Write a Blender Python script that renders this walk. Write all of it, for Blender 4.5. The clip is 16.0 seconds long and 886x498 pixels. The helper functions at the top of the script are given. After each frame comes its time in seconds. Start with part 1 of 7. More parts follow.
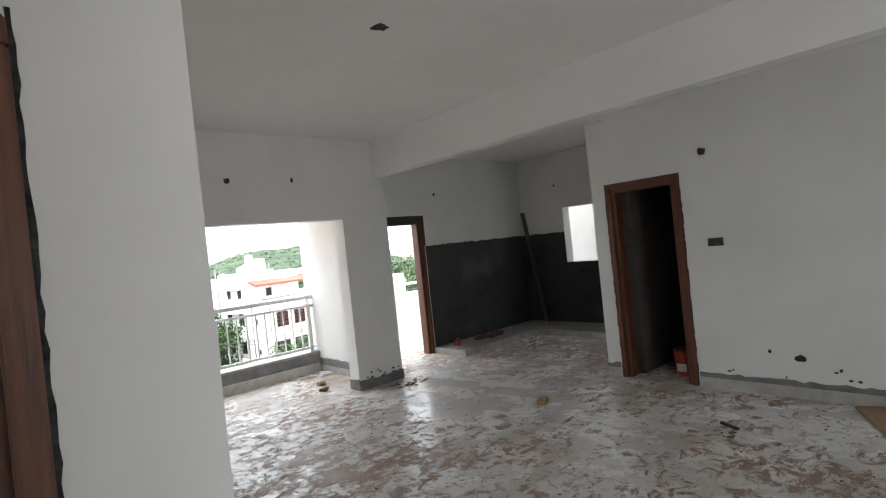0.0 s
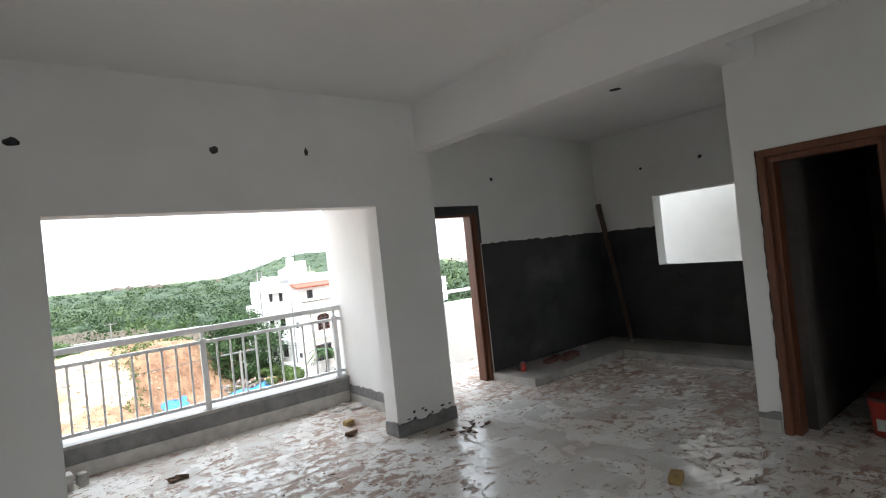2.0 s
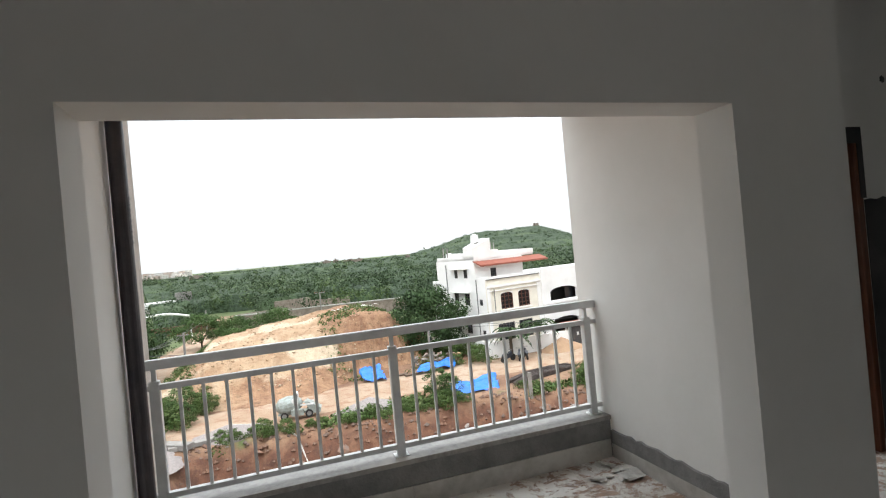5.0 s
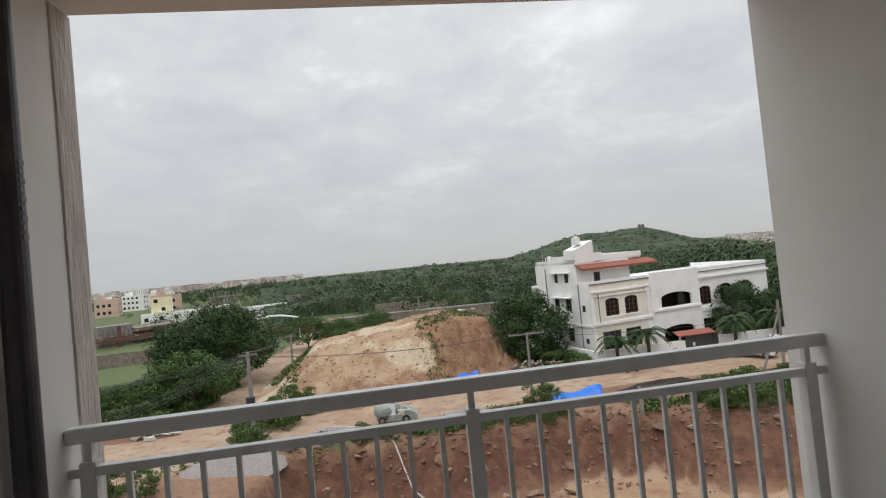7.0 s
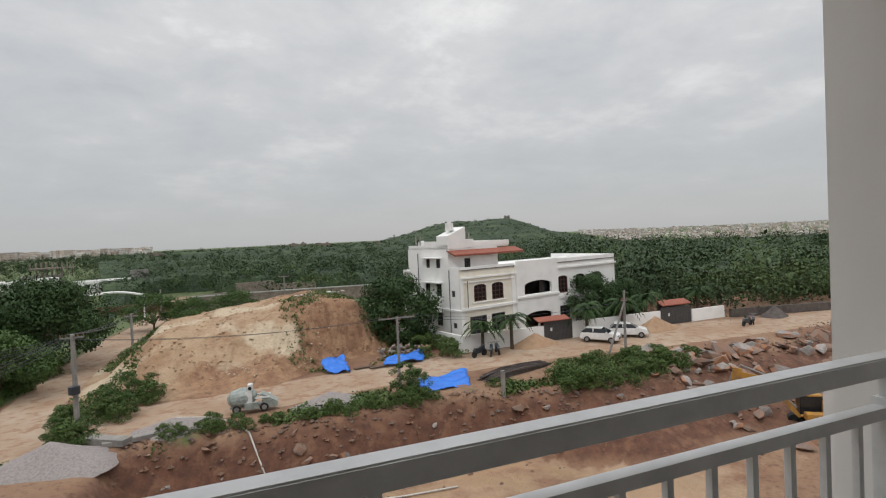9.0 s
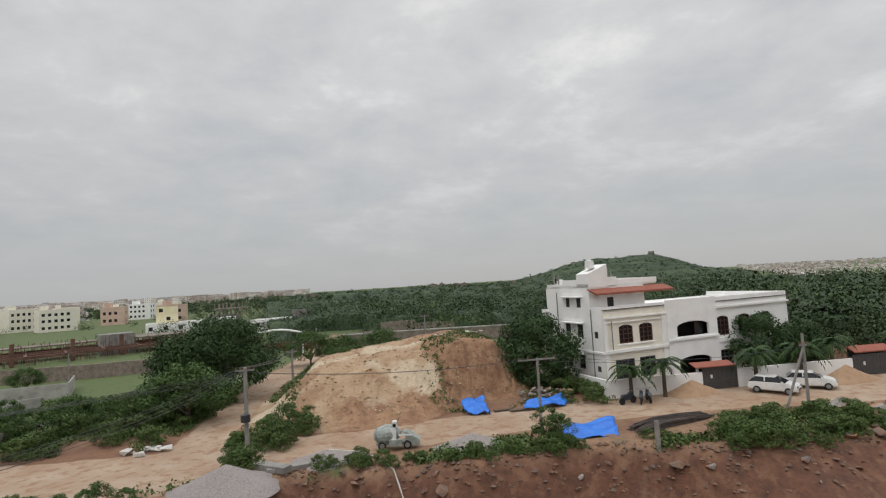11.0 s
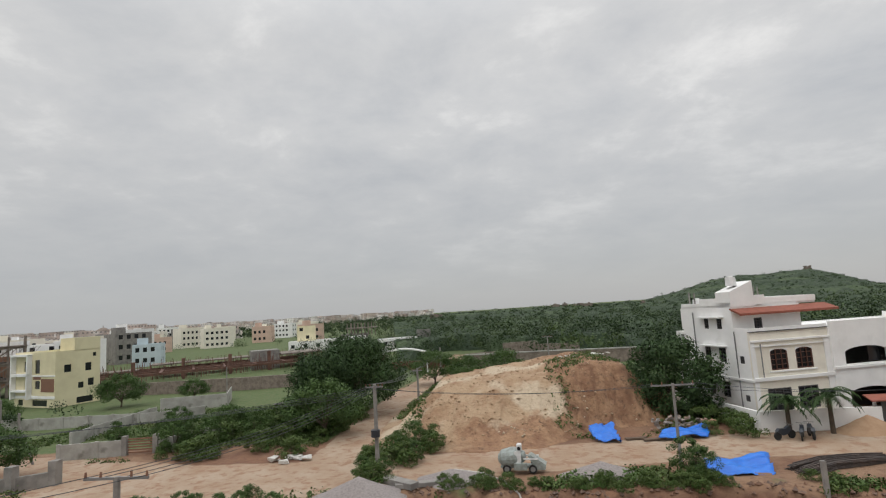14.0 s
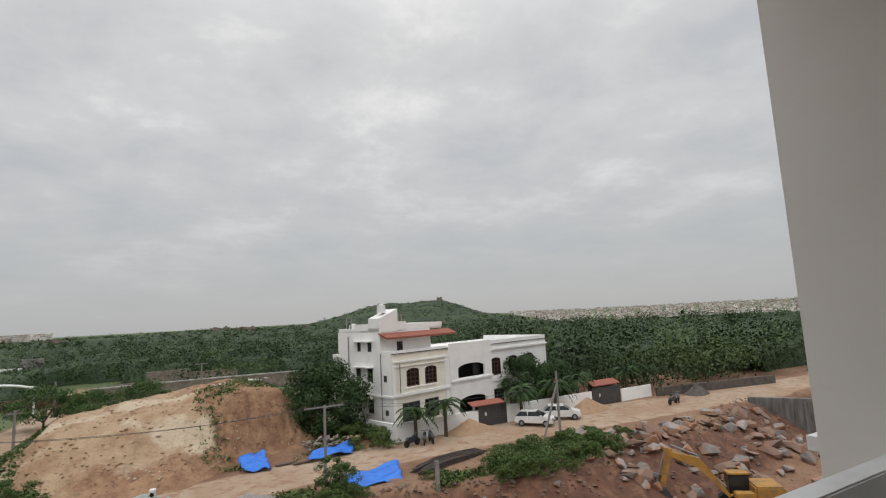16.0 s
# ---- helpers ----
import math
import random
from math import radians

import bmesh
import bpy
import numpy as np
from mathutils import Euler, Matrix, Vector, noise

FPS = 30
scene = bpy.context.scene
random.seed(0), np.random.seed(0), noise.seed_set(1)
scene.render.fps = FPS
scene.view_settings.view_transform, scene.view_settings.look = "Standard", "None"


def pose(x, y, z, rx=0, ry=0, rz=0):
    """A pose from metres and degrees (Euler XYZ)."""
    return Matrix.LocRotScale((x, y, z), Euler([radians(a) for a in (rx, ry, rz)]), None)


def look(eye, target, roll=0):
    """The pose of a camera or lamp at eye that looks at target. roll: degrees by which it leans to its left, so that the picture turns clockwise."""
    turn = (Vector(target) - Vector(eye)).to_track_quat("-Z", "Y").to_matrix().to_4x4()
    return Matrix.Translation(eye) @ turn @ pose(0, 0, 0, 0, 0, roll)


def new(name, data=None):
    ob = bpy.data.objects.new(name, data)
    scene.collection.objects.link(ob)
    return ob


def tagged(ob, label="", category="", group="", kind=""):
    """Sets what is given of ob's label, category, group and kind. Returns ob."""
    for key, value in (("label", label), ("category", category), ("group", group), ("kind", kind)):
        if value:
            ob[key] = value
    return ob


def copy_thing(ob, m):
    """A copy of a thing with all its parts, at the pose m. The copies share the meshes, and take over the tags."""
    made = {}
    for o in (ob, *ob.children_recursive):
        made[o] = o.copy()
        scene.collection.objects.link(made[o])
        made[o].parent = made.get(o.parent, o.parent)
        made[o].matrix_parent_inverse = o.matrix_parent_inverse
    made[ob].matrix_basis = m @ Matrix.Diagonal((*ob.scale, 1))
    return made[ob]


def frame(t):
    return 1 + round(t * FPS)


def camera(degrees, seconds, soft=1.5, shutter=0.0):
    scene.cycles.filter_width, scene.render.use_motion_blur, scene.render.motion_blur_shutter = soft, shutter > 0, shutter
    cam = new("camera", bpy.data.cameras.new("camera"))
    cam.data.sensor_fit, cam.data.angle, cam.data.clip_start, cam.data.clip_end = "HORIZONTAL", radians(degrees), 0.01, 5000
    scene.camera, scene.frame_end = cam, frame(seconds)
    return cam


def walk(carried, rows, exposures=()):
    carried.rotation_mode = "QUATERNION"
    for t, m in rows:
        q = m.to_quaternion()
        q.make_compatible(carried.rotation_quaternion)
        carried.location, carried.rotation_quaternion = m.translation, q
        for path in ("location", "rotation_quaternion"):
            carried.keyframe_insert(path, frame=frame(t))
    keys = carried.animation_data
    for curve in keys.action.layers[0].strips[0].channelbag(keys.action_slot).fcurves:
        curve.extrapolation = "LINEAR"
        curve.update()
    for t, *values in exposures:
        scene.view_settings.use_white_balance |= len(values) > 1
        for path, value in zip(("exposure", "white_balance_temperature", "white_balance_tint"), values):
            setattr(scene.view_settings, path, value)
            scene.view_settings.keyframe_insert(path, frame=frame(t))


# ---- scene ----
cam = camera(80.7, 16.0, soft=1.15)
PATH = [
    (0, (0.48, 2.27, 1.624), (1.827, 3.749, 1.613), -6.0),
    (0.5, (0.776, 2.602, 1.609), (2.262, 3.94, 1.629), -7.7),
    (1, (1.001, 2.94, 1.59), (2.38, 4.388, 1.581), -7.8),
    (1.5, (1.199, 3.285, 1.616), (2.484, 4.818, 1.618), -7.0),
    (2, (1.418, 3.668, 1.591), (2.647, 5.245, 1.607), -6.0),
    (2.5, (1.524, 4.024, 1.561), (2.601, 5.708, 1.596), -6.0),
    (3, (1.601, 4.427, 1.623), (2.571, 6.175, 1.668), -5.0),
    (3.5, (1.746, 4.835, 1.594), (2.536, 6.672, 1.632), -5.8),
    (4, (1.827, 5.253, 1.561), (2.453, 7.153, 1.558), -5.6),
    (4.2, (1.845, 5.429, 1.579), (2.466, 7.33, 1.577), -5.6),
    (6.3, (2.279, 6.855, 1.559), (2.913, 8.752, 1.57), -4.2),
    (6.5, (2.316, 6.997, 1.553), (2.866, 8.919, 1.575), -4.3),
    (7, (2.339, 7.319, 1.559), (2.609, 9.3, 1.611), -5.6),
    (7.5, (2.343, 7.687, 1.57), (2.691, 9.657, 1.585), -1.9),
    (8, (2.447, 7.97, 1.531), (3.017, 9.886, 1.465), -2.6),
    (10.3, (2.477, 8.763, 1.479), (3.252, 10.606, 1.48), -2.9),
    (10.5, (2.488, 8.773, 1.482), (3.133, 10.665, 1.514), -3.3),
    (11, (2.413, 8.718, 1.477), (2.657, 10.698, 1.607), -3.5),
    (11.5, (2.468, 8.654, 1.476), (2.218, 10.631, 1.649), -3.5),
    (12, (2.525, 8.657, 1.447), (1.856, 10.526, 1.69), -3.8),
    (12.5, (2.58, 8.591, 1.479), (1.681, 10.356, 1.751), -3.1),
    (13, (2.529, 8.623, 1.468), (1.561, 10.352, 1.742), -2.9),
    (13.5, (2.611, 8.602, 1.478), (1.88, 10.446, 1.731), -2.4),
    (14, (2.447, 8.708, 1.44), (2.239, 10.683, 1.676), -3.7),
    (14.5, (2.321, 8.792, 1.382), (2.64, 10.749, 1.644), -4.2),
    (15, (2.238, 8.872, 1.409), (2.851, 10.757, 1.674), -4.9),
    (15.5, (2.523, 8.735, 1.444), (3.282, 10.567, 1.702), -4.6),
    (16, (2.625, 8.709, 1.493), (3.599, 10.438, 1.744), -3.1),
]
EXPOSURES = [(0, 2.6, 6100, 9), (1.5, 2.5, 6000, 8), (2.0, 2.38, 6000, 8), (3.5, 2.0, 6100, 7), (4.2, 1.75, 6200, 7), (6.3, 0.45, 6350, 10), (8.0, 0.2, 6400, 10), (10.3, 0.05, 6500, 10), (12.5, 0.06, 6500, 10), (16, 0.05, 6500, 10)]
walk(cam, [(t, look(eye, target, roll)) for t, eye, target, roll in PATH], EXPOSURES)
CLOUD = (6.0, 6.0, 5.95)
# watts of the two added fill lamps
WEST, SOUTH = 3.0, 6.5

# ---- world and sun ----
world = bpy.data.worlds.new("world")
scene.world = world
world.use_nodes = True


def world_nodes():
    nt = world.node_tree
    nt.nodes.clear()
    N, L = nt.nodes.new, nt.links.new
    out, bg = N("ShaderNodeOutputWorld"), N("ShaderNodeBackground")
    sky = N("ShaderNodeTexSky")
    sky.sky_type, sky.sun_disc = "NISHITA", False
    sky.sun_elevation, sky.sun_rotation = radians(50), radians(30)
    tc = N("ShaderNodeTexCoord")
    sep = N("ShaderNodeSeparateXYZ")
    L(tc.outputs["Generated"], sep.inputs[0])
    # flat cloud deck: direction divided by its height
    up = N("ShaderNodeMath"); up.operation = "ADD"; up.inputs[1].default_value = 0.22
    ab = N("ShaderNodeMath"); ab.operation = "ABSOLUTE"
    L(sep.outputs[2], ab.inputs[0]); L(ab.outputs[0], up.inputs[0])
    dx = N("ShaderNodeMath"); dx.operation = "DIVIDE"
    dy = N("ShaderNodeMath"); dy.operation = "DIVIDE"
    L(sep.outputs[0], dx.inputs[0]); L(up.outputs[0], dx.inputs[1])
    L(sep.outputs[1], dy.inputs[0]); L(up.outputs[0], dy.inputs[1])
    com = N("ShaderNodeCombineXYZ")
    L(dx.outputs[0], com.inputs[0]); L(dy.outputs[0], com.inputs[1])
    n1 = N("ShaderNodeTexNoise")
    n1.inputs["Scale"].default_value, n1.inputs["Detail"].default_value = 2.3, 10
    n1.inputs["Roughness"].default_value, n1.inputs["Distortion"].default_value = 0.62, 0.15
    n2 = N("ShaderNodeTexNoise")
    n2.inputs["Scale"].default_value, n2.inputs["Detail"].default_value = 0.55, 3
    L(com.outputs[0], n1.inputs["Vector"]); L(com.outputs[0], n2.inputs["Vector"])
    mixn = N("ShaderNodeMath"); mixn.operation = "MULTIPLY_ADD"; mixn.inputs[1].default_value = 0.55
    half = N("ShaderNodeMath"); half.operation = "MULTIPLY"; half.inputs[1].default_value = 0.45
    L(n2.outputs[0], half.inputs[0]); L(n1.outputs[0], mixn.inputs[0]); L(half.outputs[0], mixn.inputs[2])
    r1 = N("ShaderNodeValToRGB")
    e = r1.color_ramp.elements
    e[0].position, e[0].color = 0.38, (CLOUD[0] * 0.84, CLOUD[1] * 0.86, CLOUD[2] * 0.89, 1)
    e[1].position, e[1].color = 0.66, (CLOUD[0] * 1.45, CLOUD[1] * 1.43, CLOUD[2] * 1.40, 1)
    m = e.new(0.53); m.color = (CLOUD[0] * 1.04, CLOUD[1] * 1.04, CLOUD[2] * 1.04, 1)
    L(mixn.outputs[0], r1.inputs[0])
    # a duller, even band of far cloud towards the horizon
    rh = N("ShaderNodeMapRange"); rh.inputs[1].default_value, rh.inputs[2].default_value = 0.0, 0.36
    L(sep.outputs[2], rh.inputs[0])
    mh = N("ShaderNodeMix"); mh.data_type = "RGBA"
    mh.inputs[6].default_value = (CLOUD[0] * 0.70, CLOUD[1] * 0.715, CLOUD[2] * 0.735, 1)
    L(rh.outputs[0], mh.inputs[0]); L(r1.outputs[0], mh.inputs[7])
    ms = N("ShaderNodeMix"); ms.data_type = "RGBA"; ms.inputs[0].default_value = 0.94
    L(sky.outputs[0], ms.inputs[6]); L(mh.outputs[2], ms.inputs[7])
    L(ms.outputs[2], bg.inputs[0])
    # an overcast sky is brighter overhead than near the horizon
    zr = N("ShaderNodeMapRange"); zr.interpolation_type = "SMOOTHSTEP"
    zr.inputs[1].default_value, zr.inputs[2].default_value = 0.45, 1.0
    zr.inputs[3].default_value, zr.inputs[4].default_value = 0.1, 0.30
    L(sep.outputs[2], zr.inputs[0]); L(zr.outputs[0], bg.inputs[1])
    L(bg.outputs[0], out.inputs[0])


world_nodes()
sun = new("sun", bpy.data.lights.new("sun", "SUN"))
sun.data.energy, sun.data.angle, sun.data.color = 0.5, radians(25), (1, 0.97, 0.93)
sun.matrix_world = pose(0, 0, 60, 38, 0, -40)


# ---- materials ----
def mat(name, base, rough=0.8, second=None, scale=3.0, lo=0.4, hi=0.65, bump=0.15, bscale=40.0, metal=0.0, third=None, tscale=0.6, tlo=0.5, thi=0.7, stretch=(1, 1, 1), island=0.0, rough2=None, objrand=0.0, dist=0.01, detail=6, spec=0.5):
    """A surface with two scales of colour change and a fine relief."""
    m = bpy.data.materials.new(name)
    m.use_nodes = True
    nt = m.node_tree
    N, L = nt.nodes.new, nt.links.new
    b = nt.nodes["Principled BSDF"]
    b.inputs["Roughness"].default_value, b.inputs["Metallic"].default_value = rough, metal
    b.inputs["Specular IOR Level"].default_value = spec
    tc, mp = N("ShaderNodeTexCoord"), N("ShaderNodeMapping")
    mp.inputs["Scale"].default_value = stretch
    L(tc.outputs["Object"], mp.inputs[0])
    col = None
    if second is None:
        second = tuple(c * 0.86 for c in base)
    n = N("ShaderNodeTexNoise")
    n.inputs["Scale"].default_value, n.inputs["Detail"].default_value, n.inputs["Roughness"].default_value = scale, detail, 0.62
    L(mp.outputs[0], n.inputs["Vector"])
    mr = N("ShaderNodeMapRange"); mr.inputs[1].default_value, mr.inputs[2].default_value = lo, hi
    L(n.outputs[0], mr.inputs[0])
    mx = N("ShaderNodeMix"); mx.data_type = "RGBA"
    mx.inputs[6].default_value, mx.inputs[7].default_value = (*base, 1), (*second, 1)
    L(mr.outputs[0], mx.inputs[0])
    col = mx.outputs[2]
    if rough2 is not None:
        rr = N("ShaderNodeMix"); rr.inputs[2].default_value, rr.inputs[3].default_value = rough, rough2
        L(mr.outputs[0], rr.inputs[0]); L(rr.outputs[0], b.inputs["Roughness"])
    if third is not None:
        n3 = N("ShaderNodeTexNoise")
        n3.inputs["Scale"].default_value, n3.inputs["Detail"].default_value = tscale, 8
        L(tc.outputs["Object"], n3.inputs["Vector"])
        m3 = N("ShaderNodeMapRange"); m3.inputs[1].default_value, m3.inputs[2].default_value = tlo, thi
        L(n3.outputs[0], m3.inputs[0])
        x3 = N("ShaderNodeMix"); x3.data_type = "RGBA"; x3.inputs[7].default_value = (*third, 1)
        L(m3.outputs[0], x3.inputs[0]); L(col, x3.inputs[6])
        col = x3.outputs[2]
    if island or objrand:
        g = N("ShaderNodeNewGeometry") if island else N("ShaderNodeObjectInfo")
        amt = island or objrand
        hv = N("ShaderNodeHueSaturation")
        vr = N("ShaderNodeMapRange"); vr.inputs[3].default_value, vr.inputs[4].default_value = 1 - amt, 1 + amt
        L(g.outputs["Random Per Island" if island else "Random"], vr.inputs[0])
        L(vr.outputs[0], hv.inputs["Value"]); L(col, hv.inputs["Color"])
        col = hv.outputs[0]
    L(col, b.inputs["Base Color"])
    if bump:
        nb = N("ShaderNodeTexNoise"); nb.inputs["Scale"].default_value, nb.inputs["Detail"].default_value = bscale, 4
        L(mp.outputs[0], nb.inputs["Vector"])
        bp = N("ShaderNodeBump"); bp.inputs["Strength"].default_value, bp.inputs["Distance"].default_value = bump, dist
        L(nb.outputs[0], bp.inputs["Height"]); L(bp.outputs[0], b.inputs["Normal"])
    return m


M = {}
M["wall"] = mat("white_putty_paint", (0.80, 0.79, 0.765), 0.7, (0.76, 0.75, 0.72), 1.6, bump=0.08, bscale=25, third=(0.72, 0.71, 0.68), tscale=0.9, tlo=0.52, thi=0.75)
M["ceil"] = mat("ceiling_paint", (0.84, 0.83, 0.81), 0.8, (0.80, 0.79, 0.77), 1.0, bump=0.04, bscale=15)
M["cement"] = mat("grey_cement", (0.23, 0.225, 0.22), 0.9, (0.15, 0.15, 0.148), 6, bump=0.4, bscale=60)
M["dado"] = mat("dark_cement_render", (0.050, 0.049, 0.048), 0.75, (0.030, 0.030, 0.030), 2.2, bump=0.35, bscale=50, third=(0.105, 0.10, 0.095), tscale=1.5, tlo=0.56, thi=0.78)
M["skirt"] = mat("cream_tile_edge", (0.52, 0.51, 0.48), 0.35, (0.36, 0.34, 0.31), 5, bump=0.1)
M["granite"] = mat("grey_granite", (0.33, 0.32, 0.30), 0.4, (0.22, 0.21, 0.20), 22, bump=0.05, third=(0.40, 0.37, 0.33), tscale=2)
M["wood"] = mat("varnished_red_wood", (0.17, 0.062, 0.028), 0.42, (0.085, 0.030, 0.014), 5, bump=0.12, bscale=12, stretch=(9, 9, 0.7), lo=0.35)
M["wooddark"] = mat("dark_unpainted_wood", (0.06, 0.035, 0.03), 0.7, (0.03, 0.02, 0.018), 6, bump=0.2, stretch=(9, 9, 0.8))
M["pole"] = mat("weathered_timber", (0.14, 0.10, 0.07), 0.85, (0.08, 0.055, 0.04), 8, bump=0.3, stretch=(6, 6, 0.6))
M["rough"] = mat("rough_plaster", (0.60, 0.565, 0.52), 0.95, (0.42, 0.385, 0.35), 9, bump=0.8, bscale=22, stretch=(3, 3, 0.45), dist=0.02, lo=0.42, hi=0.7)
M["rail"] = mat("grey_white_enamel", (0.74, 0.75, 0.75), 0.35, (0.64, 0.65, 0.65), 9, bump=0.06)
M["pipe"] = mat("dark_pvc", (0.035, 0.032, 0.04), 0.35, (0.07, 0.06, 0.065), 6, bump=0.05)
M["ink"] = mat("pale_print", (0.20, 0.19, 0.20), 0.6)
# near-black, for dark cement and for the painted shade inside holes
M["hole"] = mat("dark_cement_and_hole_shade", (0.06, 0.06, 0.06), 1.0, (0.02, 0.02, 0.02), 25, bump=0.8, bscale=60)
M["red"] = mat("red_paint", (0.42, 0.035, 0.02), 0.4, (0.25, 0.03, 0.02), 12)
M["yellowfoam"] = mat("yellow_foam", (0.40, 0.28, 0.11), 0.9, (0.28, 0.17, 0.07), 14, bump=0.5)
M["paper"] = mat("crumpled_paper", (0.62, 0.61, 0.58), 0.7, (0.40, 0.38, 0.35), 14, bump=0.4)
M["brick"] = mat("red_brick", (0.16, 0.07, 0.05), 0.9, (0.10, 0.05, 0.035), 18, bump=0.5)
M["blackplastic"] = mat("black_plastic", (0.03, 0.035, 0.045), 0.4)
M["mud"] = mat("drying_mud", (0.17, 0.095, 0.055), 0.85, (0.09, 0.055, 0.035), 14, bump=0.5)
# outdoors
M["soil"] = mat("orange_soil", (0.33, 0.18, 0.095), 0.95, (0.22, 0.115, 0.06), 0.5, bump=1.0, bscale=2.2, dist=0.12, third=(0.42, 0.27, 0.16), tscale=0.12)
M["sandpile"] = mat("brown_sand", (0.36, 0.235, 0.145), 0.95, (0.30, 0.19, 0.115), 2, bump=0.5, bscale=9, dist=0.05)
M["gravel"] = mat("grey_gravel", (0.31, 0.275, 0.262), 0.95, (0.22, 0.195, 0.187), 9, bump=1.0, bscale=14, dist=0.06)
M["villa"] = mat("white_house_paint", (0.82, 0.815, 0.80), 0.8, (0.76, 0.755, 0.74), 0.7, bump=0.05, bscale=4, third=(0.66, 0.65, 0.62), tscale=0.45, tlo=0.58, thi=0.8)
M["villacream"] = mat("cream_house_paint", (0.78, 0.74, 0.64), 0.8, (0.70, 0.66, 0.57), 0.9, bump=0.05, bscale=4)
# near-black colour that stands in for shade indoors
M["villadark"] = mat("dark_interior", (0.07, 0.065, 0.06), 0.9)
M["glassdark"] = mat("dark_window_glass", (0.02, 0.022, 0.025), 0.08, bump=0)
M["brownwood"] = mat("brown_window_frame", (0.10, 0.038, 0.022), 0.5, (0.06, 0.025, 0.018), 6)
M["rooftile"] = mat("red_roof_tile", (0.28, 0.090, 0.058), 0.8, (0.22, 0.07, 0.045), 2.5, bump=0.5, bscale=5)
M["gate"] = mat("dark_steel_gate", (0.045, 0.045, 0.05), 0.5, (0.07, 0.065, 0.06), 3)
M["steel"] = mat("grey_steel", (0.25, 0.25, 0.25), 0.5, metal=0.4)
M["darksteel"] = mat("dark_mill_steel", (0.055, 0.045, 0.042), 0.7, (0.09, 0.065, 0.055), 2)
M["rust"] = mat("red_oxide_steel", (0.17, 0.085, 0.062), 0.8, (0.10, 0.055, 0.042), 1.5)
M["concrete"] = mat("bare_concrete", (0.27, 0.255, 0.235), 0.95, (0.17, 0.16, 0.15), 1.1, bump=0.5, bscale=6, dist=0.03)
M["palecon"] = mat("pale_concrete", (0.40, 0.39, 0.36), 0.9, (0.29, 0.28, 0.255), 0.7, bump=0.3, bscale=6, dist=0.02, third=(0.20, 0.19, 0.17), tscale=0.9, tlo=0.58, thi=0.72)
M["ribcon"] = mat("dark_stained_concrete", (0.19, 0.18, 0.17), 0.9, (0.10, 0.095, 0.09), 0.9, bump=0.4, bscale=6, dist=0.03, stretch=(3, 3, 0.5))
M["darkrubble"] = mat("dark_rubble", (0.12, 0.10, 0.09), 0.95, (0.07, 0.06, 0.055), 1.8, bump=1.0, bscale=4, dist=0.08)
M["stonewall"] = mat("rubble_wall", (0.26, 0.215, 0.180), 0.95, (0.155, 0.125, 0.105), 1.8, bump=1.0, bscale=4, dist=0.08)
M["frameconc"] = mat("brown_concrete_frame", (0.22, 0.185, 0.155), 0.95, (0.12, 0.10, 0.088), 0.8, bump=0.3, bscale=4)
M["yellow"] = mat("pale_yellow_render", (0.70, 0.64, 0.43), 0.85, (0.62, 0.56, 0.37), 0.4, bump=0.05)
M["peach"] = mat("peach_render", (0.62, 0.45, 0.36), 0.85, (0.52, 0.38, 0.31), 0.4, bump=0.05)
M["paleblue"] = mat("pale_blue_render", (0.52, 0.60, 0.64), 0.85, (0.44, 0.51, 0.55), 0.4, bump=0.05)
M["terracotta"] = mat("brown_tile_cladding", (0.22, 0.11, 0.07), 0.8)
M["tarp"] = mat("blue_tarpaulin", (0.015, 0.13, 0.55), 0.45, (0.02, 0.18, 0.66), 1.2, bump=0.5, bscale=5, dist=0.05)
M["white"] = mat("white_enamel", (0.74, 0.74, 0.73), 0.25, bump=0)
M["tyre"] = mat("black_rubber", (0.018, 0.018, 0.018), 0.85)
M["mixgrey"] = mat("grey_green_enamel", (0.30, 0.34, 0.32), 0.5, (0.20, 0.21, 0.19), 2.5)
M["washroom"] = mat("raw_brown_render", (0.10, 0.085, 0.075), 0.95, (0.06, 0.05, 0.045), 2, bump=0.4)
M["excyellow"] = mat("dusty_yellow_enamel", (0.40, 0.20, 0.03), 0.6, (0.22, 0.13, 0.05), 1.6)
M["bark"] = mat("bark", (0.09, 0.065, 0.045), 0.95, (0.05, 0.04, 0.03), 4, bump=0.6)
M["rock"] = mat("grey_granite_rock", (0.26, 0.235, 0.215), 0.9, (0.17, 0.15, 0.14), 1.3, bump=0.5, bscale=4, third=(0.30, 0.15, 0.085), tscale=0.5, tlo=0.47, thi=0.6, dist=0.05, objrand=0.25)
M["redrock"] = mat("red_stained_rock", (0.23, 0.125, 0.08), 0.92, (0.17, 0.135, 0.115), 1.0, bump=0.5, bscale=4, dist=0.05, objrand=0.25)


def leaf_mat(name, a, b, amount=0.35):
    m = mat(name, a, 0.65, b, 0.35, bump=0, island=amount, spec=0.25)
    p = m.node_tree.nodes["Principled BSDF"]
    p.inputs["Subsurface Weight"].default_value = 0.0
    return m


M["leaf"] = leaf_mat("dark_leaves", (0.040, 0.076, 0.022), (0.028, 0.056, 0.018), 0.22)
M["leaf2"] = leaf_mat("bright_leaves", (0.062, 0.110, 0.028), (0.044, 0.082, 0.022), 0.25)
M["weed"] = leaf_mat("weeds", (0.062, 0.112, 0.026), (0.090, 0.112, 0.035), 0.3)
M["forest"] = leaf_mat("woodland_leaves", (0.034, 0.060, 0.022), (0.024, 0.044, 0.018), 0.16)
fm = M["forest"].node_tree
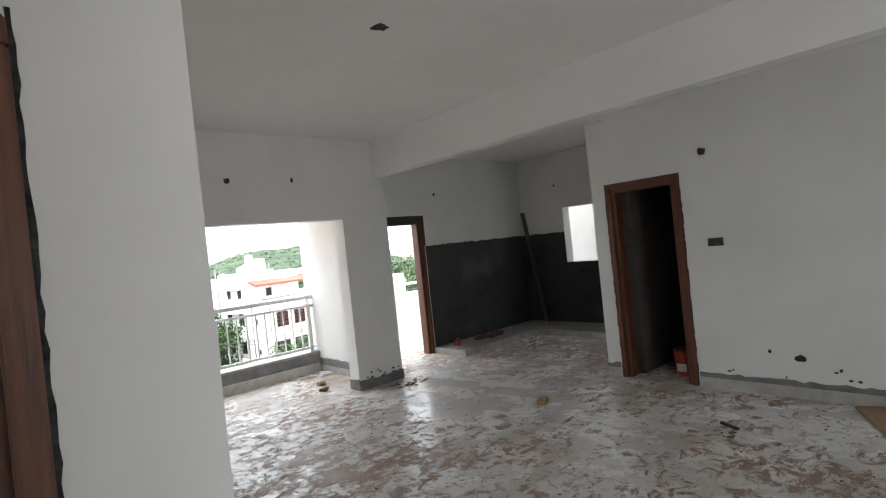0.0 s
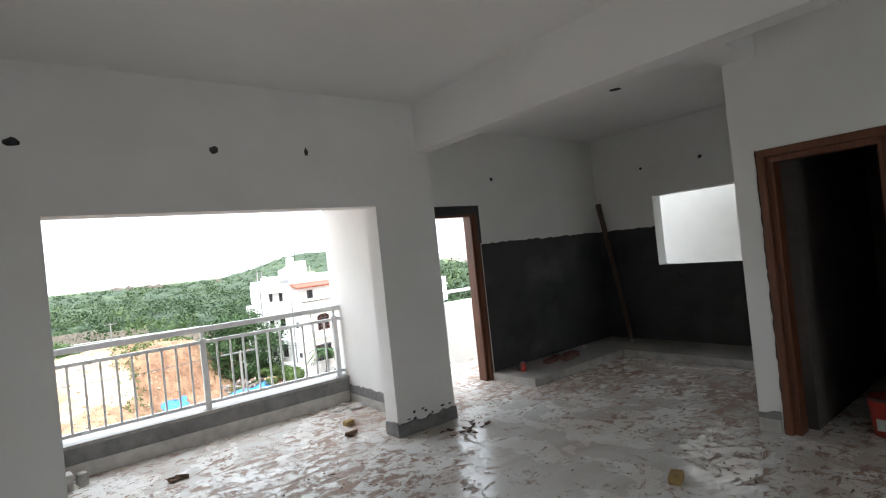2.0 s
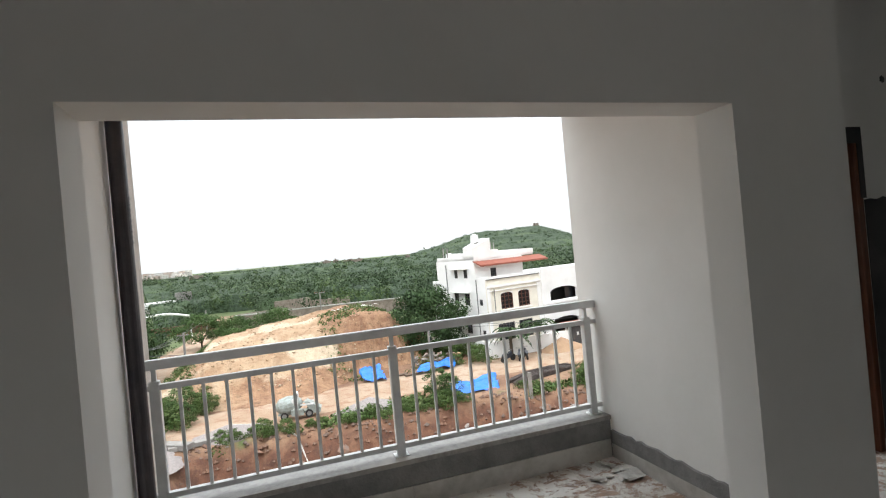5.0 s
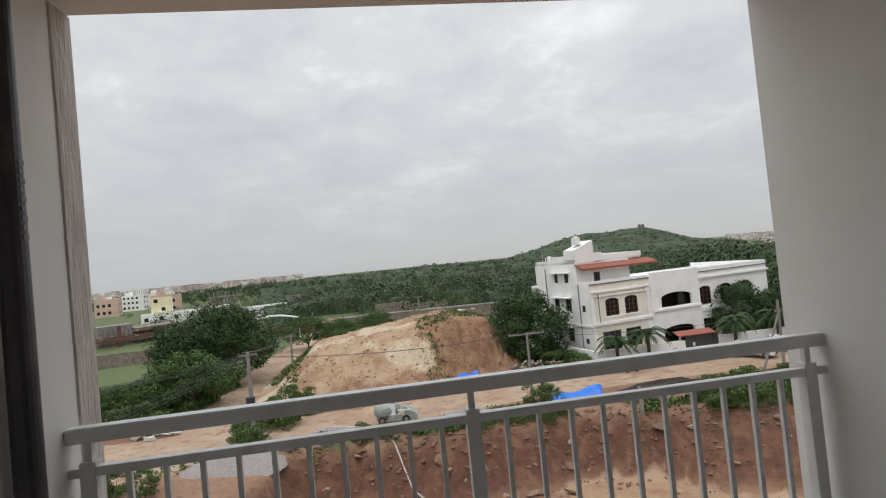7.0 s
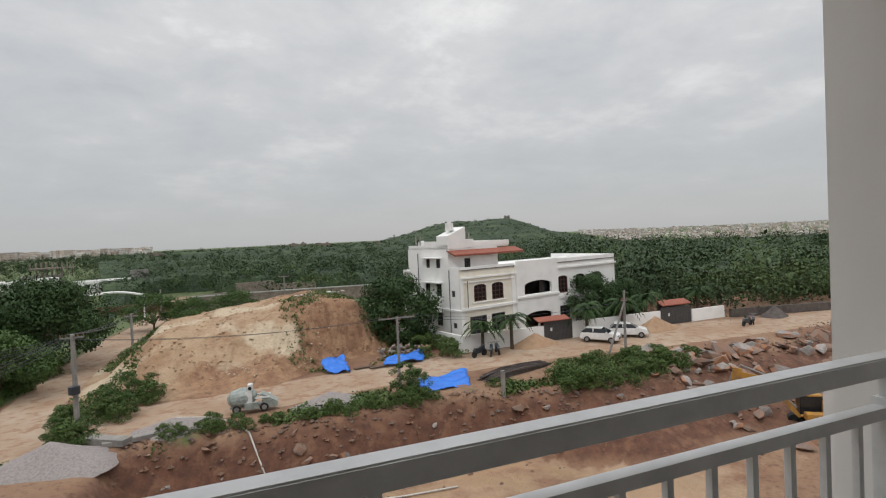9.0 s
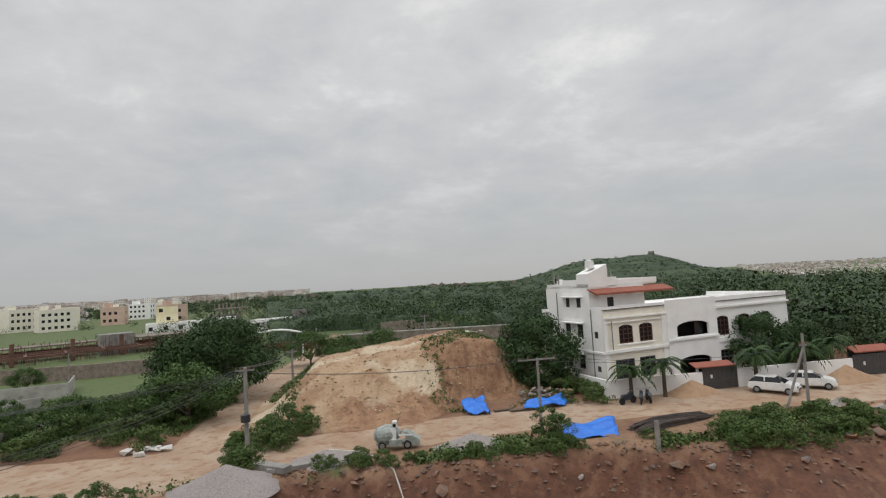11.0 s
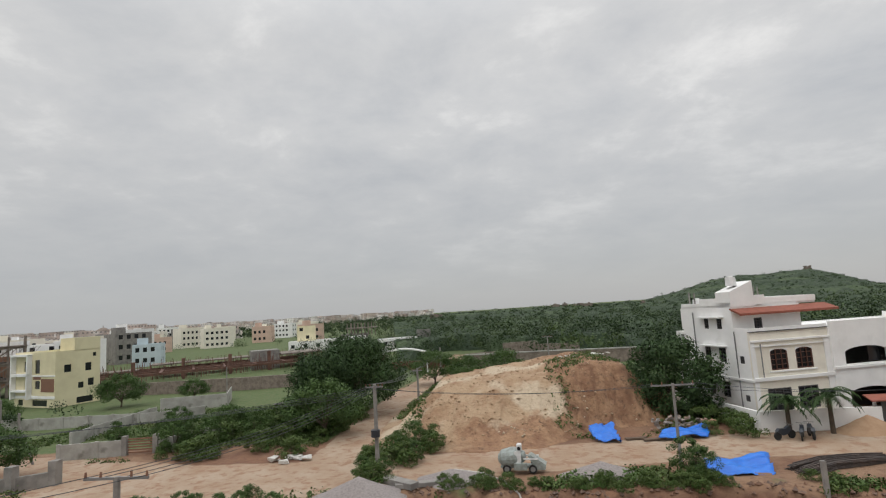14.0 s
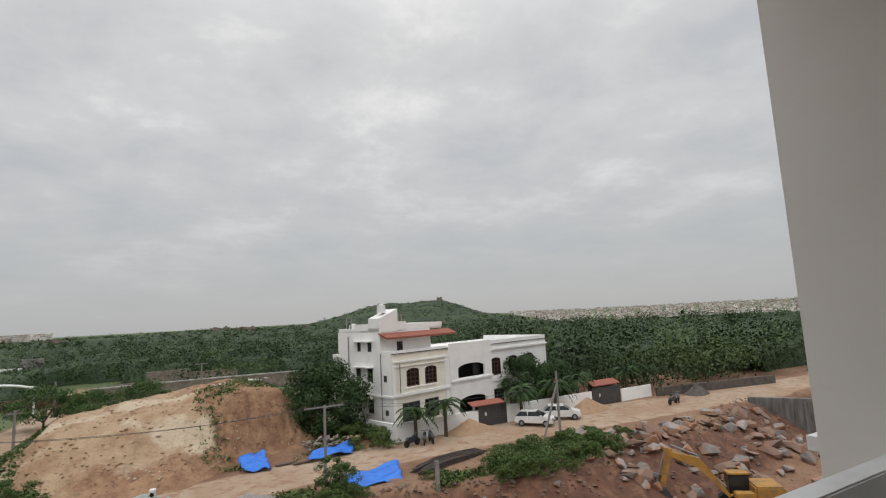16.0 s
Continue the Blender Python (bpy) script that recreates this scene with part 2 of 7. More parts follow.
_n = fm.nodes.new("ShaderNodeTexNoise"); _n.inputs["Scale"].default_value = 0.05; _n.inputs["Detail"].default_value = 9; _n.inputs["Roughness"].default_value = 0.7
_c = fm.nodes.new("ShaderNodeTexCoord"); fm.links.new(_c.outputs["Object"], _n.inputs["Vector"])
_m = fm.nodes.new("ShaderNodeMix"); _m.data_type = "RGBA"; _m.inputs[7].default_value = (0.070, 0.105, 0.034, 1)
_r = fm.nodes.new("ShaderNodeMapRange"); _r.inputs[1].default_value, _r.inputs[2].default_value = 0.50, 0.60
_b = fm.nodes["Principled BSDF"]
_o = _b.inputs["Base Color"].links[0].from_socket
fm.links.new(_n.outputs[0], _r.inputs[0]); fm.links.new(_r.outputs[0], _m.inputs[0]); fm.links.new(_o, _m.inputs[6]); fm.links.new(_m.outputs[2], _b.inputs["Base Color"])
M["canopy"] = mat("woodland_canopy", (0.031, 0.056, 0.021), 0.9, (0.018, 0.034, 0.015), 0.22, bump=1.0, bscale=0.9, dist=0.9, lo=0.4, hi=0.6, third=(0.050, 0.078, 0.030), tscale=0.03, tlo=0.5, thi=0.62)
M["farcity"] = mat("pale_city_buildings", (0.66, 0.63, 0.60), 0.9, (0.46, 0.38, 0.33), 0.03, bump=0, island=0.3, lo=0.45, hi=0.55)


def floor_material():
    """Cream floor tiles, wet in places, with trodden red-brown mud."""
    m = bpy.data.materials.new("muddy_wet_tiles")
    m.use_nodes = True
    nt = m.node_tree
    N, L = nt.nodes.new, nt.links.new
    b = nt.nodes["Principled BSDF"]
    tc, mp, mp2 = N("ShaderNodeTexCoord"), N("ShaderNodeMapping"), N("ShaderNodeMapping")
    mp.inputs["Rotation"].default_value, mp.inputs["Scale"].default_value = (0, 0, radians(-50)), (1.0, 1.7, 1)
    mp2.inputs["Rotation"].default_value, mp2.inputs["Scale"].default_value = (0, 0, radians(20)), (1.4, 1.0, 1)
    L(tc.outputs["Object"], mp.inputs[0]); L(tc.outputs["Object"], mp2.inputs[0])

    def noise_tex(src, scale, detail, rough, dist=0.0):
        n = N("ShaderNodeTexNoise")
        n.inputs["Scale"].default_value, n.inputs["Detail"].default_value = scale, detail
        n.inputs["Roughness"].default_value, n.inputs["Distortion"].default_value = rough, dist
        L(src.outputs[0 if src is not tc else "Object"], n.inputs["Vector"])
        return n.outputs[0]

    def rng(v, a, c, lo=0.0, hi=1.0):
        r = N("ShaderNodeMapRange")
        r.inputs[1].default_value, r.inputs[2].default_value, r.inputs[3].default_value, r.inputs[4].default_value = a, c, lo, hi
        L(v, r.inputs[0])
        return r.outputs[0]

    def op(kind, a, c):
        o = N("ShaderNodeMath"); o.operation = kind
        for k, v in enumerate((a, c)):
            if isinstance(v, float):
                o.inputs[k].default_value = v
            else:
                L(v, o.inputs[k])
        return o.outputs[0]

    def blend(f, a, c):
        x = N("ShaderNodeMix"); x.data_type = "RGBA"
        for k, v in ((6, a), (7, c)):
            if isinstance(v, tuple):
                x.inputs[k].default_value = (*v, 1)
            else:
                L(v, x.inputs[k])
        L(f, x.inputs[0])
        return x.outputs[2]

    big = noise_tex(tc, 0.55, 3, 0.5)
    streak = noise_tex(mp, 5.2, 10, 0.74, 0.6)
    streak2 = noise_tex(mp2, 8.0, 10, 0.74, 0.4)
    fine = noise_tex(tc, 22, 5, 0.7)
    film = rng(noise_tex(mp, 1.3, 8, 0.62, 0.6), 0.44, 0.66)
    m1 = rng(op("ADD", streak, op("MULTIPLY", op("SUBTRACT", big, 0.5), 0.35)), 0.525, 0.575)
    m2 = rng(op("ADD", streak2, op("MULTIPLY", op("SUBTRACT", big, 0.5), 0.3)), 0.535, 0.59)
    mud = op("MAXIMUM", m1, m2)
    base = blend(fine, (0.76, 0.75, 0.72), (0.67, 0.66, 0.63))
    dirty = blend(op("MULTIPLY", film, 0.65), base, (0.50, 0.43, 0.36))
    mudcol = blend(rng(fine, 0.35, 0.65), (0.31, 0.165, 0.095), (0.14, 0.078, 0.046))
    L(blend(op("MULTIPLY", mud, 0.85), dirty, mudcol), b.inputs["Base Color"])
    wet = rng(noise_tex(mp2, 1.5, 5, 0.6, 0.3), 0.40, 0.62, 0.09, 0.42)
    L(op("ADD", op("MULTIPLY", mud, 0.35), wet), b.inputs["Roughness"])
    hgt = op("ADD", op("MULTIPLY", mud, 1.0), op("MULTIPLY", streak2, 0.25))
    bp = N("ShaderNodeBump"); bp.inputs["Strength"].default_value, bp.inputs["Distance"].default_value = 0.5, 0.006
    L(hgt, bp.inputs["Height"]); L(bp.outputs[0], b.inputs["Normal"])
    return m


M["floor"] = floor_material()


def ground_material():
    """Dirt with paler driven road, grass and wet clay, by the ground's own masks."""
    m = bpy.data.materials.new("site_ground")
    m.use_nodes = True
    nt = m.node_tree
    N, L = nt.nodes.new, nt.links.new
    b = nt.nodes["Principled BSDF"]
    tc, at = N("ShaderNodeTexCoord"), N("ShaderNodeVertexColor")
    at.layer_name = "cover"
    sp = N("ShaderNodeSeparateColor")
    L(at.outputs[0], sp.inputs[0])

    def nz(scale, detail=7):
        n = N("ShaderNodeTexNoise"); n.inputs["Scale"].default_value, n.inputs["Detail"].default_value = scale, detail
        n.inputs["Roughness"].default_value = 0.65
        L(tc.outputs["Object"], n.inputs["Vector"])
        return n.outputs[0]

    def mr(v, a, c):
        r = N("ShaderNodeMapRange"); r.inputs[1].default_value, r.inputs[2].default_value = a, c
        L(v, r.inputs[0])
        return r.outputs[0]

    def mixc(f, a, c):
        x = N("ShaderNodeMix"); x.data_type = "RGBA"
        for k, v in ((6, a), (7, c)):
            if isinstance(v, tuple):
                x.inputs[k].default_value = (*v, 1)
            else:
                L(v, x.inputs[k])
        L(f, x.inputs[0])
        return x.outputs[2]

    def edge(chan):
        a = N("ShaderNodeMath"); a.operation = "MULTIPLY_ADD"
        L(nz(0.5), a.inputs[0]); a.inputs[1].default_value = 0.9
        c = N("ShaderNodeMath"); c.operation = "ADD"; c.inputs[1].default_value = -0.95
        L(sp.outputs[chan], a.inputs[2]); L(a.outputs[0], c.inputs[0])
        return mr(c.outputs[0], -0.06, 0.12)

    n1, n2, n3 = mr(nz(0.25), 0.4, 0.62), mr(nz(1.6), 0.35, 0.65), mr(nz(0.09), 0.4, 0.6)
    soil = mixc(n3, mixc(n1, (0.205, 0.103, 0.058), (0.130, 0.064, 0.038)), (0.25, 0.155, 0.095))
    soil = mixc(mr(nz(3), 0.5, 0.7), soil, (0.13, 0.065, 0.042))
    road = mixc(n1, (0.37, 0.285, 0.208), (0.30, 0.20, 0.13))
    road = mixc(mr(nz(1.1), 0.50, 0.62), road, (0.27, 0.16, 0.10))
    grass = mixc(n2, (0.062, 0.105, 0.028), (0.105, 0.12, 0.05))
    wet = mixc(n1, (0.37, 0.235, 0.145), (0.30, 0.20, 0.115))
    cut = mixc(n2, (0.14, 0.062, 0.036), (0.075, 0.036, 0.024))
    cf = mr(at.outputs["Alpha"], 0.1, 0.6)
    soil = mixc(cf, soil, mixc(mr(nz(1.1), 0.5, 0.62), cut, (0.17, 0.088, 0.052)))
    c = mixc(edge("Red"), soil, road)
    c = mixc(edge("Green"), c, grass)
    c = mixc(edge("Blue"), c, wet)
    L(c, b.inputs["Base Color"])
    b.inputs["Roughness"].default_value = 0.95
    wr = N("ShaderNodeMix"); wr.inputs[2].default_value, wr.inputs[3].default_value = 0.95, 0.28
    L(edge("Blue"), wr.inputs[0]); L(wr.outputs[0], b.inputs["Roughness"])
    bp = N("ShaderNodeBump"); bp.inputs["Strength"].default_value, bp.inputs["Distance"].default_value = 0.8, 0.12
    L(nz(2.0), bp.inputs["Height"]); L(bp.outputs[0], b.inputs["Normal"])
    return m


M["ground"] = ground_material()


# ---- mesh helpers ----
def box(bm, x0, x1, y0, y1, z0, z1, bevel=0.0):
    vs = [bm.verts.new((x, y, z)) for x in (x0, x1) for y in (y0, y1) for z in (z0, z1)]
    fs = [bm.faces.new([vs[i] for i in f]) for f in ((0, 1, 3, 2), (4, 6, 7, 5), (0, 4, 5, 1), (2, 3, 7, 6), (0, 2, 6, 4), (1, 5, 7, 3))]
    if bevel:
        es = {e for f in fs for e in f.edges}
        bmesh.ops.bevel(bm, geom=list(es), offset=bevel, segments=2, affect="EDGES")


def tube(bm, a, b, r0, r1=None, n=8, cap=True):
    a, b = Vector(a), Vector(b)
    r1 = r0 if r1 is None else r1
    d = (b - a).normalized()
    u = d.orthogonal().normalized()
    v = d.cross(u)
    rings = []
    for p, r in ((a, r0), (b, r1)):
        rings.append([bm.verts.new(p + (u * math.cos(2 * math.pi * k / n) + v * math.sin(2 * math.pi * k / n)) * r) for k in range(n)])
    for k in range(n):
        bm.faces.new((rings[0][k], rings[0][(k + 1) % n], rings[1][(k + 1) % n], rings[1][k]))
    if cap:
        bm.faces.new(rings[0][::-1])
        bm.faces.new(rings[1])


def prism(bm, poly, axis, a, b):
    """The outline poly, drawn in the plane across axis, from a to b along it."""
    def at(p, w):
        return {"x": (w, p[0], p[1]), "y": (p[0], w, p[1]), "z": (p[0], p[1], w)}[axis]
    lo, hi = [bm.verts.new(at(p, a)) for p in poly], [bm.verts.new(at(p, b)) for p in poly]
    n = len(poly)
    for k in range(n):
        bm.faces.new((lo[k], lo[(k + 1) % n], hi[(k + 1) % n], hi[k]))
    bm.faces.new(lo[::-1])
    bm.faces.new(hi)


def part(name, bm, material, parent=None, label="", smooth=False, kind=""):
    """Links a bmesh as one mesh object under a thing or a part."""
    bmesh.ops.recalc_face_normals(bm, faces=bm.faces)
    me = bpy.data.meshes.new(name)
    bm.to_mesh(me)
    bm.free()
    me.materials.append(M[material])
    if smooth:
        me.shade_smooth()
    ob = new(name, me)
    ob.parent = parent
    return tagged(ob, label, kind=kind)


def boxes(name, material, parent, *dims, label="", bevel=0.0, kind="", weld=False):
    bm = bmesh.new()
    for d in dims:
        box(bm, *d, bevel=bevel)
    if weld:
        bmesh.ops.remove_doubles(bm, verts=bm.verts, dist=1e-4)
    return part(name, bm, material, parent, label, kind=kind)


def each(name, material, parent, *dims, label=""):
    """One object for every box."""
    for d in dims:
        boxes(name, material, parent, d, label=label)


def thing(name, x, y, z, rz=0, label="", category="", group=""):
    ob = new(name)
    ob.matrix_world = pose(x, y, z, 0, 0, rz)
    ob.empty_display_size = 0.2
    return tagged(ob, label, category, group)


def pydata(name, verts, faces, material, parent=None, label="", kind="", smooth=False, normals=None):
    me = bpy.data.meshes.new(name)
    if isinstance(faces, np.ndarray):
        k = faces.shape[1]
        me.vertices.add(len(verts)); me.loops.add(faces.size); me.polygons.add(len(faces))
        me.vertices.foreach_set("co", verts.ravel().astype(np.float32))
        me.loops.foreach_set("vertex_index", faces.ravel().astype(np.int32))
        me.polygons.foreach_set("loop_start", np.arange(0, faces.size, k, dtype=np.int32))
        me.update(calc_edges=True)
    else:
        me.from_pydata(verts, [], faces)
    me.materials.append(M[material])
    if smooth or normals is not None:
        me.shade_smooth()
    if normals is not None:
        me.normals_split_custom_set_from_vertices(normals)
    ob = new(name, me)
    ob.parent = parent
    return tagged(ob, label, kind=kind)


def wall_boxes(axis, a0, a1, t0, t1, z0, z1, holes):
    """Boxes of a wall that runs along axis from a0 to a1, with holes (a, a, z, z)."""
    out = []
    cuts = sorted({a0, a1, *[h[0] for h in holes], *[h[1] for h in holes]})
    for p, q in zip(cuts, cuts[1:]):
        hs = sorted((h[2], h[3]) for h in holes if h[0] <= p + 1e-6 and h[1] >= q - 1e-6)
        z = z0
        for lo, hi in hs + [(z1, z1)]:
            if lo > z + 1e-6:
                out.append((p, q, t0, t1, z, lo) if axis == "x" else (t0, t1, p, q, z, lo))
            z = hi
    return out


def blob(name, x, y, z, r, material, seed, parent=None, label="", category="", squash=0.6, n=14, group=""):
    """An angular lump: the hull of scattered points."""
    rnd = random.Random(seed)
    bm = bmesh.new()
    for _ in range(n):
        v = Vector((rnd.gauss(0, 1), rnd.gauss(0, 1), rnd.gauss(0, 1))).normalized() * rnd.uniform(0.8, 1.1)
        bm.verts.new((v.x * r * rnd.uniform(0.85, 1.2), v.y * r, v.z * r * squash))
    h = bmesh.ops.convex_hull(bm, input=bm.verts)
    bmesh.ops.delete(bm, geom=[g for g in h["geom_interior"] if isinstance(g, bmesh.types.BMVert)], context="VERTS")
    ob = part(name, bm, material, parent, label)
    ob.matrix_world = pose(x, y, z + r * squash * 0.8, 0, 0, rnd.uniform(0, 360))
    return tagged(ob, category=category, group=group)


# ---- the flat: walls, floor, ceiling ----
CEIL = 3.03


def wall(name, label, material, axis, a0, a1, t0, t1, z0, z1, holes=()):
    bm = bmesh.new()
    for d in wall_boxes(axis, a0, a1, t0, t1, z0, z1, list(holes)):
        box(bm, *d)
    bmesh.ops.remove_doubles(bm, verts=bm.verts, dist=1e-5)
    return part(name, bm, material, None, label, kind="structure")


tagged(boxes("floor", "floor", None, (-1.8, 4.17, -1.2, 9.35, -0.15, 0), (4.17, 8.3, -1.2, 9.7, -0.15, 0), kind="structure", label="cream tiled floor, wet and smeared with mud"))
tagged(boxes("ceiling", "ceil", None, (-1.8, 8.3, -1.2, 8.6, CEIL, CEIL + 0.15), (1.04, 4.49, 8.6, 9.49, CEIL, CEIL + 0.15), kind="structure", label="plain white painted ceiling"))
w_balc = wall("wall_north", "white plastered wall with the wide balcony opening", "wall", "x", 0.62, 3.83, 7.67, 7.87, 0, CEIL, [(1.46, 3.83, -1, 2.07)])
w_col = wall("column", "white plastered column beside the balcony", "wall", "x", 3.83, 4.48, 7.67, 7.87, 0, CEIL)
w_side = wall("wall_balcony_east", "white plastered side wall of the balcony", "wall", "y", 7.87, 9.49, 4.17, 4.48, 0, CEIL)
w_balw = wall("wall_balcony_west", "white plastered side wall of the balcony", "wall", "y", 7.87, 9.51, 1.04, 1.24, 0, CEIL)
w_kn = wall("wall_kitchen_north", "white wall above a dark cement dado", "wall", "x", 4.48, 8.3, 8.40, 8.60, 0, CEIL, [(4.74, 5.68, -1, 2.10)])
w_ke = wall("wall_kitchen_east", "white wall above a dark cement dado with a window opening", "wall", "y", 5.22, 8.40, 8.10, 8.30, 0, CEIL, [(6.2, 7.5, 1.13, 2.07)])
w_a = wall("wall_east", "white plastered wall with a wooden door frame and stains", "wall", "y", -1.2, 5.42, 5.66, 5.86, 0, CEIL, [(4.45, 5.25, -1, 2.10)])
w_ks = wall("wall_kitchen_south", "white plastered wall", "wall", "x", 5.86, 8.1, 5.22, 5.42, 0, CEIL)
w_w = wall("wall_west", "white plastered wall", "wall", "y", 3.43, 7.67, 0.66, 0.86, 0, CEIL)
boxes("wall_west_pilaster", "wall", None, (0.86, 1.10, 6.55, 7.67, 0, CEIL), kind="structure", label="white plastered pilaster")
w_n = wall("wall_entry", "white plastered wall with a dark wooden door frame", "wall", "x", -1.6, 0.66, 3.43, 3.63, 0, CEIL, [(-0.41, 0.565, -1, 2.10)])
# unseen closing wall; its opening is added for the west fill lamp
wall("wall_west_far", "white plastered wall", "wall", "y", -1.2, 3.43, -1.8, -1.6, 0, CEIL, [(-0.95, 0.35, 0.9, 2.2)])
# added out of view to shadow the entry wall from the west lamp
wall("wall_entry_side", "unseen white partition added to keep lamp light off the entry wall", "wall", "y", 0.9, 3.43, -0.65, -0.55, 0, CEIL)
# made-up screen behind the start point, cuts the south lamp's light
wall("wall_foyer", "unseen white partition added to shade the entry wall from the south lamp", "wall", "y", -1.0, 1.9, 0.88, 0.98, 0, CEIL)
# unseen closing wall; its opening is added for the south fill lamp
wall("wall_south", "unseen white plastered wall with an opening added for a fill lamp", "wall", "x", -1.6, 5.66, -1.2, -1.0, 0, CEIL, [(1.05, 2.55, 0.9, 2.1)])
boxes("beam", "ceil", None, (4.33, 4.48, -1.0, 7.67, 2.575, CEIL), (4.48, 5.66, 5.18, 5.42, 2.79, CEIL), kind="structure", label="white plastered ceiling beam")
boxes("beam_balcony", "ceil", None, (1.24, 4.17, 9.31, 9.49, 2.66, CEIL), kind="structure", label="white plastered edge beam of the balcony")
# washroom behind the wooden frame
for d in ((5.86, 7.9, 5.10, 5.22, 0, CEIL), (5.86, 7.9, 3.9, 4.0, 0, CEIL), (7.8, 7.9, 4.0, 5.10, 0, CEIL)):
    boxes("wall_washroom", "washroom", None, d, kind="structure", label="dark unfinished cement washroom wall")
# the body of the building under the flat
boxes("building_base", "villa", None, (-1.8, 8.3, -1.2, 9.2, -9.4, -0.15), kind="structure", label="lower storeys of the building")
boxes("building_balcony_slab", "villa", None, (1.04, 4.49, 9.35, 9.40, -0.35, 0.0), kind="structure", label="painted edge of the balcony slab")

# kitchen balcony and its parapet
boxes("parapet", "wall", None, (4.48, 6.9, 9.6, 9.72, 0, 0.87), (6.78, 6.9, 8.6, 9.6, 0, 0.87), kind="structure", label="white painted balcony parapet")
pr = boxes("parapet_rail", "rail", None, (4.48, 6.84, 9.63, 9.68, 1.0, 1.045), (5.35, 5.40, 9.635, 9.675, 0.87, 1.0), (6.6, 6.65, 9.635, 9.675, 0.87, 1.0), label="pale painted steel rail on the parapet")
tagged(pr, category="railing")
# light shaft beyond the kitchen window; the slab on top is added to dim it
boxes("shaft_wall", "wall", None, (9.7, 9.85, 4.6, 9.4, -9, 3.2), (8.3, 9.7, 9.25, 9.4, -9, 3.2), (8.3, 9.7, 4.6, 4.75, -9, 3.2), (8.3, 9.15, 4.75, 9.25, 3.05, 3.2), (9.35, 9.7, 5.6, 6.7, -9, 3.2), kind="structure", label="white painted walls of the light shaft, with an unseen slab added to dim it")
# added fill lamps in unseen wall openings, to brighten the rooms
for nm, mt, w, h, e in (("window_light_west", pose(-1.7, -0.3, 1.55, 0, -112, 0), 1.25, 1.25, WEST), ("window_light_south", pose(1.8, -1.1, 1.5, 112, 0, 0), 1.5, 1.2, SOUTH)):
    lamp = new(nm, bpy.data.lights.new(nm, "AREA"))
    lamp.data.shape, lamp.data.size, lamp.data.size_y, lamp.data.energy, lamp.data.color = "RECTANGLE", w, h, e, (0.96, 0.985, 1.0)
    lamp.matrix_world = mt

# dark dado of the kitchen, in raised cement
# raised granite ledge along two kitchen walls
ledge = thing("kitchen_ledge", 6.9, 8.0, 0, label="low L-shaped grey granite ledge along the kitchen walls", category="ledge")
boxes("slab", "granite", ledge, (-1.22, 1.19, -0.27, 0.39, 0.0, 0.09), (0.49, 1.19, -2.5, -0.27, 0.0, 0.09), label="grey granite slab")
boxes("edging", "skirt", ledge, (-1.22, 0.47, -0.285, -0.27, 0.0, 0.085), (0.475, 0.49, -2.5, -0.285, 0.0, 0.085), (-1.235, -1.22, -0.285, 0.39, 0.0, 0.085), label="cream edging tile")


# skirting: cream tile strip under a ragged grey cement band
def ragged(name, parent, axis, a0, a1, face, out, z0, ztop, seed, material="cement", amp=0.012, step=0.05, label="ragged grey cement band"):
    rnd = random.Random(seed)
    bm = bmesh.new()
    vs = []
    n = max(2, int(abs(a1 - a0) / step))
    for k in range(n + 1):
        a = a0 + (a1 - a0) * k / n
        top = ztop + rnd.uniform(-amp, amp)
        row = []
        for w, z in ((face, z0), (face + out, z0), (face + out, top - 0.004), (face, top)):
            row.append(bm.verts.new((a, w, z) if axis == "x" else (w, a, z)))
        vs.append(row)
    for p, q in zip(vs, vs[1:]):
        for j in range(3):
            bm.faces.new((p[j], q[j], q[j + 1], p[j + 1]))
    bm.faces.new(vs[0]); bm.faces.new(vs[-1][::-1])
    return part(name, bm, material, parent, label)


for wl, ax, p, q, face, z, sd in ((w_kn, "x", 5.70, 8.095, 8.40, 1.655, 51), (w_ke, "y", 5.42, 6.2, 8.10, 1.655, 52), (w_ke, "y", 6.2, 7.5, 8.10, 1.125, 53), (w_ke, "y", 7.5, 8.392, 8.10, 1.655, 54)):
    ragged("dado", wl, ax, p, q, face, -0.008, 0.09, z, sd, "dado", 0.001 if z < 1.2 else 0.012, 0.06, "dark wet cement render with a ragged top edge")
sk = boxes("baseboard", "skirt", None, (5.645, 5.66, -1.0, 4.43, 0, 0.10), (5.645, 5.66, 5.27, 5.42, 0, 0.10), kind="structure", label="cream skirting tile")
ragged("cement_band", w_a, "y", -1.0, 4.43, 5.66, -0.012, 0.10, 0.145, 1)
ragged("cement_band", w_a, "y", 5.27, 5.42, 5.66, -0.012, 0.10, 0.15, 2)
ragged("cement_band", w_col, "x", 3.82, 4.49, 7.67, -0.014, 0.0, 0.115, 3, amp=0.018)
ragged("cement_band", w_col, "y", 7.66, 7.87, 4.48, 0.012, 0.0, 0.115, 5, amp=0.018)
ragged("cement_band", w_col, "y", 7.66, 7.87, 3.83, -0.012, 0.0, 0.125, 6, amp=0.012)
ragged("cement_band", w_side, "y", 7.88, 9.2, 4.17, -0.014, 0.10, 0.20, 7, amp=0.01)
boxes("skirting", "skirt", w_side, (4.158, 4.17, 7.88, 9.2, 0, 0.10), label="cream skirting tile")
ragged("cement_band", w_balw, "y", 7.88, 9.2, 1.24, 0.014, 0.10, 0.20, 8, amp=0.01)
boxes("skirting", "skirt", w_balw, (1.24, 1.252, 7.88, 9.2, 0, 0.10), label="cream skirting tile")
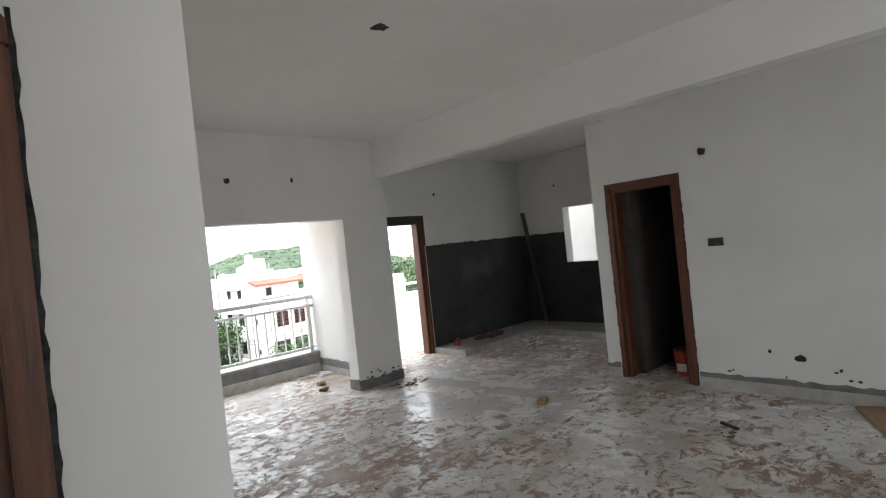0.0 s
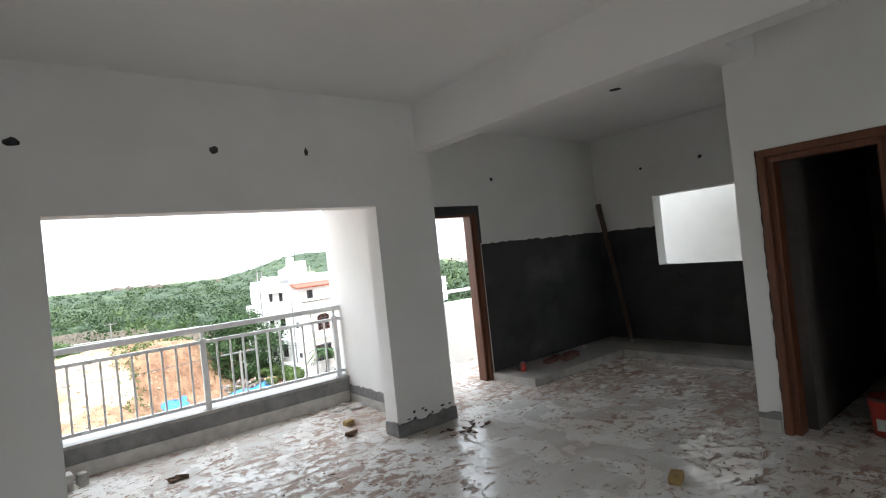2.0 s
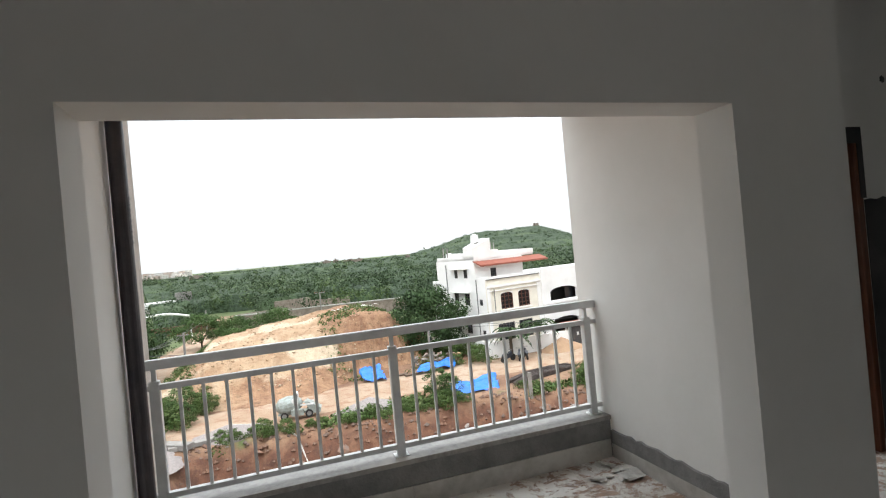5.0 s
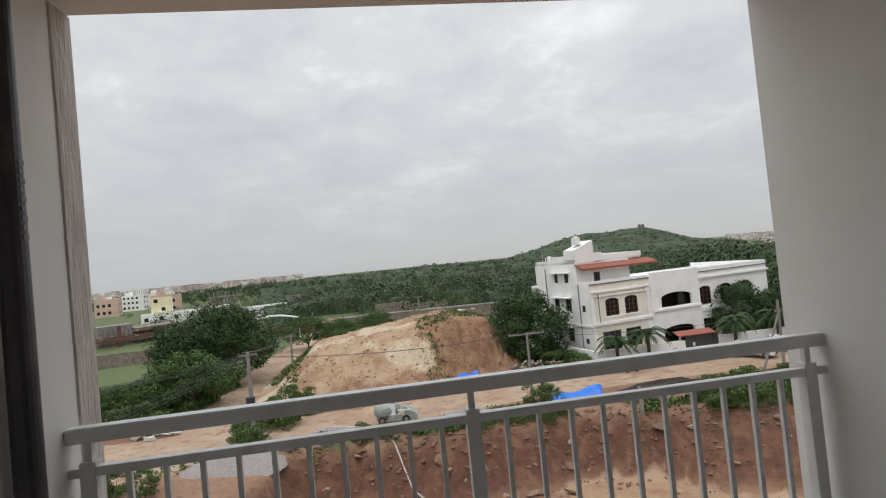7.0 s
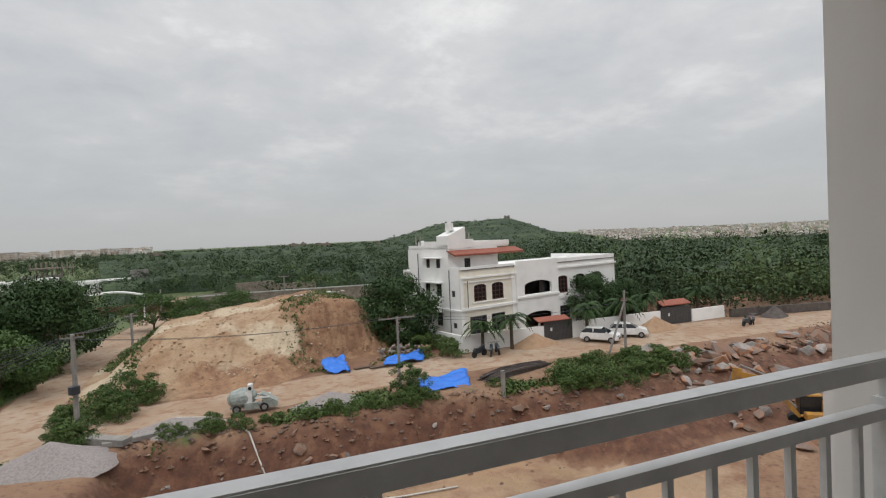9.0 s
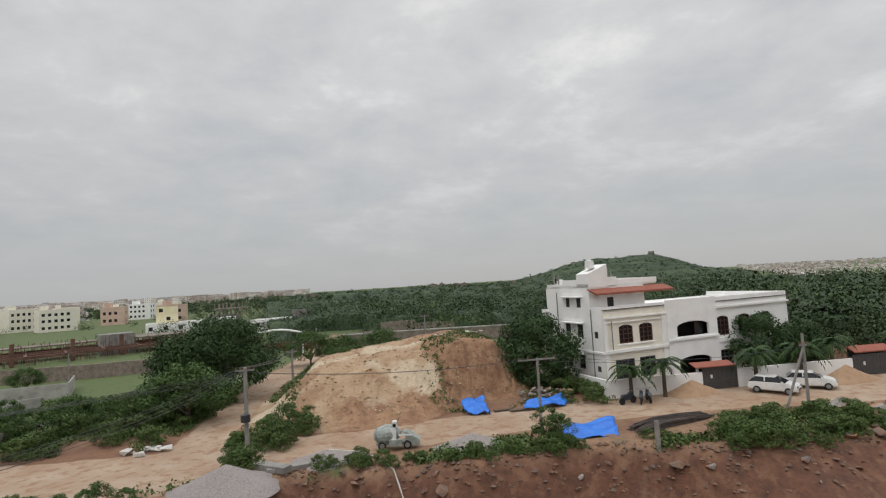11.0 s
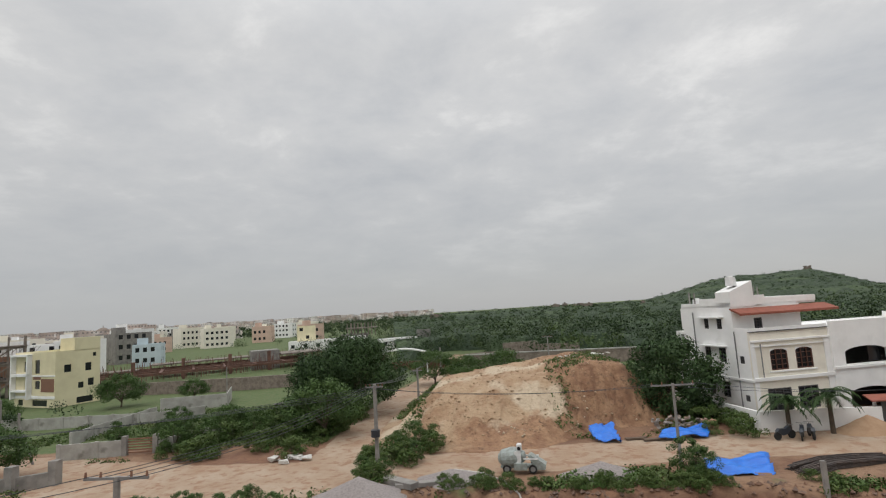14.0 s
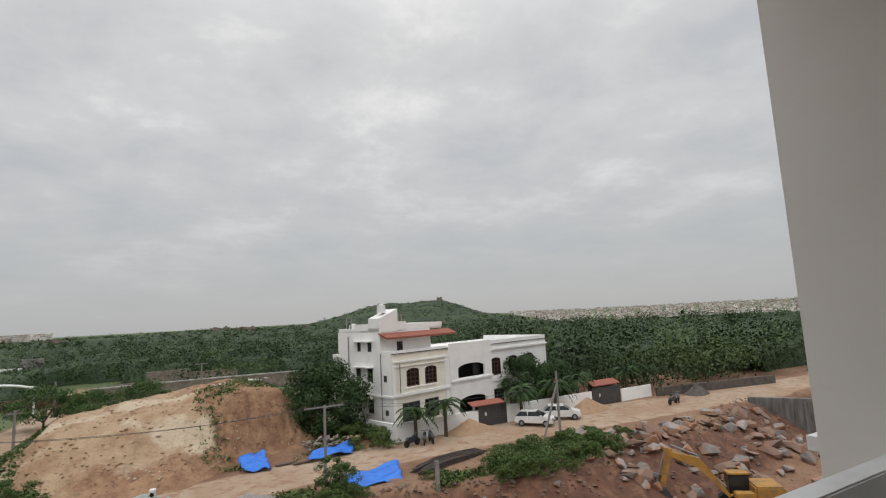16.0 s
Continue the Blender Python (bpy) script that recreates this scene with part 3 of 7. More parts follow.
# rough unpainted strip on the outer end of the west balcony wall
bm = bmesh.new()
rnd = random.Random(31)
rows = []
for k in range(141):
    z = 0.29 + (2.66 - 0.29) * k / 140
    j = rnd.uniform(-0.0012, 0.0012)
    rows.append([bm.verts.new(p) for p in ((1.24, 9.378 + j, z), (1.248, 9.382 + j, z), (1.249 + rnd.uniform(-.001, .001), 9.43, z), (1.249, 9.512, z), (1.24, 9.515, z))])
for p, q in zip(rows, rows[1:]):
    for j in range(4):
        bm.faces.new((p[j], p[j + 1], q[j + 1], q[j]))
part("plaster_strip", bm, "rough", w_balw, "rough unpainted grey plaster strip")

# balcony kerb
kerb = boxes("balcony_kerb", "granite", None, (1.24, 4.17, 9.205, 9.49, 0.265, 0.295), kind="structure", label="kerb of the balcony with a pale stone top")
boxes("kerb_body", "cement", kerb, (1.24, 4.17, 9.22, 9.485, 0, 0.265), label="grey cement band")
boxes("kerb_tile", "skirt", kerb, (1.26, 2.7, 9.208, 9.22, 0, 0.125), (2.703, 4.155, 9.208, 9.22, 0, 0.125), label="cream tile strip")

# railing
railing = thing("balcony_railing", 2.66, 9.305, 0.295, label="grey-white painted steel railing on the balcony kerb", category="railing")
RX0, RX1 = 1.24 - 2.66, 4.17 - 2.66
boxes("handrail", "rail", railing, (RX0, RX1, -0.028, 0.028, 0.765, 0.818), bevel=0.004)
boxes("upper_rail", "rail", railing, (RX0, RX1, -0.018, 0.018, 0.648, 0.68))
boxes("lower_rail", "rail", railing, (RX0, RX1, -0.018, 0.018, 0.045, 0.075))
for px in (1.276 - 2.66 + 0.03, 0.0, 4.084 - 2.66 + 0.01):
    post = boxes("post", "rail", railing, (px - 0.026, px + 0.026, -0.026, 0.026, 0, 0.70), bevel=0.003)
    boxes("post_stub", "rail", post, (px - 0.012, px + 0.012, -0.012, 0.012, 0.70, 0.765))
    boxes("base_plate", "rail", post, (px - 0.045, px + 0.045, -0.04, 0.04, 0, 0.006))
bar = None
for lo, hi in ((1.306 - 2.66, 0.0), (0.0, 4.094 - 2.66)):
    for k in range(1, 11):
        bx = lo + (hi - lo) * k / 11
        if bar is None:
            bar = boxes("bar", "rail", railing, (-0.009, 0.009, -0.009, 0.009, 0.07, 0.652))
            bar.location.x = bx
        else:
            c = bar.copy(); scene.collection.objects.link(c); c.location.x = bx


# door frames
def door_frame(name, axis, a0, a1, t0, t1, top, width, material, label, w=0.10):
    """A frame round an opening from a0 to a1 along axis; its faces at t0 and t1."""
    c = ((a0 + a1) / 2, (t0 + t1) / 2)
    ob = thing(name, *(c if axis == "x" else c[::-1]), 0, label=label, category="door frame")
    ob["kind"] = "structure"
    h, t = (a1 - a0) / 2, (t1 - t0) / 2

    def b(nm, p, q, z0, z1, u=0.0, r=0.0):
        d = (p, q, -t + u, t - r, z0, z1) if axis == "x" else (-t + u, t - r, p, q, z0, z1)
        boxes(nm, material, ob, d, bevel=0.004)
    b("jamb", -h, -h + w * 0.55, 0, top - w * 0.55)
    b("jamb", h - w * 0.55, h, 0, top - w * 0.55)
    b("head", -h, h, top - w * 0.55, top)
    b("rebate", -h + w * 0.55, -h + w, 0, top - w, 0.03, 0.0)
    b("rebate", h - w * 0.55 - w * 0.45, h - w * 0.55, 0, top - w, 0.03, 0.0)
    b("head_rebate", -h + w * 0.55, h - w * 0.55, top - w, top - w * 0.55, 0.03, 0.0)
    return ob


door_frame("door_1", "y", 4.452, 5.248, 5.645, 5.80, 2.098, 0.1, "wood", "reddish varnished wooden door frame, without a door, in the white wall")
kd = door_frame("door_2", "x", 4.742, 5.678, 8.385, 8.55, 2.098, 0.1, "wood", "reddish wooden door frame to the kitchen balcony, open, head in raw dark plaster")
boxes("raw_head", "dado", kd, (-0.47, 0.485, -0.09, -0.083, 2.02, 2.125), (0.44, 0.485, -0.09, -0.083, 1.66, 2.02), label="raw dark cement above the frame")
d3 = door_frame("door_3", "x", -0.408, 0.563, 3.405, 3.56, 2.098, 0.1, "wood", "reddish wooden door frame beside a white wall")
boxes("door_leaf", "wooddark", d3, (-0.40, 0.40, 0.0, 0.035, 0.01, 2.0), label="dark closed door leaf")
bm = bmesh.new()
rnd = random.Random(8)
for base, sgn, yy in ((0.563, 1, 3.427),):
    prev = None
    for k in range(64):
        z = 2.12 * k / 63
        cur = [bm.verts.new((base, yy, z)), bm.verts.new((base + rnd.uniform(0.007, 0.014), yy, z))]
        if prev:
            bm.faces.new((prev[0], prev[1], cur[1], cur[0]))
        prev = cur
part("ragged_edge", bm, "hole", w_n, "ragged dark cement edge beside the frame")
bm = bmesh.new()
for base, sgn in ((4.45, -1), (5.25, 1)):
    prev = None
    for k in range(64):
        z = 2.11 * k / 63
        cur = [bm.verts.new((5.657, base, z)), bm.verts.new((5.657, base + sgn * rnd.uniform(0.001, 0.012), z))]
        if prev:
            bm.faces.new((prev[0], prev[1], cur[1], cur[0]))
        prev = cur
part("ragged_edge", bm, "hole", w_a, "ragged dark cement edge beside the frame")


# knocked-out holes for wires and switch boxes: flat patches, the shade inside painted near-black
def knock(parent, axis, a, face, z, w, h, seed, sign=-1, ceiling=False, label="broken hole for wires"):
    rnd = random.Random(seed)
    bm = bmesh.new()
    n = 12
    outer, inner = [], []
    for k in range(n):
        t = 2 * math.pi * k / n
        r = rnd.uniform(0.75, 1.2)
        for lst, f, out in ((outer, 1.0, 0.001), (inner, 0.75, 0.004)):
            p, q = math.cos(t) * w / 2 * r * f, math.sin(t) * h / 2 * r * f
            o = face + sign * out
            lst.append(bm.verts.new((a + p, z + q, o) if ceiling else ((a + p, o, z + q) if axis == "x" else (o, a + p, z + q))))
    for k in range(n):
        bm.faces.new((outer[k], outer[(k + 1) % n], inner[(k + 1) % n], inner[k]))
    bm.faces.new(inner)
    return part("wire_hole", bm, "hole", parent, label)


for k, (hx, hz, hw, hh) in enumerate(((1.355, 2.525, 0.075, 0.055), (2.51, 2.52, 0.065, 0.065), (3.225, 2.535, 0.035, 0.065))):
    knock(w_balc, "x", hx, 7.67, hz, hw, hh, 20 + k)
knock(w_kn, "x", 5.98, 8.40, 2.45, 0.05, 0.05, 24)
knock(w_ke, "y", 7.62, 8.10, 2.47, 0.04, 0.04, 25)
knock(w_ke, "y", 6.80, 8.10, 2.47, 0.05, 0.045, 26)
knock(w_a, "y", 4.215, 5.66, 2.26, 0.075, 0.075, 27)
knock(w_ke, "y", 7.2, 8.088, 0.98, 0.15, 0.06, 28, label="broken hole in the dark cement")
knock(w_kn, "x", 7.88, 8.388, 1.15, 0.06, 0.06, 29, label="broken hole in the dark cement")
knock(w_a, "y", 3.58, 5.66, 0.35, 0.09, 0.06, 30, label="pipe hole")
for k in range(14):
    rnd = random.Random(60 + k)
    knock(w_a, "y", rnd.uniform(2.4, 4.3), 5.66, 0.17 + rnd.random() ** 2 * 0.25, rnd.uniform(0.012, 0.04), rnd.uniform(0.01, 0.035), 70 + k, label="dark spot of splashed cement")
for k in range(9):
    rnd = random.Random(90 + k)
    knock(w_col, "x", rnd.uniform(3.9, 4.47), 7.67, 0.12 + rnd.random() * 0.08, rnd.uniform(0.02, 0.05), rnd.uniform(0.01, 0.03), 100 + k, label="dark spot of splashed cement")
ceil_ob = bpy.data.objects["ceiling"]
knock(ceil_ob, "x", 2.5, CEIL, 4.86, 0.11, 0.11, 40, ceiling=True, label="round hole for a lamp")
knock(ceil_ob, "x", 6.07, CEIL, 6.6, 0.11, 0.11, 41, ceiling=True, label="round hole for a lamp")
# no real recess: its shade is in the dark colour
boxes("switch_box", "hole", w_a, (5.650, 5.661, 4.10, 4.235, 1.36, 1.435), label="switch box, the shade of its recess painted dark")

# drain pipe in the balcony corner
pipe = thing("drain_pipe", 1.288, 9.02, 0, label="black plastic drain pipe with pale print, along the white balcony wall", category="pipe")
bm = bmesh.new()
tube(bm, (0, 0, 0.0), (0, 0, CEIL), 0.040, n=20)
part("pipe", bm, "pipe", pipe, smooth=False)
for z in (0.10,):
    bm = bmesh.new()
    tube(bm, (0, 0, z), (0, 0, z + 0.12), 0.046, n=20)
    part("coupling", bm, "pipe", pipe)
bm = bmesh.new()
for k in range(9):
    z = 1.75 + k * 0.028
    a = radians(20)
    box(bm, 0.0398, 0.0412, -0.012, 0.012 - 0.006 * (k % 2), z, z + 0.014)
part("print", bm, "ink", pipe, "line of pale print")

# timber prop leaning in the kitchen corner
prop = thing("timber_prop", 7.92, 7.92, 0.09, label="weathered timber prop leaning in the kitchen corner", category="timber")
bm = bmesh.new()
tube(bm, (0, 0, 0), (0.14, 0.42, 1.98), 0.028, 0.04, n=9)
part("timber", bm, "pole", prop)


# ---- loose things on the floors ----
def bits(name, x, y, z, n, spread, size, material, seed, label, category, flat=0.35):
    """A small heap of angular lumps."""
    rnd = random.Random(seed)
    ob = thing(name, x, y, z, label=label, category=category)
    bm = bmesh.new()
    for _ in range(n):
        cx, cy, s = rnd.gauss(0, spread), rnd.gauss(0, spread * 0.7), size * rnd.uniform(0.5, 1.2)
        pts = []
        for _ in range(8):
            pts.append(bm.verts.new((cx + rnd.uniform(-s, s), cy + rnd.uniform(-s, s) * 0.7, rnd.uniform(0, s * flat))))
        h = bmesh.ops.convex_hull(bm, input=pts)
        bmesh.ops.delete(bm, geom=[g for g in h["geom_interior"] if isinstance(g, bmesh.types.BMVert)], context="VERTS")
    part("piece", bm, material, ob, kind="stuff")
    return ob


def block(name, x, y, z, rz, dx, dy, dz, material, label, category):
    ob = boxes(name, material, None, (-dx / 2, dx / 2, -dy / 2, dy / 2, 0, dz), bevel=0.006, label=label)
    ob.matrix_world = pose(x, y, z, 0, 0, rz)
    return tagged(ob, category=category)


block("foam_block", 4.49, 5.47, 0, 20, 0.13, 0.08, 0.055, "yellowfoam", "yellow foam block on the muddy floor", "block")
block("foam_block", 3.72, 8.42, 0, 10, 0.10, 0.07, 0.05, "yellowfoam", "yellow foam block on the balcony floor", "block")
bits("plaster_lump", 3.60, 8.12, 0, 5, 0.02, 0.055, "mud", 5, "brown lump of plaster on the balcony floor", "rubble", 0.8)
bits("mud_lump", 2.14, 8.42, 0, 8, 0.035, 0.05, "mud", 6, "dark lump of mud on the balcony floor", "rubble", 0.8)
bits("paper_scrap", 6.0, 7.05, 0, 4, 0.03, 0.06, "paper", 7, "crumpled white scrap on the kitchen floor", "litter", 0.8)
bits("paper_scrap", 5.12, 4.36, 0, 9, 0.09, 0.06, "paper", 8, "torn white paper near the door frame", "litter", 0.3)
bits("plastic_sheet", 4.0, 8.95, 0, 8, 0.08, 0.09, "paper", 9, "crumpled pale plastic in the balcony corner", "litter", 0.5)
bits("mud_pile", 4.35, 7.35, 0, 22, 0.12, 0.04, "mud", 10, "wet mud beside the column", "rubble", 0.5)
block("chisel", 4.72, 3.86, 0, 62, 0.17, 0.035, 0.02, "blackplastic", "dark flat tool on the muddy floor", "tool")
bits("wood_chip", 4.55, 3.78, 0, 2, 0.02, 0.04, "mud", 12, "brown chip on the muddy floor", "litter")
block("kerb_offcut", 1.42, 8.98, 0, 4, 0.19, 0.14, 0.13, "skirt", "pale stone offcut in the balcony corner", "stone")
block("kerb_offcut", 1.58, 9.02, 0, 12, 0.07, 0.09, 0.10, "granite", "small stone offcut in the balcony corner", "stone")
block("board_scrap", 5.35, 3.0, 0, 25, 0.6, 0.22, 0.02, "sandpile", "thin brownish board on the muddy floor", "board")
for k, (bx, by, rz) in enumerate(((6.40, 8.10, 5), (6.62, 8.02, 12), (6.74, 8.06, -4), (6.52, 8.14, 20))):
    block("brick", bx, by, 0.09, rz, 0.22, 0.10, 0.045 + 0.02 * (k == 2), "brick", "red brick lying on the kitchen ledge", "brick")
block("foam_cup", 7.25, 8.22, 0.09, 0, 0.06, 0.06, 0.04, "paper", "small white lump on the kitchen ledge", "litter")
block("plaster_lump", 7.82, 7.86, 0.09, 30, 0.06, 0.05, 0.04, "paper", "small white lump on the kitchen ledge", "litter")
cup = thing("drink_can", 5.90, 8.10, 0.09, label="dark red can standing on the kitchen ledge", category="can")
bm = bmesh.new(); tube(bm, (0, 0, 0), (0, 0, 0.10), 0.033, n=16); part("body", bm, "red", cup)
bm = bmesh.new(); tube(bm, (0, 0, 0.10), (0, 0, 0.108), 0.029, n=16); part("lid", bm, "steel", cup)
bm = bmesh.new(); box(bm, 0.05, 0.12, -0.03, 0.03, 0, 0.07); part("carton", bm, "blackplastic", None, "small dark carton on the kitchen ledge").matrix_world = pose(5.83, 8.13, 0.09, 0, 0, 8)
bucket = thing("paint_bucket", 6.02, 4.72, 0, label="red plastic paint bucket standing in the washroom doorway", category="bucket")
bm = bmesh.new()
tube(bm, (0, 0, 0), (0, 0, 0.27), 0.095, 0.115, n=24, cap=False)
tube(bm, (0, 0, 0.012), (0, 0, 0.27), 0.090, 0.110, n=24, cap=True)
part("body", bm, "red", bucket)
bm = bmesh.new(); tube(bm, (0, 0, 0.255), (0, 0, 0.272), 0.118, n=24, cap=False); part("rim", bm, "blackplastic", bucket)
bm = bmesh.new(); box(bm, -0.107, -0.100, -0.05, 0.05, 0.05, 0.13); part("label", bm, "paper", bucket, "worn white label")

# flakes of dried mud and plaster trodden over the floor
rnd = random.Random(77)
vs, fs = [], []
spots = [(rnd.uniform(0.9, 5.6), rnd.uniform(2.4, 9.0)) for _ in range(150)]
for cx, cy in spots:
    for _ in range(rnd.randint(3, 14)):
        a = rnd.gauss(0, 0.16); c = rnd.gauss(0, 0.07)
        x, y = cx + a * 0.75 - c * 0.66, cy + a * 0.66 + c * 0.75
        if not (0.85 < x < 5.6 and y < 9.1) or (y > 7.6 and not (1.28 < x < 3.8 or 4.5 < x < 5.6) and y < 7.9) or (y > 7.9 and not 1.28 < x < 4.1):
            continue
        s = rnd.uniform(0.004, 0.016)
        n0 = len(vs)
        vs += [(x + rnd.uniform(-s, s) * 1.5, y + rnd.uniform(-s, s), 0.0005) for _ in range(3)] + [(x, y, s * rnd.uniform(0.25, 0.6))]
        fs += [(n0, n0 + 1, n0 + 3), (n0 + 1, n0 + 2, n0 + 3), (n0 + 2, n0, n0 + 3)]
tagged(pydata("mud_flakes", vs, fs, "mud", kind="stuff", label="flakes of dried mud on the floor tiles"), category="mud")


# ---- the land outside ----
G = -9.0
ROAD = ((-38, 47.5), (-30, 45.5), (-22, 43.5), (-12, 43.2), (-4, 45.2), (6, 46.6), (12, 47.4), (20, 48), (28, 47.8), (36, 46.4), (44, 46), (56, 45.5), (95, 44))
TRACK = ((-11, 44), (-11, 57), (-10.6, 79), (-9, 102), (-8, 130))
PIT = ((-5, 41), (2, 40.2), (8, 39.0), (14, 40.0), (18, 39.2), (21, 37.6), (28, 37.8), (34, 39.0), (41, 38.8), (52, 42), (58, 43.5), (64, 44))


def poly_dist(px, py, line):
    best = np.full(px.shape, 1e9)
    for (ax, ay), (bx, by) in zip(line, line[1:]):
        dx, dy = bx - ax, by - ay
        t = np.clip(((px - ax) * dx + (py - ay) * dy) / (dx * dx + dy * dy), 0, 1)
        best = np.minimum(best, np.hypot(px - ax - t * dx, py - ay - t * dy))
    return best


def smooth(a, b, v):
    t = np.clip((v - a) / (b - a), 0, 1)
    return t * t * (3 - 2 * t)


def waves(x, y, k, seed):
    r = np.random.RandomState(seed)
    out = 0
    for _ in range(7):
        a, p, f = r.uniform(0, 6.28), r.uniform(0, 6.28), k * r.uniform(0.6, 1.9)
        out = out + np.sin(f * (x * np.cos(a) + y * np.sin(a)) + p)
    return out / 7


def pit_depth(x, y):
    edge = np.interp(x, [p[0] for p in PIT], [p[1] for p in PIT])
    inside = smooth(0, 2.4 + 5 * smooth(18, 26, x), edge - y + 0.8 * waves(x, y, 1.1, 3)) * smooth(0, 3, x + 5 + 0.9 * waves(x, y, 1, 4)) * smooth(0, 3, 66 - x) * smooth(0, 3, y - 13)
    return inside


def land(x, y):
    x, y = np.asarray(x, float), np.asarray(y, float)
    road = np.minimum(poly_dist(x, y, ROAD) / 3.2, poly_dist(x, y, TRACK) / 2.4)
    rough = smooth(0.8, 1.8, road)
    z = G + 0.16 * waves(x, y, 0.55, 1) * rough + 0.02
    p = pit_depth(x, y)
    z = z - p * (3.3 + 0.12 * waves(x, y, 0.5, 5)) + 0.45 * waves(x, y, 2.6, 6) * p * (1 - p) * 4
    # rubble slope at the east end of the pit
    z = z + p * 1.6 * smooth(38, 50, x) * smooth(28, 38, y) * (1 - smooth(49, 54, x))
    d = np.hypot(x - 3, y - 9)
    az = np.degrees(np.arctan2(x - 3, y - 9))
    far = smooth(550, 860, d) * (1 - smooth(1000, 1400, d))
    hill = np.interp(az, [8, 14.3, 16, 17.8, 19.4, 20.9, 22.2, 23.4, 25, 26.2, 27.6, 28.8, 30.3, 31.6, 33.1, 34.6, 36.5], [0, 2, 7, 12.5, 20.5, 26.5, 29.5, 30.5, 29.0, 30.5, 31.5, 31.5, 24.5, 17.5, 8, 3, 0])
    z = z + far * (hill + (1.4 * waves(x, y, 0.06, 41) + 0.8 * waves(x, y, 0.14, 43)) * smooth(1, 10, hill))
    dip = smooth(36, 46, az) * smooth(250, 1100, d)
    z = z - 62 * dip * (1 - 0.93 * smooth(1900, 4100, d))
    z = z + smooth(300, 460, d) * (1 - smooth(700, 1000, d)) * (3.6 * np.exp(-((az - 4) / 7) ** 2) + 2.6 * np.exp(-((az + 6) / 4) ** 2) + 1.5 * waves(x, y, 0.022, 42)) * (1 - smooth(34, 40, az)) + far * 1.2 * waves(x, y, 0.03, 8)
    return z


def make_ground():
    fx = np.arange(-62, 76, 0.9)
    fy = np.arange(11, 76, 0.8)
    gx = np.concatenate([-4200 * 0.8 ** np.arange(0, 19)[::1], [-62 - 6], fx, [76 + 6], (4200 * 0.8 ** np.arange(0, 18))[::-1]])
    gx = np.unique(np.round(np.concatenate([gx, np.arange(80, 720, 28), np.arange(-400, -70, 26)]), 2))
    gy = np.unique(np.round(np.concatenate([[-4200, -1500, -400, -100, -30, 0, 6], fy, np.arange(78, 1150, 22), [1400, 1900, 2700, 4200]]), 2))
    X, Y = np.meshgrid(gx, gy)
    Z = land(X, Y)
    nx, ny = len(gx), len(gy)
    verts = np.stack([X.ravel(), Y.ravel(), Z.ravel()], 1)
    i = (np.arange(ny - 1)[:, None] * nx + np.arange(nx - 1)[None]).ravel()
    faces = np.stack([i, i + 1, i + nx + 1, i + nx], 1)
    ob = pydata("ground", verts.tolist(), faces.tolist(), "ground", None, "orange dirt, pale driven road, weeds and wet clay of a building site", "structure", smooth=True)
    xs, ys = verts[:, 0], verts[:, 1]
    r = 1 - smooth(0.75, 1.25, np.minimum(poly_dist(xs, ys, ROAD) / np.where(xs < -8, 4.2, 3.0), poly_dist(xs, ys, TRACK) / 2.0))
    r = np.maximum(r, (1 - smooth(0.8, 1.2, np.hypot((xs + 20) / 10, (ys - 37) / 5))) * 0.6)
    r = np.maximum(r, 0.95 * (1 - smooth(0.8, 1.3, np.hypot((xs - 36) / 16, (ys - 49) / 2.4))))
    p = pit_depth(xs, ys)
    g = smooth(50, 56, ys) * (1 - smooth(-14, -12, xs)) + smooth(68, 80, ys)
    g = np.maximum(g, 0.40 * (poly_dist(xs, ys, PIT) < 1.6) * (ys > np.interp(xs, [q[0] for q in PIT], [q[1] for q in PIT]) - 0.3) * (xs < 37) * (xs > -2))
    g = np.maximum(g, 0.6 * (xs < -28) * (ys < 50))
    g = np.maximum(g, 0.85 * smooth(-9.2, -8.2, xs) * (1 - smooth(-5.5, -4.5, xs)) * (ys > 47.5) * (ys < 80))
    g = np.clip(g, 0, 1) * (1 - r)
    b = smooth(0.9, 1.0, p) * (1 - smooth(30, 42, xs)) * (0.55 + 0.35 * waves(xs, ys, 0.35, 9))
    lay = ob.data.color_attributes.new("cover", "FLOAT_COLOR", "POINT")
    lay.data.foreach_set("color", np.stack([r, g, b, np.clip(p * (1 - p) * 5, 0, 1)], 1).ravel().astype(np.float32))


make_ground()


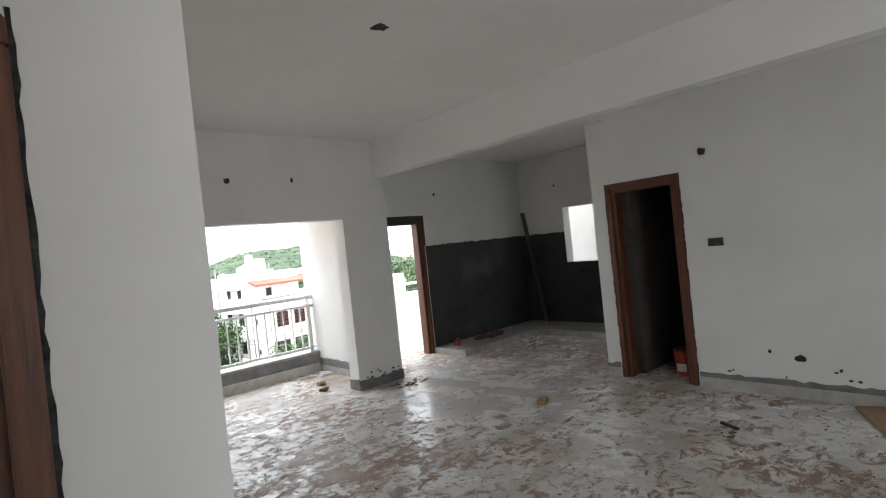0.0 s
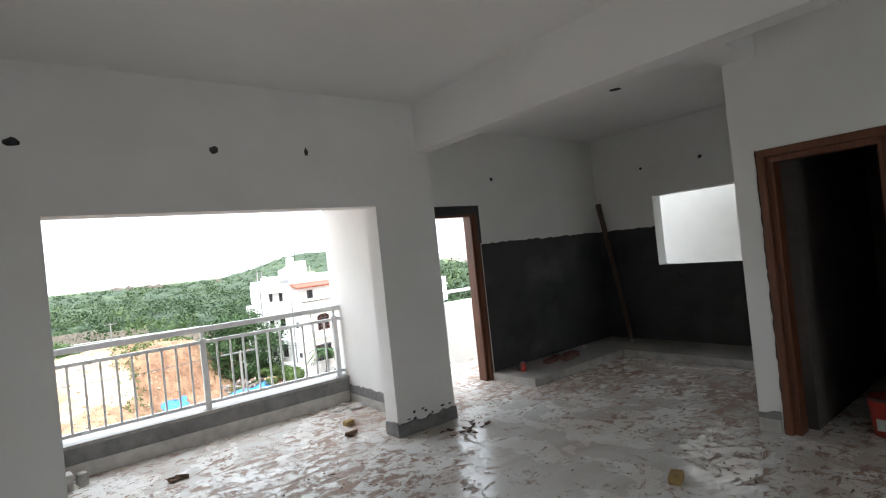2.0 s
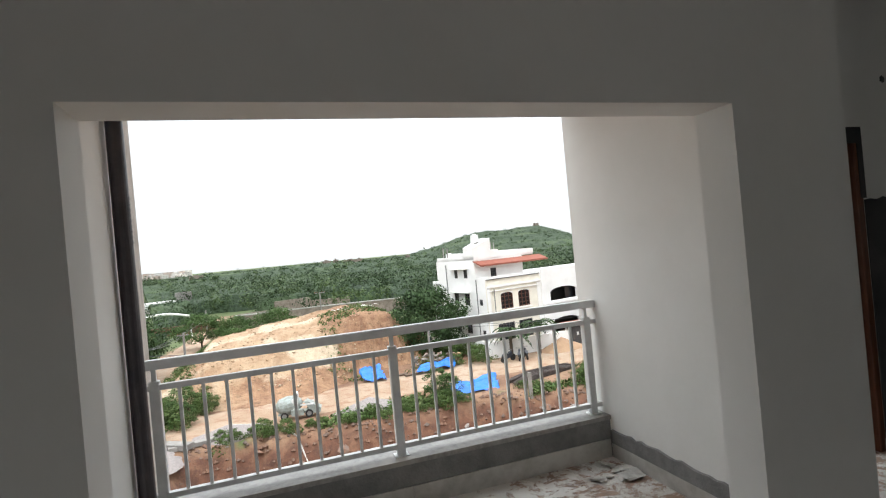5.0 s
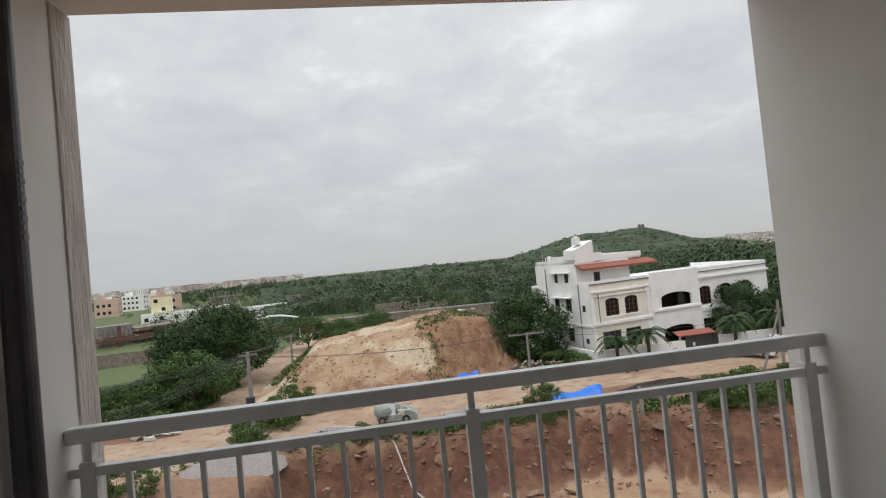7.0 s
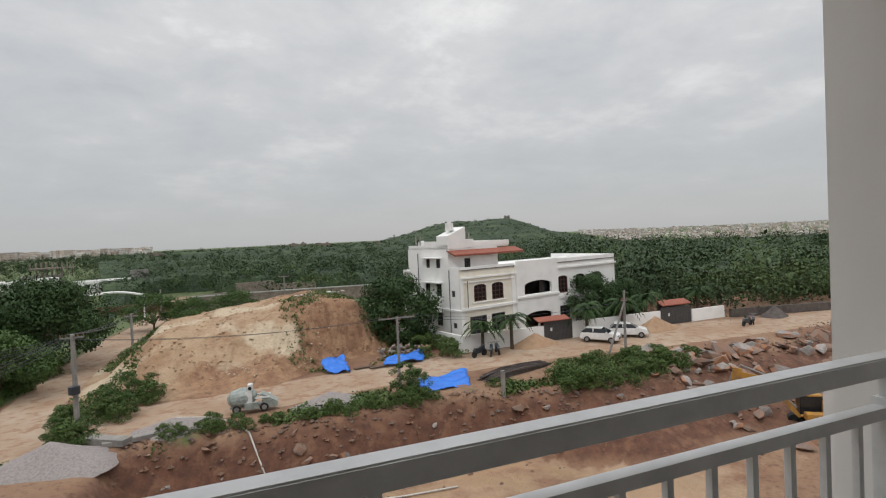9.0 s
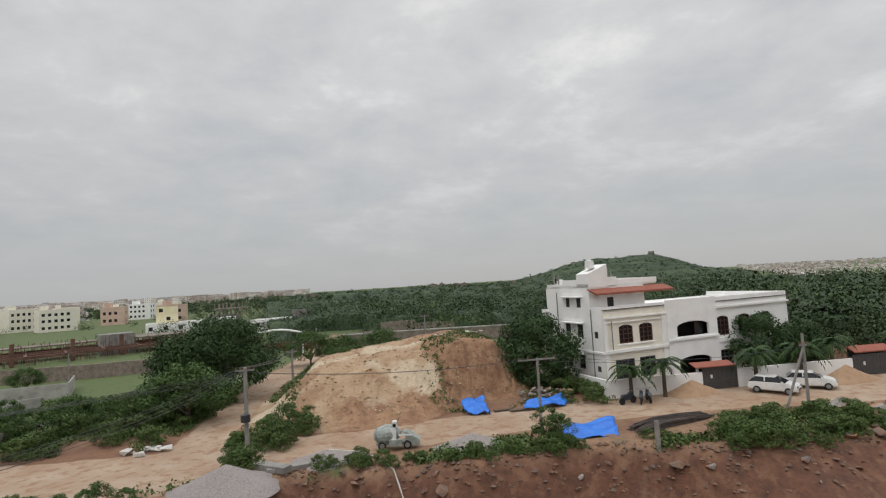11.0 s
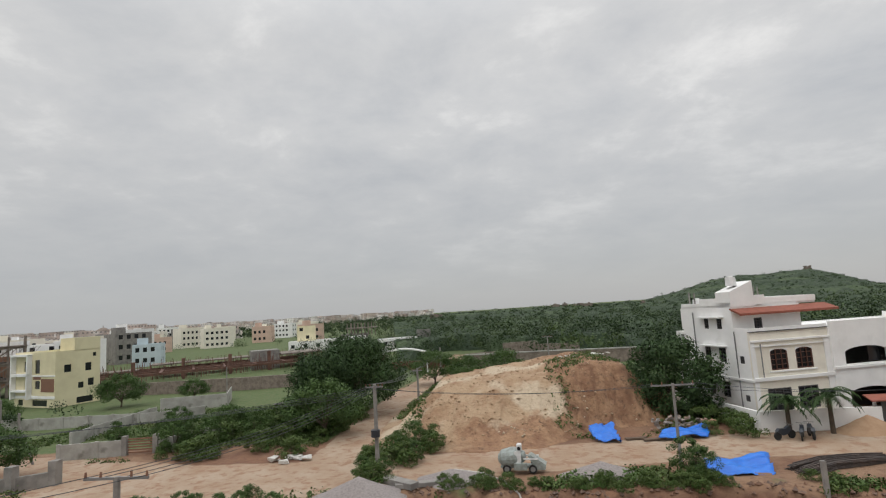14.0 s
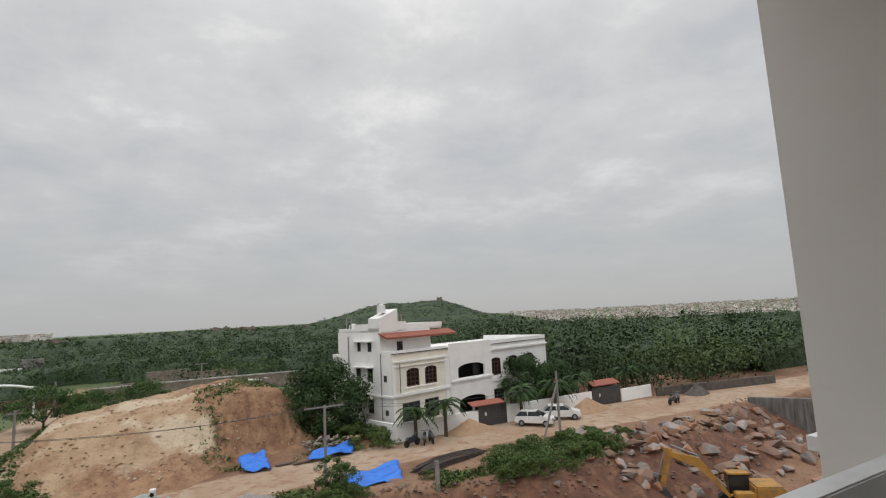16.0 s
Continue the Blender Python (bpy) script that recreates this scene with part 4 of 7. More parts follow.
def make_mound():
    sx, sy = 0.2, 0.22
    xs, ys = np.arange(-10, 21, sx), np.arange(46.5, 78, sy)
    X, Y = np.meshgrid(xs, ys)
    H = np.interp(X, [-9.5, -7.5, -4.5, -1, 4.5, 7.5, 9.6, 12.5, 15.2, 18.5], [0, 0.5, 3.0, 3.7, 4.3, 4.7, 5.1, 4.4, 2.6, 0])
    front = np.interp(X, [-10, 0, 5, 8, 12, 19], [50, 47.6, 48.6, 52.0, 53.6, 56])
    run = np.interp(X, [-10, 4, 8, 19], [10, 11, 4.5, 4.0])
    S = smooth(0, 1, (Y - front + 0.5 * waves(X, Y, 0.9, 21)) / run) * (1 - smooth(66, 77, Y))
    slope = S * (1 - S) * 4
    cut = smooth(5.0, 8.0, X + 1.6 * waves(X, Y, 0.9, 26))
    ridge = lambda k, squeeze, seed: 1 - np.abs(waves(X * k, Y * k * squeeze, 1.0, seed)) * 2.2
    warp = X + 0.5 * waves(X, Y, 0.7, 30)
    fissure = np.clip(1 - np.abs(waves(warp, Y * 0.18, 3.2, 32)) * 5, 0, 1)
    Z = H * S
    Z = Z + (0.40 * waves(X, Y, 0.8, 23) + 0.30 * ridge(0.9, 0.6, 22) * (0.4 + slope) + 0.22 * ridge(1.9, 0.7, 25) * (0.5 + 0.5 * slope)
             + 0.12 * ridge(4.2, 0.8, 24) + 0.07 * waves(X, Y, 8.5, 29) + 0.05 * waves(X, Y, 14.0, 34) - fissure * slope * (0.25 + 0.75 * cut) * 0.8) * smooth(0, 0.25, Z / 4)
    Z = np.where(H * S < 0.02, -0.35, Z)
    nx, ny = len(xs), len(ys)
    verts = np.stack([X.ravel(), Y.ravel(), G + Z.ravel()], 1)
    i = (np.arange(ny - 1)[:, None] * nx + np.arange(nx - 1)[None]).ravel()
    ob = pydata("earth_mound", verts, np.stack([i, i + 1, i + nx + 1, i + nx], 1), "mound", None, "large heap of pale sandy earth beside the dirt road", smooth=True)
    tagged(ob, category="earth mound")
    foot = (1 - smooth(0.12, 0.5, S + 0.12 * waves(X, Y, 1.4, 28))) * smooth(-5, 1, X)
    red = np.clip(np.maximum(cut * 0.95, foot * 0.85), 0, 1).ravel()
    lay = ob.data.color_attributes.new("cover", "FLOAT_COLOR", "POINT")
    lay.data.foreach_set("color", np.stack([red, red, red, red * 0 + 1], 1).ravel().astype(np.float32))

    def many(x, y):
        i = np.clip(np.round((x - xs[0]) / sx).astype(int), 0, len(xs) - 1)
        j = np.clip(np.round((y - ys[0]) / sy).astype(int), 0, len(ys) - 1)
        return G + Z[j, i]
    return many


def mound_material():
    """Pale sandy earth that turns into redder, layered earth where the heap is cut, by the mesh's own mask."""
    m = mat("sandy_mound_earth", (0.37, 0.262, 0.165), 0.95, (0.27, 0.165, 0.095), 0.5, lo=0.42, hi=0.62, bump=1.0, bscale=3.4, dist=0.16, third=(0.46, 0.37, 0.265), tscale=0.22, tlo=0.5, thi=0.58)
    nt = m.node_tree
    N, L = nt.nodes.new, nt.links.new
    b = nt.nodes["Principled BSDF"]
    pale = b.inputs["Base Color"].links[0].from_socket
    tc, at = N("ShaderNodeTexCoord"), N("ShaderNodeVertexColor")
    at.layer_name = "cover"

    def nz(scale, detail, vector):
        n = N("ShaderNodeTexNoise"); n.inputs["Scale"].default_value, n.inputs["Detail"].default_value, n.inputs["Roughness"].default_value = scale, detail, 0.68
        L(vector, n.inputs["Vector"])
        return n.outputs[0]

    def rng(v, lo, hi):
        r = N("ShaderNodeMapRange"); r.inputs[1].default_value, r.inputs[2].default_value = lo, hi
        L(v, r.inputs[0])
        return r.outputs[0]

    def blend(f, a, c):
        x = N("ShaderNodeMix"); x.data_type = "RGBA"
        for k, v in ((6, a), (7, c)):
            if isinstance(v, tuple):
                x.inputs[k].default_value = (*v, 1)
            else:
                L(v, x.inputs[k])
        L(f, x.inputs[0])
        return x.outputs[2]
    red = blend(rng(nz(0.8, 8, tc.outputs["Object"]), 0.4, 0.6), (0.315, 0.190, 0.110), (0.20, 0.105, 0.060))
    red = blend(rng(nz(2.3, 6, tc.outputs["Object"]), 0.55, 0.68), red, (0.11, 0.062, 0.038))
    add = N("ShaderNodeMath"); add.operation = "ADD"
    L(at.outputs["Color"], add.inputs[0]); L(nz(0.9, 8, tc.outputs["Object"]), add.inputs[1])
    c = blend(rng(add.outputs[0], 0.85, 1.15), pale, red)
    c = blend(rng(nz(7.0, 5, tc.outputs["Object"]), 0.60, 0.72), c, (0.17, 0.11, 0.07))
    L(c, b.inputs["Base Color"])
    return m


M["mound"] = mound_material()
mound_many = make_mound()


def mound_z(x, y):
    return float(mound_many(np.array([x]), np.array([y]))[0])


def pile(name, x, y, r, h, material, seed, label, category, sy=0.7):
    rnd = random.Random(seed)
    vs, fs, n, m = [(0, 0, h)], [], 28, 7
    for j in range(1, m + 1):
        f = j / m
        for k in range(n):
            a = 2 * math.pi * k / n
            w = 1 + 0.12 * math.sin(3 * a + seed) + rnd.uniform(-0.04, 0.04)
            vs.append((r * f * w * math.cos(a), r * sy * f * w * math.sin(a), h * (1 - f) ** 1.15 + rnd.uniform(-0.02, 0.02) * h - (0.15 if j == m else 0)))
    for k in range(n):
        fs.append((0, 1 + k, 1 + (k + 1) % n))
        for j in range(m - 1):
            a, b = 1 + j * n + k, 1 + j * n + (k + 1) % n
            fs.append((a, a + n, b + n, b))
    ob = pydata(name, vs, fs, material, None, label, smooth=True)
    ob.matrix_world = pose(x, y, float(land(x, y)) - 0.05)
    return tagged(ob, category=category)


pile("sand_mound", 27.6, 50.0, 2.7, 1.25, "sandpile", 1, "heap of brown sand at the house wall", "sand heap", 0.5)
pile("sand_mound", 41.5, 49.6, 2.9, 1.45, "sandpile", 2, "heap of brown sand at the house wall", "sand heap", 0.5)
pile("rubble_mound", 57.0, 48.2, 1.8, 1.3, "darkrubble", 8, "heap of dark rubble at the end of the dirt road", "rubble heap")
pile("gravel_mound", -21.5, 36.2, 4.2, 1.3, "gravel", 3, "heap of grey gravel beside the dirt road", "gravel heap")
pile("gravel_mound", -6.6, 39.6, 3.2, 1.3, "gravel", 4, "heap of grey gravel beside the dirt road", "gravel heap")
pile("gravel_mound", 7.6, 42.2, 2.6, 0.9, "gravel", 5, "low heap of gravel beside the dirt road", "gravel heap")
pile("gravel_mound", -1.5, 42.4, 2.4, 0.7, "gravel", 6, "low heap of gravel beside the dirt road", "gravel heap")


# ---- plants ----
def leaves(centres, per, size, rnd_seed, flat=0.6):
    """Tilted leaf quads scattered round clump centres (x, y, z, radius), and the normals of the clumps, which shade them softly."""
    r = np.random.RandomState(rnd_seed)
    c = np.repeat(np.asarray(centres, float), per, axis=0)
    n = len(c)
    v = r.normal(size=(n, 3)); v /= np.linalg.norm(v, axis=1)[:, None]
    pos = c[:, :3] + v * (c[:, 3] * r.uniform(0.55, 1.08, n))[:, None] * np.array([1, 1, flat + 0.15])
    nrm = v + r.normal(size=(n, 3)) * 0.7 + np.array([0, 0, 0.4])
    nrm /= np.linalg.norm(nrm, axis=1)[:, None]
    a = np.cross(nrm, r.normal(size=(n, 3))); a /= np.linalg.norm(a, axis=1)[:, None]
    b = np.cross(nrm, a)
    s = (size * r.uniform(0.55, 1.3, n))[:, None] if np.isscalar(size) else (size.repeat(per) * r.uniform(0.55, 1.3, n))[:, None]
    q = np.stack([pos - a * s, pos - b * s * 0.55, pos + a * s, pos + b * s * 0.55], 1).reshape(-1, 3)
    f = np.arange(4 * n).reshape(-1, 4)
    soft = v * 0.75 + nrm * 0.5 + np.array([0, 0, 0.15])
    soft /= np.linalg.norm(soft, axis=1)[:, None]
    return q, f, soft.repeat(4, axis=0)


def tree_base(name, h, r, seed, material, label, clumps=46, per=90, size=0.15, trunk=0.3):
    rnd = random.Random(seed)
    ob = thing(name, 0, 0, 0, label=label, category="tree")
    bm = bmesh.new()
    th = h * trunk
    tube(bm, (0, 0, -0.2), (0.1, 0.05, th), 0.05 * h * 0.55, 0.035 * h * 0.55, n=8)
    cs = []
    for k in range(clumps):
        a, u = rnd.uniform(0, 6.283), rnd.uniform(-0.75, 1)
        w = math.sqrt(max(0.05, 1 - u * u)) * rnd.uniform(0.55, 1.0) * (1 + 0.18 * math.sin(2 * a + seed))
        z = th + (h - th) * (0.42 + 0.46 * u)
        cs.append((r * w * math.cos(a), r * w * math.sin(a), z, rnd.uniform(0.20, 0.36) * r * (1.1 - 0.25 * abs(u))))
    for k in range(7):
        c = cs[k * 3]
        tube(bm, (0.08, 0.04, th * rnd.uniform(0.7, 1)), (c[0] * 0.8, c[1] * 0.8, c[2]), 0.013 * h, 0.004 * h, n=6)
    part("trunk", bm, "bark", ob, "brown branching trunk")
    q, f, nn = leaves(cs, per, size, seed)
    pydata("crown", q, f, material, ob, "dense leafy crown", normals=nn)
    return ob


def place(base, x, y, s, rz, sz=None, z=None):
    z = float(land(x, y)) if z is None else z
    m = pose(x, y, z, 0, 0, rz) @ Matrix.Diagonal((s, s, sz or s, 1))
    return copy_thing(base, m)


def first(base, x, y, s, rz, sz=None, z=None):
    z = float(land(x, y)) if z is None else z
    base.matrix_world = pose(x, y, z, 0, 0, rz) @ Matrix.Diagonal((s, s, sz or s, 1))


t_big = tree_base("tree", 7.0, 4.6, 1, "leaf", "large dark green tree with a broad crown", 100, 170, 0.13, 0.2)
t_round = tree_base("tree", 5.0, 3.0, 2, "leaf2", "bright green leafy tree", 64, 150, 0.105, 0.18)
t_dark = tree_base("tree", 7.2, 3.6, 3, "leaf", "dark dense tree beside the white house", 115, 170, 0.13, 0.06)
t_small = tree_base("tree", 3.2, 1.3, 4, "leaf2", "small slender green tree", 46, 100, 0.07, 0.08)
t_bush = tree_base("bush", 1.5, 1.2, 5, "weed", "green bush on the bank", 24, 85, 0.07, 0.05)
t_bush["category"] = "bush"
for x, y, s, rz in ((-18.5, 67, 0.8, 100), (-16.0, 71, 0.9, 200)):
    place(t_big, x, y, s, rz, s * 1.2)
for x, y, s, rz in ((-36.2, 44.6, 0.86, 40), (-38.8, 43.4, 0.75, 160), (-51, 77.5, 0.95, 10), (-62, 56, 0.95, 90), (-66, 60, 1.0, 200), (-58, 66, 0.7, 20), (-43, 82, 0.6, 30), (-8, 85, 1.0, 20), (-3, 80, 0.9, 120), (2, 80, 1.0, 240), (39, 57, 1.15, 10), (43.3, 56.3, 0.95, 80), (41, 61, 1.1, 60), (-20, 90, 0.9, 50), (-17, 58, 0.8, 300), (-24, 57, 0.6, 40)):
    place(t_round if s > 0.9 and x < 0 else t_dark if x > 30 else t_round, x, y, s * (0.72 if x > 30 else 1), rz)
for x, y, s, rz in ((-26, 51.5, 0.95, 0), (-24.3, 52.5, 0.9, 60), (-17.0, 36.0, 0.5, 80), (-14.6, 36.2, 0.52, 230), (-12.6, 36.9, 0.45, 300), (-10.2, 36.0, 0.5, 20), (-28, 53, 0.8, 200), (-18, 36.2, 0.52, 50), (-15.8, 36.8, 0.5, 100), (-13.4, 36.4, 0.48, 10), (-11.6, 36.2, 0.61, 140), (-19.6, 36.6, 0.43, 10), (-7.2, 42.6, 0.5, 30), (-6.0, 43.2, 0.4, 80), (-4.4, 46.6, 0.45, 10), (-5.6, 47.4, 0.5, 100), (12.4, 41.6, 0.7, 20), (12.9, 40.7, 0.6, 60), (-30, 57, 0.8, 10), (-31, 60, 0.8, 70), (-20, 54.5, 0.9, 130), (-34, 55, 0.7, 15)):
    place(t_small, x, y, s * 1.05, rz)
rnd = random.Random(12)
for _ in range(70):
    x = rnd.uniform(-3, 37)
    e = float(np.interp(x, [p[0] for p in PIT], [p[1] for p in PIT]))
    if 14 < x < 18 or 20 < x < 23:
        continue
    place(t_bush, x, e + rnd.uniform(-0.6, 2.0) * (1.0 if x > 18 else 0.6), rnd.uniform(0.3, 0.6), rnd.uniform(0, 360))
for _ in range(64):
    x, y = rnd.uniform(-27, -13), rnd.uniform(48.5, 66)
    place(t_bush, x, y, rnd.uniform(0.5, 1.2), rnd.uniform(0, 360))
for _ in range(60):
    x = rnd.uniform(21.5, 33.5)
    e = float(np.interp(x, [p[0] for p in PIT], [p[1] for p in PIT]))
    place(t_bush, x, e + rnd.uniform(-1.2, 3.6) * (1 if x > 24 else 0.5), rnd.uniform(0.4, 0.85), rnd.uniform(0, 360))
for _ in range(13):
    place(t_bush, rnd.uniform(-9, -3.5), rnd.uniform(41.5, 53), rnd.uniform(0.5, 1.0), rnd.uniform(0, 360))
for _ in range(10):
    place(t_bush, rnd.uniform(17, 20.4), rnd.uniform(50, 57), rnd.uniform(0.6, 1.1), rnd.uniform(0, 360))
first(t_big, -14.0, 64, 1.0, 0, 1.25)
first(t_round, -14.2, 55.5, 1.05, 0)
first(t_dark, 16.6, 57.3, 1.0, 0)
first(t_small, -5.0, 50.0, 0.7, 0)
first(t_bush, -6.4, 50.0, 0.9, 0)


def palm_base():
    ob = thing("palm", 0, 0, 0, label="feathery green date palm at the white house wall", category="palm tree")
    bm = bmesh.new()
    tube(bm, (0, 0, -0.2), (0, 0, 1.7), 0.17, 0.13, n=10)
    part("trunk", bm, "bark", ob, "short rough trunk")
    rnd = random.Random(5)
    vs, fs = [], []
    for k in range(26):
        a, lift = k * 2.399, rnd.uniform(0.25, 1.25)
        L0 = rnd.uniform(1.5, 2.0)
        prev = None
        for j in range(12):
            t = j / 11
            rr = L0 * t * math.cos(lift * (1 - 0.45 * t))
            zz = 1.7 + L0 * (math.sin(lift) * t - 0.75 * t * t)
            p = Vector((rr * math.cos(a), rr * math.sin(a), zz))
            if prev is not None:
                d = (p - prev).normalized()
                side = d.cross(Vector((0, 0, 1))).normalized()
                for s in (-1, 1):
                    ln = 0.42 * math.sin(math.pi * min(0.95, t * 0.8 + 0.15))
                    tip = p + side * s * ln + d * 0.16 - Vector((0, 0, 0.12 * t + 0.04))
                    n0 = len(vs)
                    vs += [tuple(prev), tuple(p), tuple(tip)]
                    fs.append((n0, n0 + 1, n0 + 2))
            prev = p
    pydata("crown", vs, fs, "leaf", ob, "arching green fronds")
    return ob


palm = palm_base()
for x, y, s, rz in ((25.2, 50.0, 1.05, 50), (33.7, 50.3, 1.1, 100), (38.2, 50.6, 1.1, 10), (43.0, 52.5, 1.1, 70), (51, 53, 1.1, 30)):
    place(palm, x, y, s, rz, s * 1.4)
first(palm, 22.3, 50.0, 1.0, 0, 1.3)


def make_forest():
    r = np.random.RandomState(3)
    pts = []

    def zone(n, a0, a1, d0, d1, h0, h1, power=1.0):
        a, d = np.radians(r.uniform(a0, a1, n)), d0 * (d1 / d0) ** (r.uniform(0, 1, n) ** power)
        x, y = 3 + d * np.sin(a), 9 + d * np.cos(a)
        h = r.uniform(h0, h1, n)
        pts.append(np.stack([x, y, h, d], 1))
    zone(1500, -11, 40, 96, 330, 3.4, 6.4)
    zone(900, -12, 38, 330, 1000, 4.5, 7.0)
    zone(500, 12, 37, 640, 960, 3.5, 6.5)
    zone(1500, 36, 76, 66, 420, 2.6, 5.6)
    zone(170, 33, 76, 66, 300, 6.0, 8.0)
    zone(130, -8, 76, 96, 420, 6.0, 8.5)
    zone(500, -40, -9, 110, 420, 3.0, 5.0)
    zone(700, -34, -9, 380, 900, 4.0, 6.0)
    zone(240, -62, -30, 60, 220, 2.0, 4.0)
    zone(1000, -70, -10, 480, 1900, 5.0, 9.0)
    p = np.concatenate(pts)
    keep = ~((p[:, 0] > 17) & (p[:, 0] < 50) & (p[:, 1] < 66)) & ~((p[:, 0] > 36) & (p[:, 1] < 51)) & ~((np.abs(p[:, 0] + 9) < 6) & (p[:, 1] < 140))
    keep &= ~((p[:, 0] > -12) & (p[:, 0] < 28) & (p[:, 1] < 127) & (r.uniform(0, 1, len(p)) < 0.93))
    town = np.degrees(np.arctan2(p[:, 0] - 3, p[:, 1] - 9)) < -22
    keep &= ~(town & (p[:, 3] > 40) & (p[:, 3] < 400) & (r.uniform(0, 1, len(p)) < 0.93))
    keep &= ~((p[:, 0] < -30) & (p[:, 1] < 105) & (p[:, 0] > -80) & (p[:, 1] > 60) & (r.uniform(0, 1, len(p)) < 0.7))
    keep &= ~((p[:, 0] > -100) & (p[:, 0] < -56) & (p[:, 1] > 72) & (p[:, 1] < 100))
    p = p[keep]
    zg = land(p[:, 0], p[:, 1])
    rad = p[:, 2] * r.uniform(0.34, 0.80, len(p))
    cen = np.stack([p[:, 0], p[:, 1], zg + p[:, 2] * 0.55, rad], 1)
    near = p[:, 3] < 330
    lobes = r.normal(size=(len(p), 5, 3)) * np.array([0.55, 0.55, 0.32])
    lobes[:, 0] = 0
    for name, sel, per, k in (("near", near, 120, 0.045), ("far", ~near, 34, 0.10)):
        c, k5 = cen[sel], 5 if name == "near" else 2
        lob = lobes[sel][:, :k5]
        c = np.concatenate([np.concatenate([c[:, :3] + lob[:, j] * c[:, 3:] * 0.9, c[:, 3:] * (0.85 if j == 0 else 0.5)], 1) for j in range(k5)])
        size = np.tile(np.maximum(0.15, p[sel, 2] * k), k5)
        q, f, nn = leaves(c, per // k5 + 8, size, 7, flat=0.62)
        pydata("woodland", q, f, "forest", None, "dense low green woodland on flat ground and hills", "stuff", normals=nn)


make_forest()


def make_canopy():
    """The closed roof of the woodland, one bumpy sheet of crowns."""
    az = np.radians(np.arange(-12, 77, 0.16))
    d = 88 * 1.0098 ** np.arange(0, 250)
    A, D = np.meshgrid(az, d)
    X, Y = 3 + D * np.sin(A), 9 + D * np.cos(A)
    bump = (1 - np.abs(waves(X, Y, 0.55, 31)) * 3) * 1.2 + np.abs(waves(X, Y, 1.4, 32)) * 1.0 + 1.3 * waves(X, Y, 0.12, 33)
    azd = np.degrees(A)
    side = np.where(azd > 38, smooth(66, 80, D), smooth(96, 112, D))
    open_ = (np.abs(X + 9) < 7) & (Y < 145)
    open_ |= (X > -12) & (X < 24) & (Y < 106)
    open_ |= (X > -12) & (X < 26) & (Y < 128)
    open_ |= (X > 17) & (X < 50) & (Y < 68)
    open_ |= (X > 36) & (Y < 53)
    far = np.where(azd > 38, 1 - smooth(430, 520, D), 1)
    Z = land(X, Y) + np.where(open_, -1.5, (2.3 + bump) * side * far - 1.0 * (1 - far))
    verts = np.stack([X.ravel(), Y.ravel(), Z.ravel()], 1)
    nx, ny = len(az), len(d)
    i = (np.arange(ny - 1)[:, None] * nx + np.arange(nx - 1)[None]).ravel()
    tagged(pydata("woodland", verts, np.stack([i, i + 1, i + nx + 1, i + nx], 1), "canopy", None, "closed canopy of low green woodland", "stuff", smooth=True), category="woodland")


make_canopy()
for o in [o for o in bpy.data.objects if o.name.startswith("woodland")]:
    o["category"] = "woodland"


def make_weeds():
    r = np.random.RandomState(14)
    pts = []
    for n, x0, x1, y0, y1 in ((5200, -45, -13, 49, 74), (900, -44, -30, 36, 50), (800, 9, 20, 60, 90), (900, -8.8, -5.0, 46, 76), (1500, 18, 36, 38.5, 42.5), (700, 4, 14, 39.8, 43), (500, -12, -2, 38, 46), (650, 6, 17, 51, 62)):
        pts.append(np.stack([r.uniform(x0, x1, n), r.uniform(y0, y1, n)], 1))
    p = np.concatenate(pts)
    p = p[(poly_dist(p[:, 0], p[:, 1], TRACK) > 2.4) & (poly_dist(p[:, 0], p[:, 1], ROAD) > 3.2)]
    p = p[waves(p[:, 0], p[:, 1], 0.35, 15) > -0.12]
    z = np.maximum(land(p[:, 0], p[:, 1]), mound_many(p[:, 0], p[:, 1]))
    c = np.column_stack([p, z + 0.12, r.uniform(0.18, 0.5, len(p))])
    q, f, nn = leaves(c, 9, np.full(len(p), 0.11), 16)
    tagged(pydata("weeds", q, f, "weed", None, "scattered weeds on waste ground", "stuff", normals=nn), category="weeds")


make_weeds()


# ---- the white house ----
house = thing("white_house", 21.9, 53.5, G, 14, label="white three storey house with brown arched windows and red tiled canopy", category="house")


def hwall(name, axis, a0, a1, t0, t1, z0, z1, holes=(), material="villa", label="white painted wall"):
    return boxes(name, material, house, *wall_boxes(axis, a0, a1, t0, t1, z0, z1, list(holes)), label=label, weld=True)


W_front = [(1.6, 3.15, 4.05, 5.72), (3.88, 5.4, 4.05, 5.72), (1.0, 3.1, 0.9, 2.65), (3.7, 5.5, 0.9, 2.65)]
hwall("wall", "x", 0, 7.0, 0, 0.25, 0, 7.2, W_front, "villacream", "cream painted front wall")
hwall("wall", "x", 7.0, 13.2, -0.25, 0.0, 0, 7.3, [(8.1, 12.1, 4.05, 5.45), (8.1, 12.1, 0, 2.2)])
hwall("wall", "x", 13.2, 23.4, 0, 0.25, 0, 7.1, [(13.4, 14.95, 3.7, 5.6), (16.3, 17.85, 3.7, 5.6), (19.3, 20.85, 3.7, 5.6), (13.6, 15.2, 0.8, 2.3)])
hwall("wall", "y", 0.25, 8.9, 0, 0.25, 0, 7.2, [(0.9, 1.4, 4.6, 5.2), (0.8, 1.3, 1.6, 2.1), (3.1, 4.0, 4.55, 5.75), (5.1, 5.9, 4.55, 5.75), (3.1, 4.0, 1.6, 2.9), (5.1, 5.9, 1.6, 2.9)])
